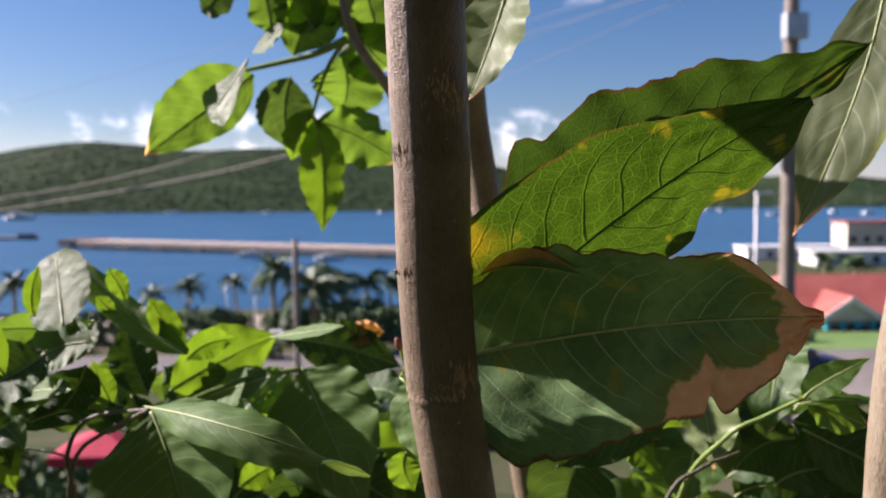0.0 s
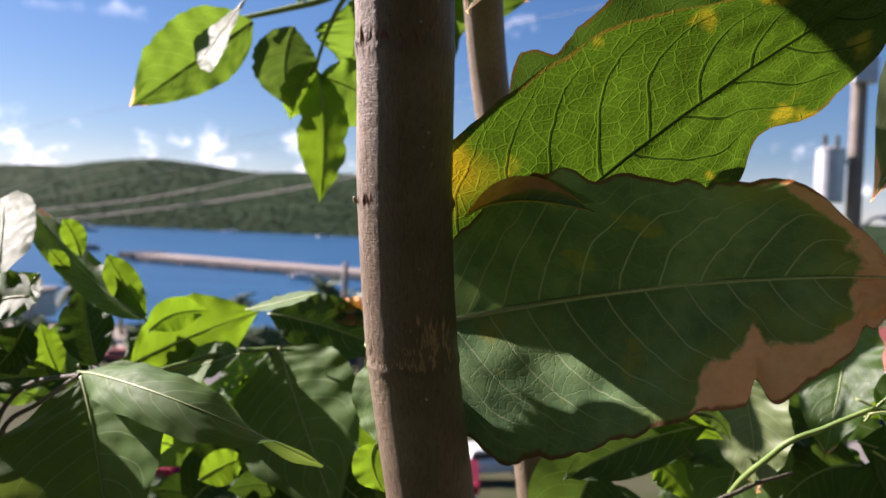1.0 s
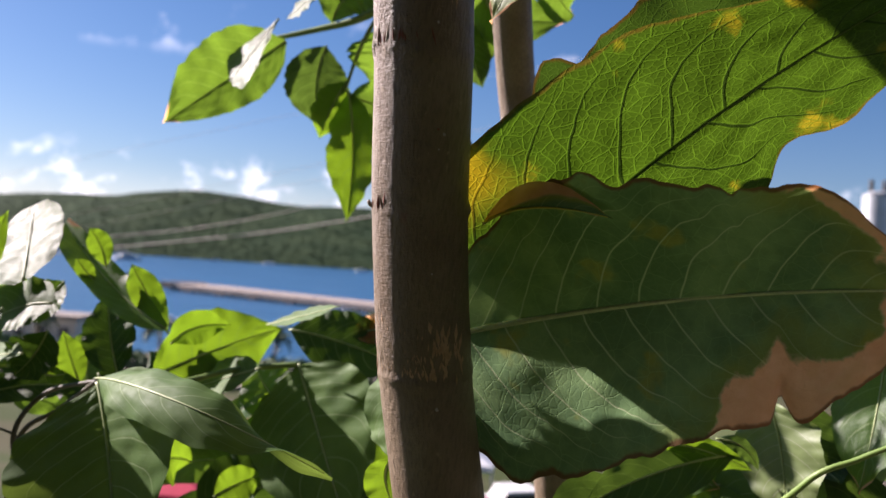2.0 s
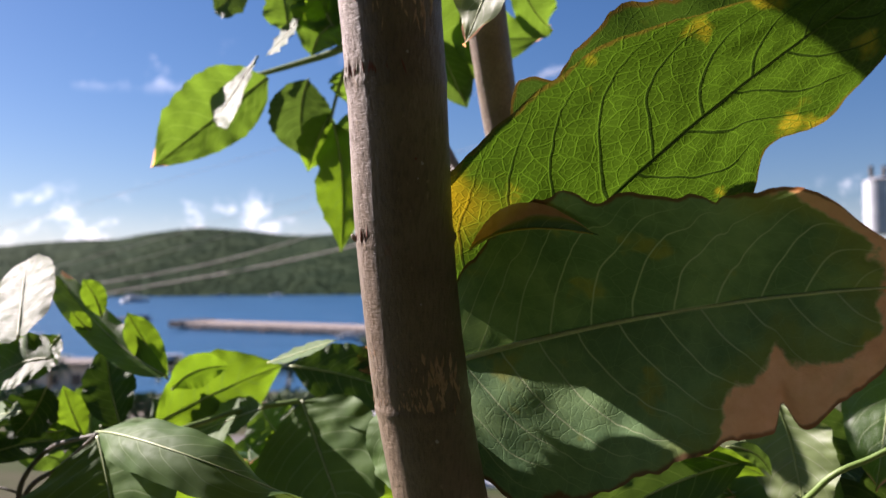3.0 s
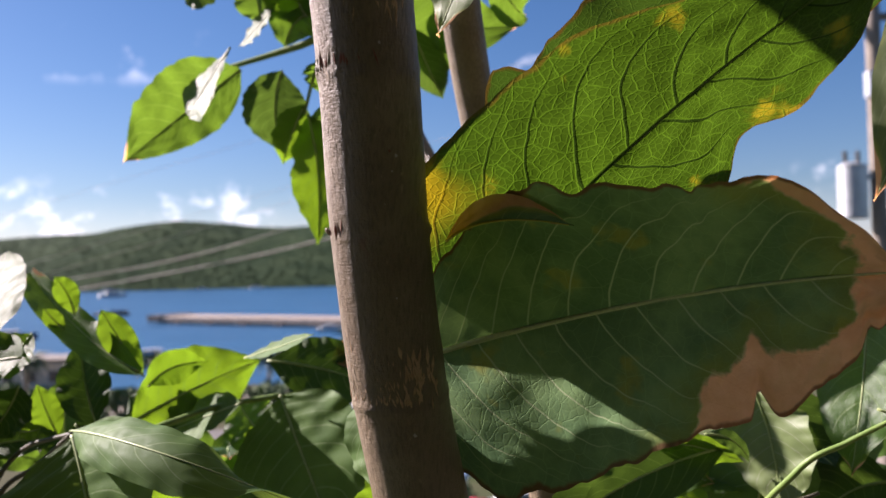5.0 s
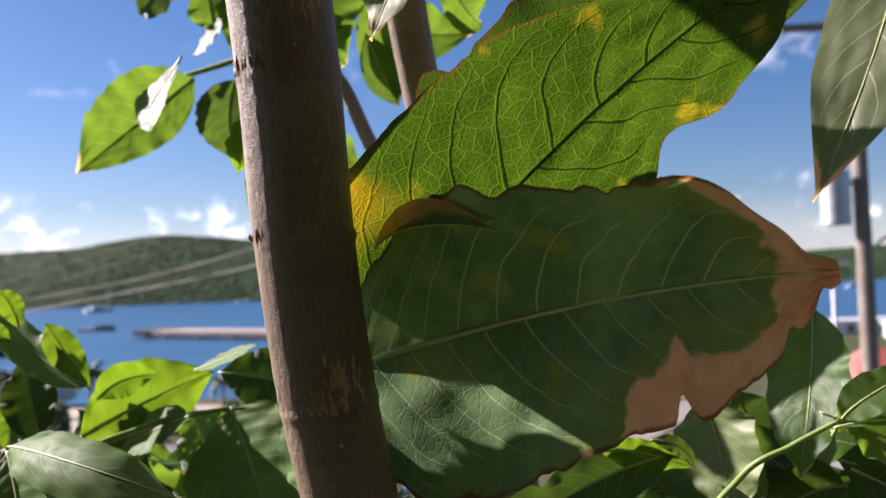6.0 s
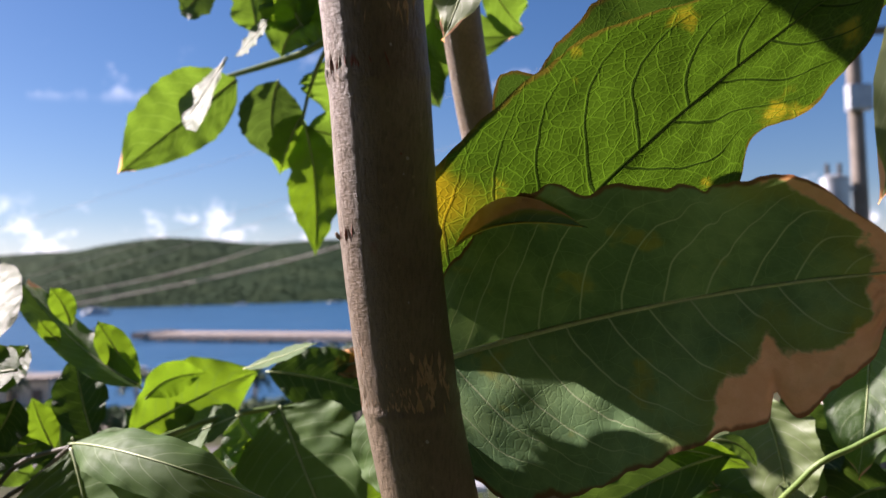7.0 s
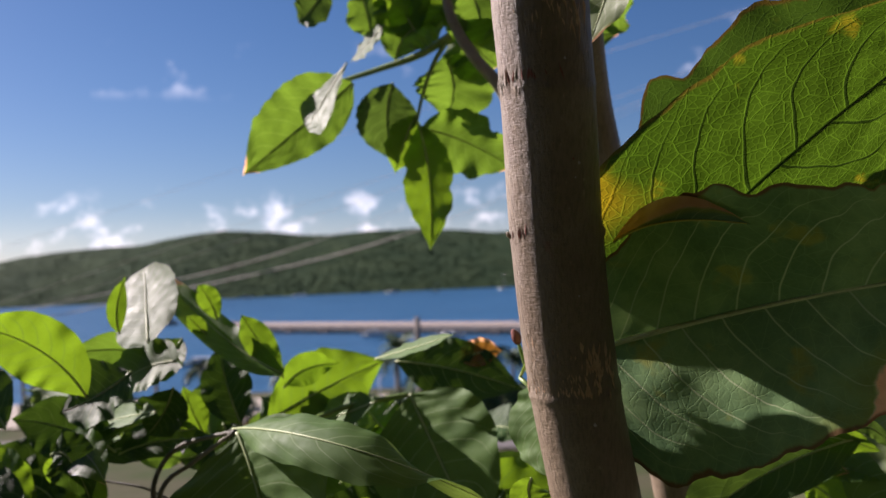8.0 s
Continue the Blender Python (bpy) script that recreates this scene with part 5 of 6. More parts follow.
leaf(left_shrub, (-0.399, 0.184, 1.445), (-0.384, 0.182, 1.452), (-0.369, 0.181, 1.435), 0.0405, (-0.13, -0.7, 0.32), LEAF_MID, seed=231, wave=0.12)
leaf(left_shrub, (-0.310, 0.173, 1.418), (-0.326, 0.161, 1.416), (-0.342, 0.148, 1.390), 0.0314, (-0.27, -0.7, 0.25), LEAF_DEEP, seed=232, wave=0.12)
leaf(left_shrub, (-0.416, 0.219, 1.483), (-0.389, 0.207, 1.477), (-0.362, 0.195, 1.448), 0.0299, (0.16, -0.7, 0.23), LEAF_FRESH, seed=233, wave=0.12)
leaf(left_shrub, (-0.448, 0.251, 1.468), (-0.472, 0.249, 1.472), (-0.496, 0.246, 1.453), 0.0409, (-0.49, -0.7, 0.79), LEAF_SATIN, seed=234, wave=0.12)
leaf(left_shrub, (-0.363, 0.156, 1.467), (-0.334, 0.144, 1.463), (-0.305, 0.132, 1.436), 0.0289, (-0.17, -0.7, 0.62), LEAF_DEEP, seed=235, wave=0.12)
leaf(left_shrub, (-0.329, 0.161, 1.408), (-0.300, 0.151, 1.419), (-0.271, 0.140, 1.406), 0.0402, (0.03, -0.7, 0.22), LEAF_MID, seed=236, wave=0.12)
leaf(left_shrub, (-0.300, 0.151, 1.483), (-0.285, 0.147, 1.481), (-0.269, 0.143, 1.454), 0.0314, (0.09, -0.7, 0.30), LEAF_DEEP, seed=237, wave=0.12)
leaf(left_shrub, (-0.305, 0.168, 1.478), (-0.279, 0.151, 1.485), (-0.254, 0.134, 1.467), 0.0296, (-0.06, -0.7, 0.38), LEAF_MID, seed=238, wave=0.12)
leaf(left_shrub, (-0.356, 0.183, 1.417), (-0.377, 0.174, 1.429), (-0.397, 0.165, 1.417), 0.0297, (-0.36, -0.7, 0.25), LEAF_DEEP, seed=239, wave=0.12)
leaf(left_shrub, (-0.327, 0.201, 1.460), (-0.306, 0.192, 1.454), (-0.285, 0.183, 1.424), 0.0320, (0.11, -0.7, 0.72), LEAF_FRESH, seed=240, wave=0.12)
leaf(left_shrub, (-0.377, 0.253, 1.482), (-0.340, 0.238, 1.477), (-0.304, 0.224, 1.448), 0.0343, (-0.13, -0.7, 0.78), LEAF_SATIN, seed=241, wave=0.12)
leaf(left_shrub, (-0.412, 0.181, 1.479), (-0.433, 0.178, 1.489), (-0.453, 0.175, 1.475), 0.0429, (-0.01, -0.7, 0.33), LEAF_DEEP, seed=242, wave=0.12)
leaf(left_shrub, (-0.408, 0.249, 1.454), (-0.433, 0.244, 1.451), (-0.458, 0.239, 1.424), 0.0306, (0.18, -0.7, 0.24), LEAF_MID, seed=243, wave=0.12)
leaf(left_shrub, (-0.390, 0.212, 1.486), (-0.412, 0.197, 1.485), (-0.434, 0.183, 1.460), 0.0281, (-0.19, -0.7, 0.71), LEAF_DEEP, seed=244, wave=0.12)
leaf(left_shrub, (-0.406, 0.209, 1.448), (-0.421, 0.209, 1.446), (-0.436, 0.208, 1.421), 0.0406, (0.07, -0.7, 0.69), LEAF_MID, seed=245, wave=0.12)
leaf(left_shrub, (-0.416, 0.262, 1.474), (-0.433, 0.248, 1.467), (-0.450, 0.234, 1.435), 0.0362, (-0.45, -0.7, 0.64), LEAF_DEEP, seed=246, wave=0.12)
leaf(left_shrub, (-0.365, 0.174, 1.466), (-0.344, 0.168, 1.464), (-0.324, 0.162, 1.437), 0.0385, (-0.11, -0.7, 0.32), LEAF_FRESH, seed=247, wave=0.12)
leaf(right_shrub, (0.279, 0.298, 1.445), (0.315, 0.281, 1.462), (0.351, 0.264, 1.454), 0.0444, (0.06, -0.7, 0.60), LEAF_FRESH, seed=160)
leaf(right_shrub, (0.107, 0.254, 1.364), (0.093, 0.232, 1.374), (0.08, 0.211, 1.36), 0.0406, (-0.37, -0.7, 0.78), LEAF_FRESH, seed=161)
leaf(right_shrub, (0.177, 0.303, 1.435), (0.157, 0.284, 1.446), (0.137, 0.265, 1.434), 0.0385, (-0.48, -0.7, 0.76), LEAF_DARK, seed=162)
leaf(right_shrub, (0.151, 0.322, 1.349), (0.186, 0.306, 1.347), (0.222, 0.291, 1.321), 0.0425, (-0.31, -0.7, -0.19), LEAF_FRESH, seed=163)
leaf(right_shrub, (0.22, 0.339, 1.39), (0.213, 0.313, 1.411), (0.207, 0.287, 1.408), 0.0472, (0.06, -0.7, 0.17), LEAF_DARK, seed=164)
leaf(right_shrub, (0.31, 0.286, 1.352), (0.271, 0.268, 1.36), (0.232, 0.25, 1.343), 0.0479, (0.02, -0.7, 0.79), LEAF_FRESH, seed=165)
leaf(right_shrub, (0.281, 0.328, 1.363), (0.237, 0.316, 1.381), (0.192, 0.304, 1.375), 0.0459, (0.13, -0.7, 0.33), LEAF_MID, seed=166)
leaf(right_shrub, (0.302, 0.195, 1.366), (0.287, 0.178, 1.397), (0.272, 0.161, 1.404), 0.0334, (-0.47, -0.7, 0.15), LEAF_MID, seed=167)
leaf(right_shrub, (0.356, 0.244, 1.349), (0.346, 0.222, 1.365), (0.336, 0.2, 1.357), 0.0405, (-0.02, -0.7, 0.07), LEAF_DARK, seed=168)
leaf(right_shrub, (0.263, 0.241, 1.406), (0.289, 0.225, 1.421), (0.316, 0.209, 1.412), 0.0371, (0.21, -0.7, 0.71), LEAF_DARK, seed=169)
leaf(right_shrub, (0.081, 0.221, 1.37), (0.132, 0.213, 1.401), (0.183, 0.206, 1.408), 0.0475, (-0.49, -0.7, 0.57), LEAF_DARK, seed=170)
leaf(right_shrub, (0.168, 0.34, 1.422), (0.184, 0.322, 1.433), (0.201, 0.303, 1.42), 0.0369, (-0.02, -0.7, -0.16), LEAF_MID, seed=171)
leaf(right_shrub, (0.208, 0.192, 1.396), (0.162, 0.191, 1.403), (0.116, 0.189, 1.386), 0.0416, (-0.33, -0.7, 0.57), LEAF_MID, seed=172)
leaf(right_shrub, (0.112, 0.183, 1.438), (0.149, 0.174, 1.461), (0.186, 0.166, 1.46), 0.0365, (-0.17, -0.7, 0.49), LEAF_MID, seed=173)
leaf(right_shrub, (0.156, 0.292, 1.368), (0.12, 0.29, 1.375), (0.085, 0.289, 1.357), 0.0320, (-0.27, -0.7, 0.81), LEAF_DARK, seed=174)
leaf(right_shrub, (0.244, 0.236, 1.443), (0.254, 0.213, 1.465), (0.263, 0.19, 1.462), 0.0427, (0.25, -0.7, 0.08), LEAF_DARK, seed=175)
# Crown leaves out of view, added to block fill light from the right.
leaf(right_tree, (1.129, -0.025, 1.337), (1.079, 0.014, 1.289), (1.028, 0.053, 1.218), 0.0937, (-0.62, -0.26, 0.79), LEAF_DARK, seed=176)
leaf(right_tree, (1.068, -0.145, 2.243), (0.995, -0.165, 2.211), (0.921, -0.186, 2.154), 0.0845, (-0.07, 0.49, 0.83), LEAF_DARK, seed=177)
leaf(right_tree, (1.041, 0.171, 2.012), (1.034, 0.22, 1.986), (1.026, 0.268, 1.936), 0.0978, (0.01, 0.27, 0.79), LEAF_DARK, seed=178)
leaf(right_tree, (0.662, -0.21, 2.347), (0.758, -0.225, 2.3), (0.853, -0.241, 2.23), 0.1005, (-0.74, 0.40, 0.69), LEAF_MID, seed=179)
leaf(right_tree, (0.618, -0.22, 1.365), (0.522, -0.213, 1.345), (0.427, -0.207, 1.3), 0.0964, (-0.40, 0.24, 0.79), LEAF_DARK, seed=180)
leaf(right_tree, (0.668, -0.117, 1.556), (0.599, -0.077, 1.512), (0.529, -0.037, 1.443), 0.1060, (-0.05, -0.12, 0.57), LEAF_DARK, seed=181)
leaf(right_tree, (1.164, -0.226, 1.618), (1.249, -0.231, 1.629), (1.335, -0.236, 1.615), 0.0864, (-0.59, 0.33, 0.71), LEAF_MID, seed=182)
leaf(right_tree, (1.162, 0.268, 2.16), (1.189, 0.228, 2.113), (1.216, 0.187, 2.041), 0.0849, (-0.12, -0.15, 0.20), LEAF_DARK, seed=183)
leaf(right_tree, (0.841, 0.133, 2.307), (0.823, 0.091, 2.299), (0.804, 0.049, 2.268), 0.0863, (-0.14, -0.45, 0.25), LEAF_DARK, seed=184)
leaf(right_tree, (1.183, -0.007, 1.417), (1.11, -0.04, 1.393), (1.036, -0.072, 1.345), 0.0980, (-0.00, -0.48, 0.51), LEAF_DARK, seed=185)
leaf(right_tree, (0.954, -0.263, 1.926), (0.964, -0.212, 1.905), (0.975, -0.161, 1.861), 0.1022, (-0.39, 0.23, 0.85), LEAF_MID, seed=186)
leaf(right_tree, (0.718, -0.132, 1.845), (0.631, -0.145, 1.805), (0.543, -0.157, 1.742), 0.0910, (-0.58, -0.03, 0.28), LEAF_DARK, seed=187)
leaf(right_tree, (1.192, -0.257, 2.053), (1.125, -0.28, 2.016), (1.058, -0.303, 1.955), 0.0815, (0.16, -0.42, 0.86), LEAF_DARK, seed=188)
leaf(right_tree, (0.903, -0.179, 1.269), (0.798, -0.171, 1.268), (0.694, -0.163, 1.244), 0.1060, (-0.28, -0.22, 0.68), LEAF_DARK, seed=189)
leaf(right_tree, (1.127, -0.163, 1.7), (1.223, -0.162, 1.661), (1.319, -0.161, 1.598), 0.0959, (0.13, -0.43, 0.50), LEAF_DARK, seed=190)
leaf(right_tree, (1.07, 0.163, 1.239), (1.102, 0.211, 1.239), (1.134, 0.258, 1.215), 0.1003, (-0.61, 0.22, 0.72), LEAF_DARK, seed=191)
leaf(right_tree, (1.199, -0.343, 1.204), (1.175, -0.297, 1.191), (1.15, -0.251, 1.153), 0.0955, (-0.70, 0.14, 0.67), LEAF_DARK, seed=192)
leaf(right_tree, (0.882, 0.007, 2.028), (0.968, 0.025, 2.031), (1.053, 0.044, 2.011), 0.0931, (-0.69, 0.26, 0.43), LEAF_MID, seed=193)
leaf(right_tree, (0.982, -0.264, 1.902), (0.895, -0.287, 1.878), (0.809, -0.311, 1.83), 0.0987, (-0.79, -0.46, 0.39), LEAF_MID, seed=194)
leaf(right_tree, (1.053, 0.035, 2.356), (1.105, 0.073, 2.341), (1.158, 0.11, 2.302), 0.0909, (0.28, -0.05, 0.89), LEAF_DARK, seed=195)
leaf(right_tree, (0.927, 0.021, 1.433), (1.024, 0.008, 1.401), (1.121, -0.006, 1.346), 0.1005, (0.25, -0.05, 0.43), LEAF_MID, seed=196)
leaf(right_tree, (0.654, 0.273, 2.22), (0.627, 0.227, 2.195), (0.601, 0.18, 2.146), 0.0960, (-0.50, 0.36, 0.32), LEAF_DARK, seed=197)
leaf(right_tree, (1.111, 0.168, 1.594), (1.154, 0.132, 1.601), (1.197, 0.095, 1.583), 0.0853, (0.29, -0.47, 0.20), LEAF_DARK, seed=198)
leaf(right_tree, (1.12, 0.094, 1.414), (1.199, 0.072, 1.387), (1.278, 0.049, 1.337), 0.0912, (-0.37, 0.13, 0.86), LEAF_MID, seed=199)
leaf(right_tree, (0.739, -0.292, 2.149), (0.806, -0.269, 2.161), (0.873, -0.246, 2.148), 0.0817, (0.29, -0.07, 0.72), LEAF_DARK, seed=200)
leaf(right_tree, (1.184, -0.127, 1.619), (1.151, -0.164, 1.61), (1.117, -0.2, 1.576), 0.0800, (0.04, 0.07, 0.54), LEAF_MID, seed=201)
leaf(right_tree, (0.909, -0.291, 1.389), (0.819, -0.275, 1.356), (0.728, -0.26, 1.299), 0.0957, (-0.70, -0.40, 0.29), LEAF_MID, seed=202)
leaf(right_tree, (1.03, 0.143, 2.26), (0.988, 0.189, 2.219), (0.947, 0.234, 2.153), 0.1001, (-0.36, 0.41, 0.27), LEAF_MID, seed=203)
leaf(right_tree, (0.64, -0.289, 2.373), (0.71, -0.323, 2.348), (0.78, -0.356, 2.298), 0.0973, (0.22, -0.22, 0.43), LEAF_DARK, seed=204)
leaf(right_tree, (0.616, -0.182, 2.399), (0.627, -0.135, 2.355), (0.638, -0.087, 2.288), 0.0955, (-0.32, 0.03, 0.67), LEAF_MID, seed=205)
leaf(right_tree, (0.687, -0.268, 2.384), (0.671, -0.227, 2.374), (0.655, -0.186, 2.341), 0.0842, (-0.51, 0.22, 0.59), LEAF_MID, seed=206)
leaf(right_tree, (0.836, -0.105, 2.207), (0.734, -0.107, 2.171), (0.631, -0.11, 2.112), 0.1027, (0.19, 0.24, 0.67), LEAF_MID, seed=207)
leaf(right_tree, (0.482, -0.042, 2.257), (0.444, -0.087, 2.261), (0.406, -0.132, 2.241), 0.0972, (-0.80, -0.27, 0.44), LEAF_MID, seed=208)
leaf(right_tree, (0.246, -0.516, 2.079), (0.151, -0.497, 2.052), (0.057, -0.479, 2.002), 0.1016, (-0.55, 0.30, 0.24), LEAF_DARK, seed=209)
leaf(right_tree, (0.716, -0.418, 2.056), (0.626, -0.413, 2.034), (0.536, -0.408, 1.987), 0.0905, (-0.16, 0.21, 0.84), LEAF_MID, seed=210)
leaf(right_tree, (0.238, -0.515, 2.49), (0.304, -0.539, 2.456), (0.37, -0.563, 2.397), 0.0817, (-0.72, 0.21, 0.24), LEAF_MID, seed=211)
leaf(right_tree, (0.646, -0.499, 2.116), (0.723, -0.525, 2.084), (0.8, -0.551, 2.028), 0.0934, (-0.24, -0.12, 0.69), LEAF_DARK, seed=212)
leaf(right_tree, (0.778, -0.234, 2.435), (0.714, -0.198, 2.432), (0.649, -0.162, 2.405), 0.0970, (-0.10, -0.23, 0.21), LEAF_MID, seed=213)
leaf(right_tree, (0.707, -0.127, 2.104), (0.621, -0.131, 2.06), (0.536, -0.134, 1.992), 0.0856, (-0.62, 0.28, 0.66), LEAF_DARK, seed=214)
leaf(right_tree, (0.796, -0.226, 2.082), (0.768, -0.187, 2.067), (0.739, -0.148, 2.027), 0.0824, (-0.70, 0.03, 0.40), LEAF_DARK, seed=215)
leaf(right_tree, (0.524, -0.388, 2.46), (0.616, -0.386, 2.436), (0.708, -0.384, 2.388), 0.0920, (-0.62, -0.01, 0.82), LEAF_MID, seed=216)
leaf(right_tree, (0.442, -0.403, 2.476), (0.492, -0.359, 2.432), (0.542, -0.314, 2.364), 0.1020, (-0.59, 0.04, 0.86), LEAF_MID, seed=217)
leaf(right_tree, (0.462, -0.058, 2.252), (0.411, -0.011, 2.222), (0.361, 0.037, 2.169), 0.1074, (0.03, 0.31, 0.54), LEAF_MID, seed=218)
leaf(right_tree, (0.395, 0.031, 2.317), (0.338, -0.01, 2.302), (0.28, -0.052, 2.263), 0.1009, (-0.50, 0.25, 0.27), LEAF_MID, seed=219)
leaf(right_tree, (0.158, -0.32, 2.131), (0.116, -0.275, 2.119), (0.075, -0.23, 2.083), 0.0988, (-0.62, -0.03, 0.67), LEAF_MID, seed=220)
leaf(right_tree, (0.582, -0.108, 2.308), (0.599, -0.155, 2.275), (0.616, -0.203, 2.218), 0.0966, (0.12, 0.03, 0.43), LEAF_DARK, seed=221)
# Unseen limbs that go with the added light-blocking crown.
part("branch", tube([shifted(right_tree, p) for p in ((0.275, 0.02, 1.40), (0.5, -0.10, 1.65), (0.95, -0.20, 1.80))], lambda s: 0.008 - 0.005 * s, rings=14, sides=8), TWIG, right_tree)
part("branch", tube([shifted(right_tree, p) for p in ((0.275, 0.02, 1.60), (0.5, -0.05, 1.85), (0.95, -0.12, 2.00))], lambda s: 0.008 - 0.005 * s, rings=14, sides=8), TWIG, right_tree)
part("branch", tube([shifted(right_tree, p) for p in ((0.275, 0.02, 1.80), (0.5, 0.00, 2.05), (0.95, -0.04, 2.20))], lambda s: 0.008 - 0.005 * s, rings=14, sides=8), TWIG, right_tree)
part("branch", tube([shifted(right_tree, p) for p in ((0.275, 0.02, 2.00), (0.5, 0.05, 2.25), (0.95, 0.04, 2.40))], lambda s: 0.008 - 0.005 * s, rings=14, sides=8), TWIG, right_tree)
part("branch", tube([shifted(right_tree, p) for p in ((0.275, 0.02, 2.20), (0.5, 0.10, 2.45), (0.95, 0.12, 2.60))], lambda s: 0.008 - 0.005 * s, rings=14, sides=8), TWIG, right_tree)

# ---------------------------------------------------------------- the bay and the shore
WOOD_GREY = surface("weathered_timber", (0.20, 0.17, 0.14), (0.28, 0.24, 0.20), 1.5, 0.85)
CONCRETE = surface("pier_concrete", (0.32, 0.255, 0.205), (0.40, 0.325, 0.265), 0.3, 0.85, relief=0.4, depth=0.05)
DARK_STONE = surface("dark_piles", (0.06, 0.055, 0.05), (0.10, 0.09, 0.08), 0.8, 0.9)
WHITE_PAINT = surface("white_paint", (0.78, 0.78, 0.76), (0.70, 0.71, 0.70), 0.5, 0.45, relief=0.1)
NAVY_PAINT = surface("navy_paint", (0.02, 0.03, 0.07), (0.03, 0.05, 0.10), 0.8, 0.4, relief=0.1)
GALVANIZED = surface("galvanized_steel", (0.50, 0.52, 0.54), (0.60, 0.62, 0.63), 3.0, 0.45, 0.6, relief=0.1)
CABLE = surface("cable", (0.34, 0.31, 0.28), (0.40, 0.37, 0.34), 2.0, 0.7)
ROOF_RED = surface("red_roof", (0.36, 0.09, 0.07), (0.42, 0.125, 0.095), 0.6, 0.6, relief=0.3, depth=0.02)
WALL_CREAM = surface("cream_wall", (0.62, 0.55, 0.44), (0.70, 0.62, 0.50), 0.6, 0.8)
TEAL = surface("teal_paint", (0.03, 0.42, 0.46), (0.04, 0.48, 0.52), 1.0, 0.55, relief=0.1)
DARK_GLASS = surface("dark_window", (0.03, 0.04, 0.05), (0.05, 0.06, 0.07), 1.0, 0.2, relief=0.05)
RED_CLOTH = surface("red_canvas", (0.42, 0.01, 0.045), (0.50, 0.02, 0.06), 1.2, 0.8)
BLUE_CLOTH = surface("blue_canvas", (0.30, 0.45, 0.65), (0.38, 0.52, 0.70), 1.2, 0.8)
ASPHALT = surface("asphalt", (0.115, 0.105, 0.095), (0.15, 0.138, 0.125), 0.3, 0.9, relief=0.5, depth=0.02)
SAND = surface("sandy_shore", (0.30, 0.26, 0.20), (0.40, 0.35, 0.28), 0.2, 0.95)
LAWN = surface("lawn", (0.10, 0.19, 0.04), (0.13, 0.23, 0.05), 0.5, 0.95, relief=0.6, depth=0.05)
PALM_GREEN = surface("palm_fronds", (0.05, 0.10, 0.035), (0.08, 0.13, 0.05), 1.0, 0.6)
PALM_TRUNK = surface("palm_trunk", (0.20, 0.16, 0.11), (0.26, 0.21, 0.15), 2.0, 0.9)
BUSH_GREEN = surface("bush_foliage", (0.065, 0.115, 0.035), (0.10, 0.155, 0.05), 1.3, 0.8, relief=0.8, depth=0.1)
HILL_GREEN = surface("hill_trees", (0.030, 0.053, 0.025), (0.045, 0.070, 0.033), 0.004, 0.95, relief=0.2, depth=1.0)
HILL_GREEN.node_tree.nodes["Principled BSDF"].inputs["Specular IOR Level"].default_value = 0.05


def strip(name, xs, ys, lift, material, label, category):
    """A sheet laid over the ground."""
    bm = bmesh.new()
    grid = [[bm.verts.new((x, y, height(x, y) + lift)) for x in xs] for y in ys]
    for lo, hi in zip(grid, grid[1:]):
        for j in range(len(xs) - 1):
            bm.faces.new((lo[j], lo[j + 1], hi[j + 1], hi[j]))
    return tagged(link(name, bm, material), label, category, kind="structure")


def steps(a, b, n):
    return [a + (b - a) * i / n for i in range(n + 1)]


strip("road", steps(-90, 26, 60), steps(80, 92, 12), 0.25, ASPHALT, "grey asphalt shore road", "road")
strip("pavement", steps(-90, 30, 60), steps(103, 128, 18), 0.25, SAND, "pale sandy waterfront promenade", "pavement")
strip("pavement", steps(14, 60, 30), steps(36, 47, 10), 0.2, ASPHALT, "grey asphalt lane beside the lawn", "road")
strip("lawn", steps(24, 62, 24), steps(48, 62, 10), 0.2, LAWN, "short green lawn before the red-roofed building", "lawn")


def pier():
    root = thing("pier", (-130.1, 332.7, -17), "long pale concrete pier on dark piles", "pier")
    a, b = Vector((-130.1, 332.7, 0)), Vector((12, 256, 0))
    d = (b - a).normalized()
    turn = math.atan2(d.y, d.x)
    length = (b - a).length
    bm = bmesh.new()
    box(bm, shifted(root, ((a + b) / 2).to_tuple()[:2] + (-16.1,)), (length, 17.0, 1.8), 0.15, turn)
    part("deck", bm, CONCRETE, root, smooth=False)
    bm = bmesh.new()
    box(bm, shifted(root, (a - d * 2).to_tuple()[:2] + (-16.0,)), (8, 18, 2.6), 0.15, turn)
    part("pier_head", bm, DARK_STONE, root, smooth=False)
    bm = bmesh.new()
    box(bm, (0, 0, 0), (length * 0.99, 15.6, 1.2), 0.1, turn)
    part("quay_wall", bm, CONCRETE, root, smooth=False).location = shifted(root, ((a + b) / 2).to_tuple()[:2] + (-17.5,))
    mesh = None
    for i in range(9):
        p = a + d * (length * (i + 0.6) / 9)
        bm = bmesh.new()
        box(bm, (0, 0, 0), (5.0, 17.6, 1.6), 0.1, turn)
        ob = part("post", bm, DARK_STONE, root, smooth=False)
        if mesh:
            ob.data = mesh
        mesh = ob.data
        ob.location = shifted(root, (p.x, p.y, -17.6))


pier()


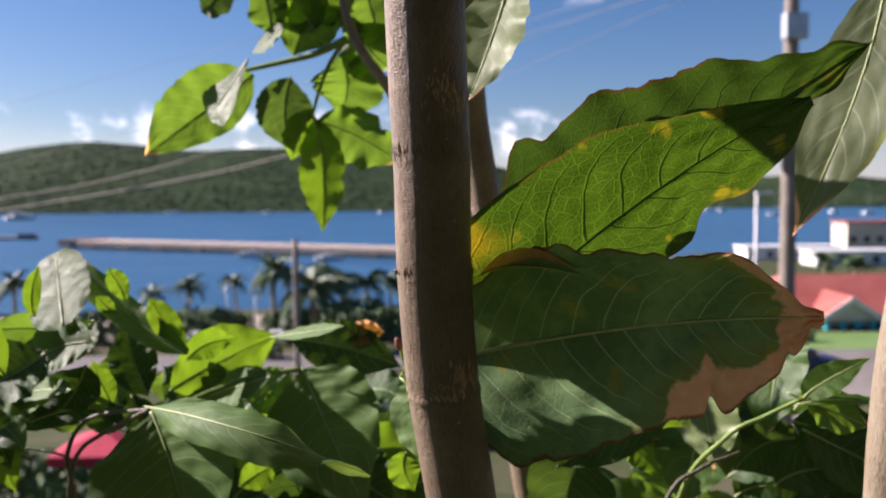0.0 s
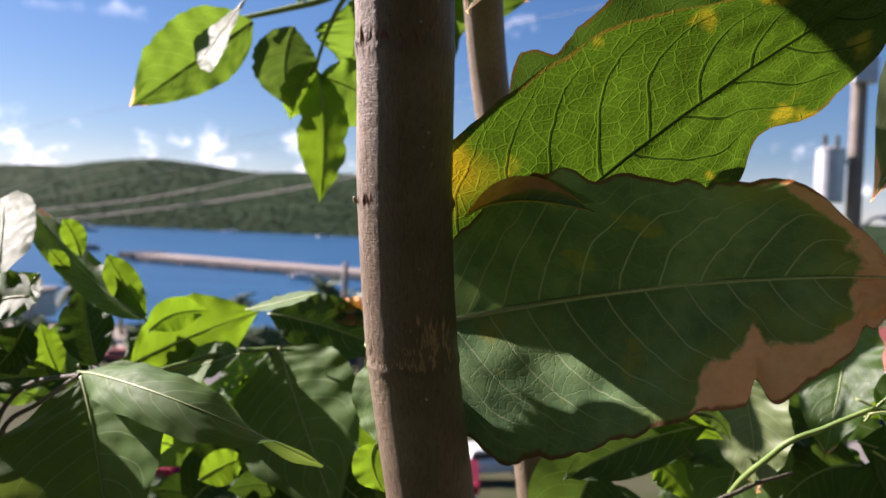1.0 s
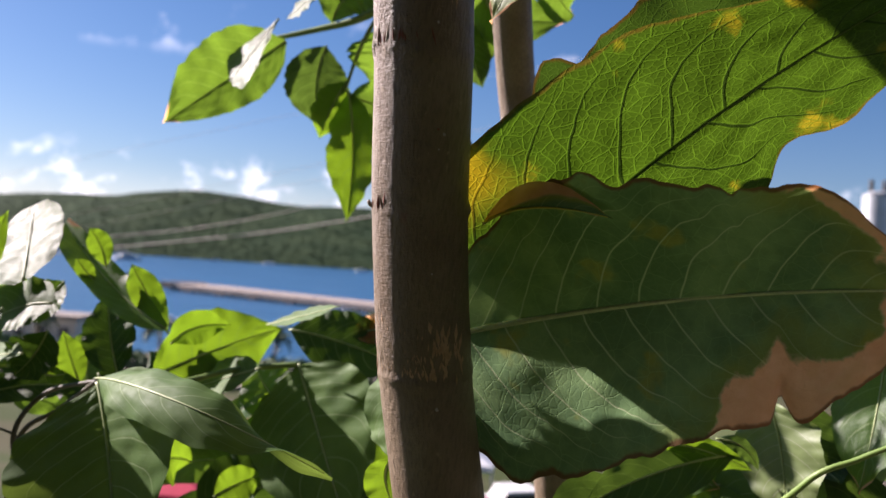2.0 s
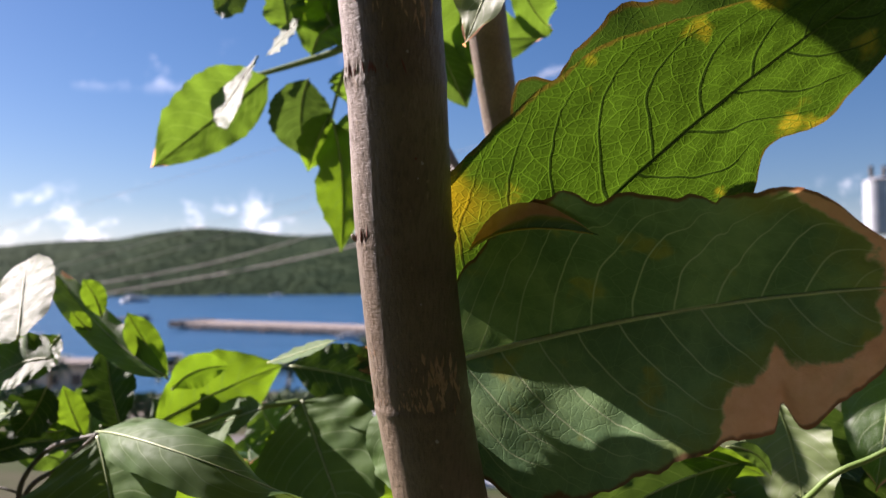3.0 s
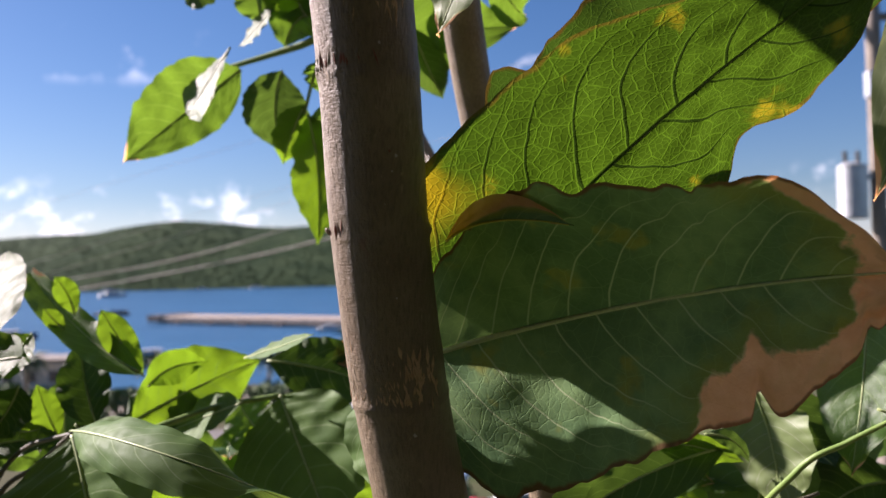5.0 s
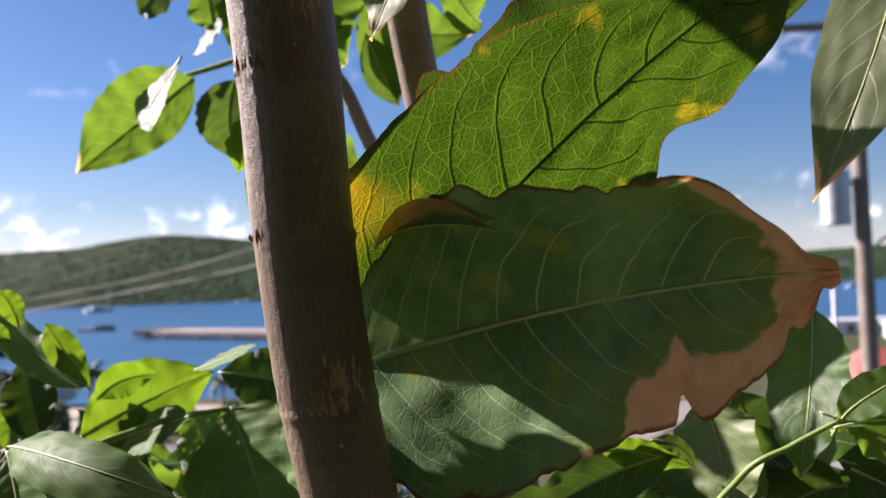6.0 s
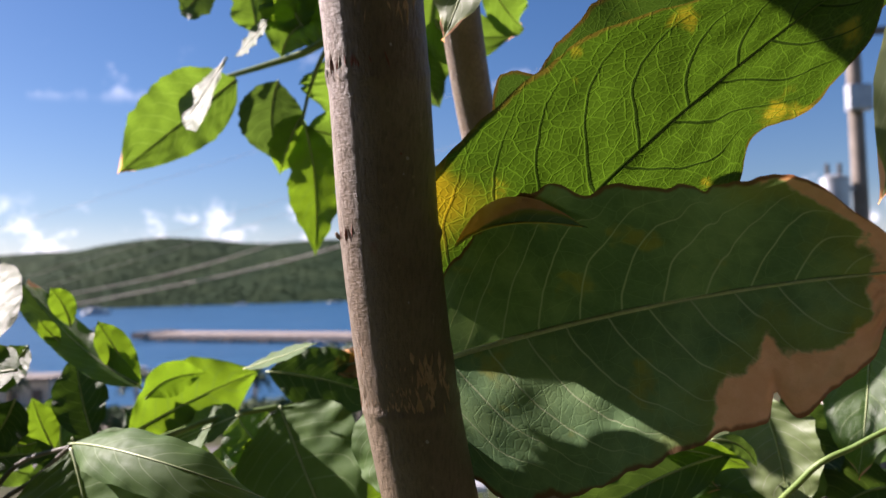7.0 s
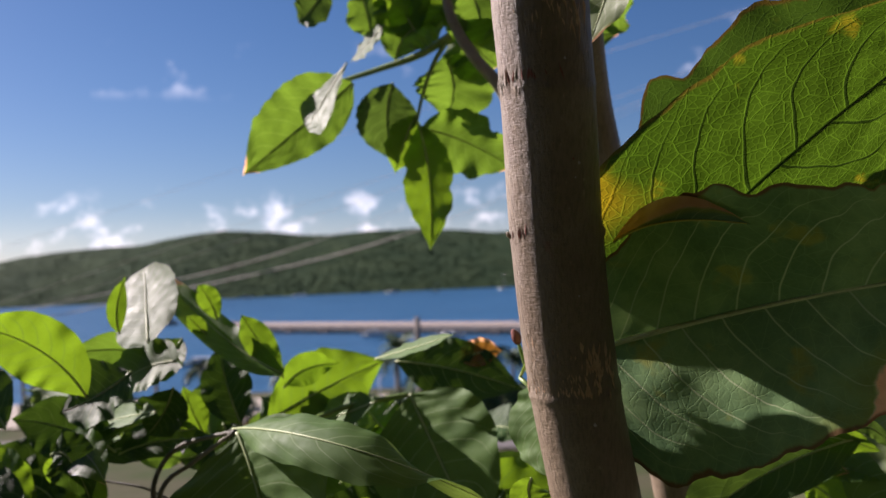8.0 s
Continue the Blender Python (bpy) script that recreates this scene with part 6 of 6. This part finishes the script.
def boat(at, size, turn, mast=0.0, hull=WHITE_PAINT, label="white motor yacht moored on the bay"):
    root = thing("boat", at, label, "boat", "boats on the bay")
    bm = bmesh.new()
    n, rows = 12, []
    for i in range(n + 1):
        s = i / n
        w = 0.16 * size * (1 - s ** 3) + 0.002
        rows.append([bm.verts.new(((s - 0.5) * size, y * w, z)) for y, z in ((-0.55, -0.1), (-1, 0.11 * size * (1 + 0.3 * s)), (1, 0.11 * size * (1 + 0.3 * s)), (0.55, -0.1))])
    for lo, hi in zip(rows, rows[1:]):
        for j in range(4):
            bm.faces.new((lo[j], lo[(j + 1) % 4], hi[(j + 1) % 4], hi[j]))
    bm.faces.new(rows[0])
    bm.faces.new(reversed(rows[-1]))
    part("hull", bm, hull, root, smooth=False)
    bm = bmesh.new()
    box(bm, (-0.06 * size, 0, 0.16 * size), (0.45 * size, 0.2 * size, 0.10 * size), 0.02 * size)
    cabin = part("cabin", bm, WHITE_PAINT, root, smooth=False)
    bm = bmesh.new()
    box(bm, (-0.06 * size, 0, 0.175 * size), (0.36 * size, 0.206 * size, 0.035 * size))
    part("window", bm, DARK_GLASS, cabin, smooth=False)
    if mast:
        part("mast", tube([(0.05 * size, 0, 0.1 * size), (0.05 * size, 0, mast)], 0.09, rings=3, sides=6), GALVANIZED, root)
    root.rotation_euler.z = turn
    return root


def far_at(px, d):
    return d * ((px - 784) / 1474.7 + 0.031)


for px, d, size, turn, mast in ((40, 930, 21, 0.3, 0), (62, 800, 10, 0, 13), (212, 960, 14, 0.1, 0), (311, 950, 18, 2.9, 0), (480, 930, 15, 0.4, 0), (680, 900, 12, 0.5, 17), (1262, 900, 11, 0.2, 18),
                                (1285, 880, 10, 0.2, 15), (1380, 700, 12, 0, 16), (1490, 760, 12, 0.3, 16), (1552, 720, 13, 0.2, 17), (560, 880, 9, 0, 12)):
    boat((far_at(px, d), d, -18), size, turn, mast, label="white sailing boat moored on the bay" if mast else "white motor yacht moored on the bay")
boat((far_at(445, 268), 268, -18.0), 9, 0.2)
boat((far_at(585, 255), 252, -18.0), 9, 0.2)
boat((-345, 737, -18), 25, 0.75, 9)
boat((-80, 192, -18), 10, 0.15)
boat((-152, 254, -18), 15, 0.4, 6.5, NAVY_PAINT, "dark blue workboat with a white wheelhouse near the shore")


def floating_platform():
    root = thing("floating_dock", (-187.0, 397.0, -17.8), "small floating dock off the pier head", "dock")
    bm = bmesh.new()
    box(bm, (0, 0, 0.5), (16, 6, 1.4), 0.1)
    part("deck", bm, CONCRETE, root, smooth=False)
    for x in (1.6, 4.4, 7.0):
        bm = bmesh.new()
        box(bm, (x, -1.2, 1.8), (2.3, 2.6, 1.2), 0.1)
        part("locker", bm, DARK_STONE, root, smooth=False)


floating_platform()


def hill_trees():
    """The woods on the far hills, as many low clumps."""
    rnd = random.Random(5)
    me = bpy.data.meshes.new("hill_trees")
    base = bmesh.new()
    bmesh.ops.create_icosphere(base, subdivisions=1, radius=1.0)
    bv = np.array([v.co[:] for v in base.verts])
    bf = np.array([[v.index for v in f.verts] for f in base.faces])
    base.free()
    V, F = [], []
    for i in range(30000):
        y = 990 + 460 * rnd.random() ** 1.3
        x = rnd.uniform(-1, 1) * 0.95 * y * 0.8
        r = rnd.uniform(1.0, 2.3)
        jig = 1 + 0.25 * np.array([rnd.uniform(-1, 1) for _ in range(len(bv))])[:, None]
        F.append(bf + len(V) * len(bv))
        V.append(bv * jig * np.array((r * 1.3, r, r * 0.18)) + np.array((x, y, height(x, y) + r * 0.06)))
    me.from_pydata(np.concatenate(V).tolist(), [], np.concatenate(F).tolist())
    me.materials.append(HILL_GREEN)
    me.shade_smooth()
    tagged(new("far_woods", me), "dense green scrub woods covering the far hill", "woods", kind="stuff")


hill_trees()


def pole(name, at, top, radius, label):
    root = thing(name, at, label, "utility pole", "utility poles")
    part("post", tube([(0, 0, -0.3), (0.02, 0, (top - at[2]) * 0.5), (0, 0, top - at[2])], lambda s: radius * (1.1 - 0.25 * s), rings=10, sides=14), WOOD_GREY, root)
    return root


def can(root, x, y, z, r=0.27, h=0.95):
    body = part("transformer", tube([(x, y, z - h / 2), (x, y, z - h * 0.46), (x, y, z + h * 0.46), (x, y, z + h / 2)], lambda s: r * (0.97 if s < 0.05 or s > 0.95 else 1.0), rings=24, sides=24), GALVANIZED, root, "light grey transformer can")
    part("lid", tube([(x, y, z + h / 2), (x, y, z + h / 2 + 0.05), (x, y, z + h / 2 + 0.1)], lambda s: r * 1.04 * (1 - 0.5 * s), rings=4, sides=24), GALVANIZED, body)
    for dx in (-0.12, 0.12):
        part("bushing", tube([(x + dx, y, z + h / 2 + 0.05), (x + dx, y, z + h / 2 + 0.32)], lambda s: 0.04 * (1 + 0.3 * math.sin(s * 25)), rings=12, sides=8), DARK_STONE, body)


main_pole = pole("utility_pole", (7.5, 16.2, height(7.5, 16.2)), 7.2, 0.16, "tall timber utility pole with a grey transformer can")
zb = height(7.5, 16.2)
for x, y, z in ((-0.52, -0.1, 2.85),):
    can(main_pole, x, y, z - zb)
bm = bmesh.new()
box(bm, (-0.2, 0.0, 3.15 - zb), (0.7, 0.12, 0.1), 0.01)
part("bracket", bm, GALVANIZED, main_pole, smooth=False)
bm = bmesh.new()
box(bm, (0, 0.2, 6.3 - zb), (2.6, 0.12, 0.14), 0.01)
part("crossarm", bm, WOOD_GREY, main_pole, smooth=False)
bm = bmesh.new()
box(bm, (0, -0.18, 4.9 - zb), (0.45, 0.25, 0.5), 0.03)
part("fuse_box", bm, GALVANIZED, main_pole, smooth=False)
lamp_arm = part("lamp_arm", tube([(0.1, 0, 1.75 - zb), (0.35, -0.1, 2.05 - zb), (0.62, -0.2, 2.1 - zb)], 0.03, rings=10, sides=8), GALVANIZED, main_pole)
bm = bmesh.new()
box(bm, (0.72, -0.22, 2.08 - zb), (0.42, 0.2, 0.12), 0.04)
part("lamp_head", bm, WHITE_PAINT, lamp_arm, smooth=False)

px = far_at(521, 34)
low_pole = pole("utility_pole", (px, 34, height(px, 34)), -0.15, 0.13, "bare timber utility pole by the shore road")


def wire(r, *points):
    places = [(far_at(px, d), d, 1.641 + d * (345 - py) / 1474.7) for px, py, d in points]
    ob = link("overhead_cable", tube(places, r, rings=40, sides=6), CABLE)
    tagged(ob, "grey overhead cable strung across the view", "cable", "overhead cables")


wire(lambda s: 0.026 - 0.020 * smooth(s, 0.62, 0.74), (-900, 520, 40), (-200, 400, 34), (490, 278, 26), (1390, -70, 16.4))
wire(lambda s: 0.020 - 0.015 * smooth(s, 0.62, 0.74), (-900, 500, 40), (-200, 378, 34), (300, 289, 28), (1390, -95, 16.4))
for lift in (0, 28, 130):
    wire(0.006, (-500, 450 - lift, 40), (400, 215 - lift, 30), (1390, -75 - lift * 0.6, 16.4))


def palm_meshes():
    rnd = random.Random(9)
    bm = bmesh.new()
    for side in (-1, 1):
        for i in range(22):
            s = 0.12 + 0.86 * i / 21
            p = Vector((2.6 * s, 0, 0.75 * math.sin(s * 2.2) - 1.5 * s * s))
            ln = 0.85 * math.sin(math.pi * (0.12 + 0.8 * s)) * rnd.uniform(0.85, 1.1)
            q = p + Vector((0.35 * ln, side * ln * 0.8, -0.45 * ln))
            vs = [bm.verts.new(c) for c in (p + Vector((-0.10, 0, 0)), p + Vector((0.11, 0, 0)), q)]
            bm.faces.new(vs)
    pts = [(2.6 * s, 0, 0.75 * math.sin(s * 2.2) - 1.5 * s * s) for s in (0, 0.25, 0.5, 0.75, 1)]
    st = tube(pts, lambda s: 0.05 * (1.1 - s), rings=8, sides=5)
    me = bpy.data.meshes.new("tmp")
    st.to_mesh(me)
    st.free()
    bm.from_mesh(me)
    out = bpy.data.meshes.new("frond")
    bm.to_mesh(out)
    bm.free()
    out.materials.append(PALM_GREEN)
    return out


FROND = palm_meshes()


def palm(x, y, tall, size, seed, lean=0.0):
    rnd = random.Random(seed)
    z = height(x, y)
    root = thing("palm_tree", (x, y, z), "palm tree with drooping fronds on the waterfront", "palm tree", "waterfront palms")
    part("trunk", tube([(0, 0, -0.3), (lean * 0.4, 0, tall * 0.5), (lean, 0, tall)], lambda s: 0.28 * size * (1.15 - 0.4 * s), rings=10, sides=10, rough=0.1), PALM_TRUNK, root)
    for i in range(24):
        ob = new("frond", FROND)
        ob.parent = root
        ob.location = (lean, 0, tall)
        ob.rotation_euler = (rnd.uniform(-0.2, 0.2), rnd.uniform(-0.85, 0.6), i * 2.4 + rnd.uniform(-0.3, 0.3))
        k = 1.15 * size * rnd.uniform(0.8, 1.15)
        ob.scale = (k, k, k)


for i, (px, d, tall, size) in enumerate(((270, 118, 5.0, 0.8), (330, 116, 6.0, 0.95), (418, 120, 6.2, 0.75), (483, 112, 8.4, 1.25), (506, 116, 7.2, 1.0), (557, 96, 7.0, 1.6), (578, 112, 7.6, 1.2), (600, 118, 6.0, 0.9), (652, 114, 6.6, 1.2),
                                         (690, 116, 6.2, 0.9), (735, 112, 6.5, 1.0), (120, 120, 6.0, 1.0), (30, 118, 6.4, 1.0), (-120, 120, 6.0, 1.0), (-230, 116, 6.8, 1.1), (1475, 150, 6.0, 1.0), (1530, 140, 6.0, 1.1))):
    palm(far_at(px, d), d, tall, size, i, 0.4 * math.sin(i * 2.1))


def bush(x, y, r, seed, name="bush", label="rounded green bush by the shore road"):
    """A clumped shrub with many small leaves."""
    rnd = random.Random(seed)
    root = thing(name, (x, y, height(x, y)), label, "bush", "shore bushes")
    V, F = [], []
    for i in range(420):
        a, b = rnd.uniform(0, 6.283), rnd.random()
        h = rnd.random() ** 0.7
        rr = r * (0.35 + 0.65 * b ** 0.4) * math.sqrt(max(0.0, 1 - (h - 0.35) ** 2)) * (1 + 0.2 * math.sin(a * 3 + seed))
        p = Vector((rr * math.cos(a), rr * math.sin(a), h * r * 1.25))
        d = Vector((rnd.gauss(0, 1), rnd.gauss(0, 1), rnd.gauss(0, 1))).normalized()
        e = d.orthogonal().normalized()
        s = r * rnd.uniform(0.10, 0.2)
        n = len(V)
        V += [tuple(p - d * s), tuple(p + e * s * 0.6), tuple(p + d * s), tuple(p - e * s * 0.6 + Vector((0, 0, s * 0.3)))]
        F.append((n, n + 1, n + 2, n + 3))
    me = bpy.data.meshes.new("foliage")
    me.from_pydata(V, [], F)
    me.materials.append(BUSH_GREEN)
    ob = new("foliage", me)
    ob.parent = root
    for i in range(4):
        a = i * 1.6
        part("limb", tube([(0, 0, -0.2), (0.3 * r * math.cos(a), 0.3 * r * math.sin(a), 0.4 * r), (0.6 * r * math.cos(a), 0.6 * r * math.sin(a), 0.9 * r)], 0.05 * r, rings=5, sides=6), PALM_TRUNK, root)


for i, (px, d, r) in enumerate(((355, 104, 3.2), (300, 108, 2.4), (420, 112, 2.0), (548, 110, 2.6), (590, 108, 3.2), (640, 112, 3.4), (700, 106, 3.0), (380, 106, 2.8), (575, 70, 1.2), (520, 66, 1.0), (500, 106, 2.6), (610, 104, 2.8), (665, 106, 3.0), (470, 90, 1.4), (170, 104, 3.0), (60, 100, 3.0), (-60, 100, 3.4), (-180, 104, 3.4),
                                (1455, 120, 2.6), (1500, 118, 3.0), (1560, 110, 3.0), (560, 45, 1.6), (640, 40, 1.6), (40, 30, 1.5), (120, 22, 1.3), (220, 28, 1.6), (500, 26, 1.3), (1440, 58, 0.8), (1400, 30, 1.2))):
    bush(far_at(px, d), d, r, i)


def house(at, w, dp, wall_h, ridge_h, turn):
    root = thing("house", at, "building with red gabled roof, white trim and teal porch posts", "building")
    bm = bmesh.new()
    box(bm, (0, 0, wall_h / 2), (w, dp, wall_h))
    part("wall", bm, WALL_CREAM, root, smooth=False)
    bm = bmesh.new()
    o = 0.7
    for s in (-1, 1):
        a = [(-w / 2 - o, s * (dp / 2 + o), wall_h - 0.25), (w / 2 + o, s * (dp / 2 + o), wall_h - 0.25), (w / 2 - 2, 0, ridge_h), (-w / 2 + 2, 0, ridge_h)]
        vs = [bm.verts.new(p) for p in a] + [bm.verts.new((p[0], p[1], p[2] + 0.18)) for p in a]
        for q in ((0, 1, 2, 3), (7, 6, 5, 4), (0, 4, 5, 1), (1, 5, 6, 2), (2, 6, 7, 3), (3, 7, 4, 0)):
            bm.faces.new([vs[k] for k in q])
    for s in (-1, 1):
        bm.faces.new([bm.verts.new(p) for p in ((s * (w / 2 + o), -dp / 2 - o, wall_h - 0.1), (s * (w / 2 + o), dp / 2 + o, wall_h - 0.1), (s * (w / 2 - 2), 0, ridge_h + 0.16))])
    part("roof", bm, ROOF_RED, root, smooth=False)
    # porch with a gable facing the lawn
    gx, gw, gy = -w / 2 + 5.0, 4.4, -dp / 2 - 3.0
    bm = bmesh.new()
    for s in (-1, 1):
        a = [(gx + s * (gw / 2 + 0.4), gy, wall_h - 0.3), (gx, gy, wall_h + 1.5), (gx, 0, wall_h + 1.5), (gx + s * (gw / 2 + 0.4), 0, wall_h - 0.3)]
        vs = [bm.verts.new(p) for p in a] + [bm.verts.new((p[0], p[1], p[2] + 0.16)) for p in a]
        for q in ((0, 1, 2, 3), (7, 6, 5, 4), (0, 4, 5, 1), (1, 5, 6, 2), (2, 6, 7, 3), (3, 7, 4, 0)):
            bm.faces.new([vs[k] for k in q])
    porch = part("porch_roof", bm, ROOF_RED, root, smooth=False)
    for s in (-1, 1):
        bm = bmesh.new()
        m = Matrix.Translation((gx + s * gw / 4, gy - 0.12, wall_h + 0.68)) @ Matrix.Rotation(s * math.atan2(1.8, gw / 2 + 0.4), 4, "Y") @ Matrix.Diagonal((gw / 2 * 1.32, 0.12, 0.42, 1))
        bmesh.ops.create_cube(bm, size=1.0, matrix=m)
        part("trim", bm, WHITE_PAINT, porch, smooth=False)
    bm = bmesh.new()
    bm.faces.new([bm.verts.new(p) for p in ((gx - gw / 2, gy + 0.15, wall_h - 0.3), (gx + gw / 2, gy + 0.15, wall_h - 0.3), (gx, gy + 0.15, wall_h + 1.35))])
    part("gable", bm, WALL_CREAM, root, smooth=False)
    for x in (-1.8, -0.6, 0.6, 1.8):
        bm = bmesh.new()
        box(bm, (gx + x, gy + 0.4, (wall_h - 0.2) / 2), (0.42, 0.42, wall_h - 0.2), 0.03)
        part("post", bm, TEAL, root, smooth=False)
    bm = bmesh.new()
    box(bm, (gx, gy + 0.4, 0.55), (gw, 0.15, 1.1))
    part("railing", bm, TEAL, root, smooth=False)
    for i in range(3):
        x = gx + 3.6 + i * 2.4
        bm = bmesh.new()
        box(bm, (x, -dp / 2 - 0.03, 1.5), (1.3, 0.12, 1.3))
        win = part("window", bm, DARK_GLASS, root, smooth=False)
        bm = bmesh.new()
        box(bm, (x, -dp / 2 - 0.08, 0.8), (1.6, 0.2, 0.12))
        part("sill", bm, TEAL, win, smooth=False)
    root.rotation_euler.z = turn


house((37.9, 72, height(38, 70) - 1.5), 15.5, 9, 3.0, 5.6, -0.05)


def long_building(at, w, dp, h, mat, roof, label):
    root = thing("building", at, label, "building", "waterfront buildings")
    bm = bmesh.new()
    box(bm, (0, 0, h / 2), (w, dp, h))
    part("wall", bm, mat, root, smooth=False)
    bm = bmesh.new()
    box(bm, (0, 0, h + 0.3), (w + 1, dp + 1, 0.6), 0.1)
    part("roof", bm, roof, root, smooth=False)
    n = int(w / 4)
    for i in range(n):
        bm = bmesh.new()
        box(bm, (-w / 2 + (i + 0.5) * w / n, -dp / 2 - 0.03, h * 0.5), (1.7, 0.12, 1.8))
        part("window", bm, DARK_GLASS, root, smooth=False)


long_building((far_at(1415, 228), 232, -17.2), 26, 9, 3.2, WHITE_PAINT, WHITE_PAINT, "long low white waterfront building")
long_building((far_at(1540, 205), 210, -17.2), 22, 9, 3.4, WHITE_PAINT, WHITE_PAINT, "low white flat-roofed waterfront shed")
long_building((far_at(1580, 240), 246, -17.2), 20, 9, 9.5, WALL_CREAM, ROOF_RED, "cream building with a tan roof on the waterfront")
long_building((far_at(15, 150) - 6, 139, -17.2), 16, 8, 4.5, WALL_CREAM, WOOD_GREY, "tan shed at the water's edge")


def canopy(at, w, h, mat, label):
    root = thing("canopy", at, label, "canopy")
    bm = bmesh.new()
    top = bm.verts.new((0, 0, h + w * 0.22))
    rim = [bm.verts.new((w / 2 * sx, w / 2 * sy, h)) for sx, sy in ((-1, -1), (0, -1.02), (1, -1), (1.02, 0), (1, 1), (0, 1.02), (-1, 1), (-1.02, 0))]
    low = [bm.verts.new((v.co.x, v.co.y, h - 0.28)) for v in rim]
    for i in range(8):
        j = (i + 1) % 8
        bm.faces.new((rim[i], rim[j], top))
        bm.faces.new((low[i], low[j], rim[j], rim[i]))
    part("cover", bm, mat, root, smooth=False)
    for sx in (-1, 1):
        for sy in (-1, 1):
            part("post", tube([(sx * w * 0.47, sy * w * 0.47, -0.2), (sx * w * 0.47, sy * w * 0.47, h)], 0.04, rings=2, sides=8), GALVANIZED, root)


for px, d, w, h, mat, label in ((170, 25, 2.4, 2.3, RED_CLOTH, "red canvas canopy on four posts"), (238, 25.5, 2.9, 2.2, RED_CLOTH, "red canvas canopy on four posts"), (700, 25, 2.6, 2.3, RED_CLOTH, "red canvas canopy on four posts"),
                                (640, 45, 2.8, 2.3, BLUE_CLOTH, "pale blue canvas canopy on four posts"), (695, 46, 2.8, 2.4, WHITE_PAINT, "white canvas canopy on four posts")):
    x = far_at(px, d)
    canopy((x, d, height(x, d)), w, h, mat, label)


def car(at, turn, mat, label):
    root = thing("car", at, label, "car", "parked cars")
    bm = bmesh.new()
    box(bm, (0, 0, 0.62), (4.3, 1.75, 0.62), 0.12)
    part("body", bm, mat, root)
    bm = bmesh.new()
    vs = box(bm, (-0.2, 0, 1.18), (2.3, 1.5, 0.55), 0.0)
    for v in vs:
        if v.co.z > 1.3:
            v.co.x = -0.2 + (v.co.x + 0.2) * 0.72
    cabin = part("cabin", bm, mat, root, smooth=False)
    bm = bmesh.new()
    box(bm, (-0.2, 0, 1.15), (1.85, 1.52, 0.32))
    part("window", bm, DARK_GLASS, cabin, smooth=False)
    for x in (-1.35, 1.35):
        for y in (-0.85, 0.85):
            part("wheel", tube([(x, y - 0.1, 0.33), (x, y + 0.1, 0.33)], 0.33, rings=2, sides=16), DARK_STONE, root)
    root.rotation_euler.z = turn


for px, d, turn, mat, label in ((490, 100, 0.0, WHITE_PAINT, "white car parked by the promenade"), (535, 100, 0.0, NAVY_PAINT, "dark blue car parked by the promenade"), (610, 88, 0.1, GALVANIZED, "silver car on the shore road"),
                                (350, 100, 0.0, WHITE_PAINT, "white car parked by the promenade"), (120, 96, 0.0, ROOF_RED, "red car parked by the promenade"), (790, 40, 0.4, WHITE_PAINT, "white car parked below the slope"),
                                (1430, 42, 0.1, NAVY_PAINT, "dark car on the lane")):
    x = far_at(px, d)
    car((x, d, height(x, d) + 0.25), turn, mat, label)

for px, d, top in ((400, 108, -9.6), (450, 108, -11.5), (1353, 45, 1.6)):
    x = far_at(px, d)
    z = height(x, d)
    post = thing("lamp_post", (x, d, z), "thin white lamp post by the road", "lamp post", "lamp posts")
    part("post", tube([(0, 0, -0.2), (0, 0, top - z)], 0.09, rings=2, sides=8), WHITE_PAINT, post)
    bm = bmesh.new()
    box(bm, (0.4, 0, top - z), (1.0, 0.25, 0.15), 0.03)
    part("lamp_head", bm, WHITE_PAINT, post, smooth=False)
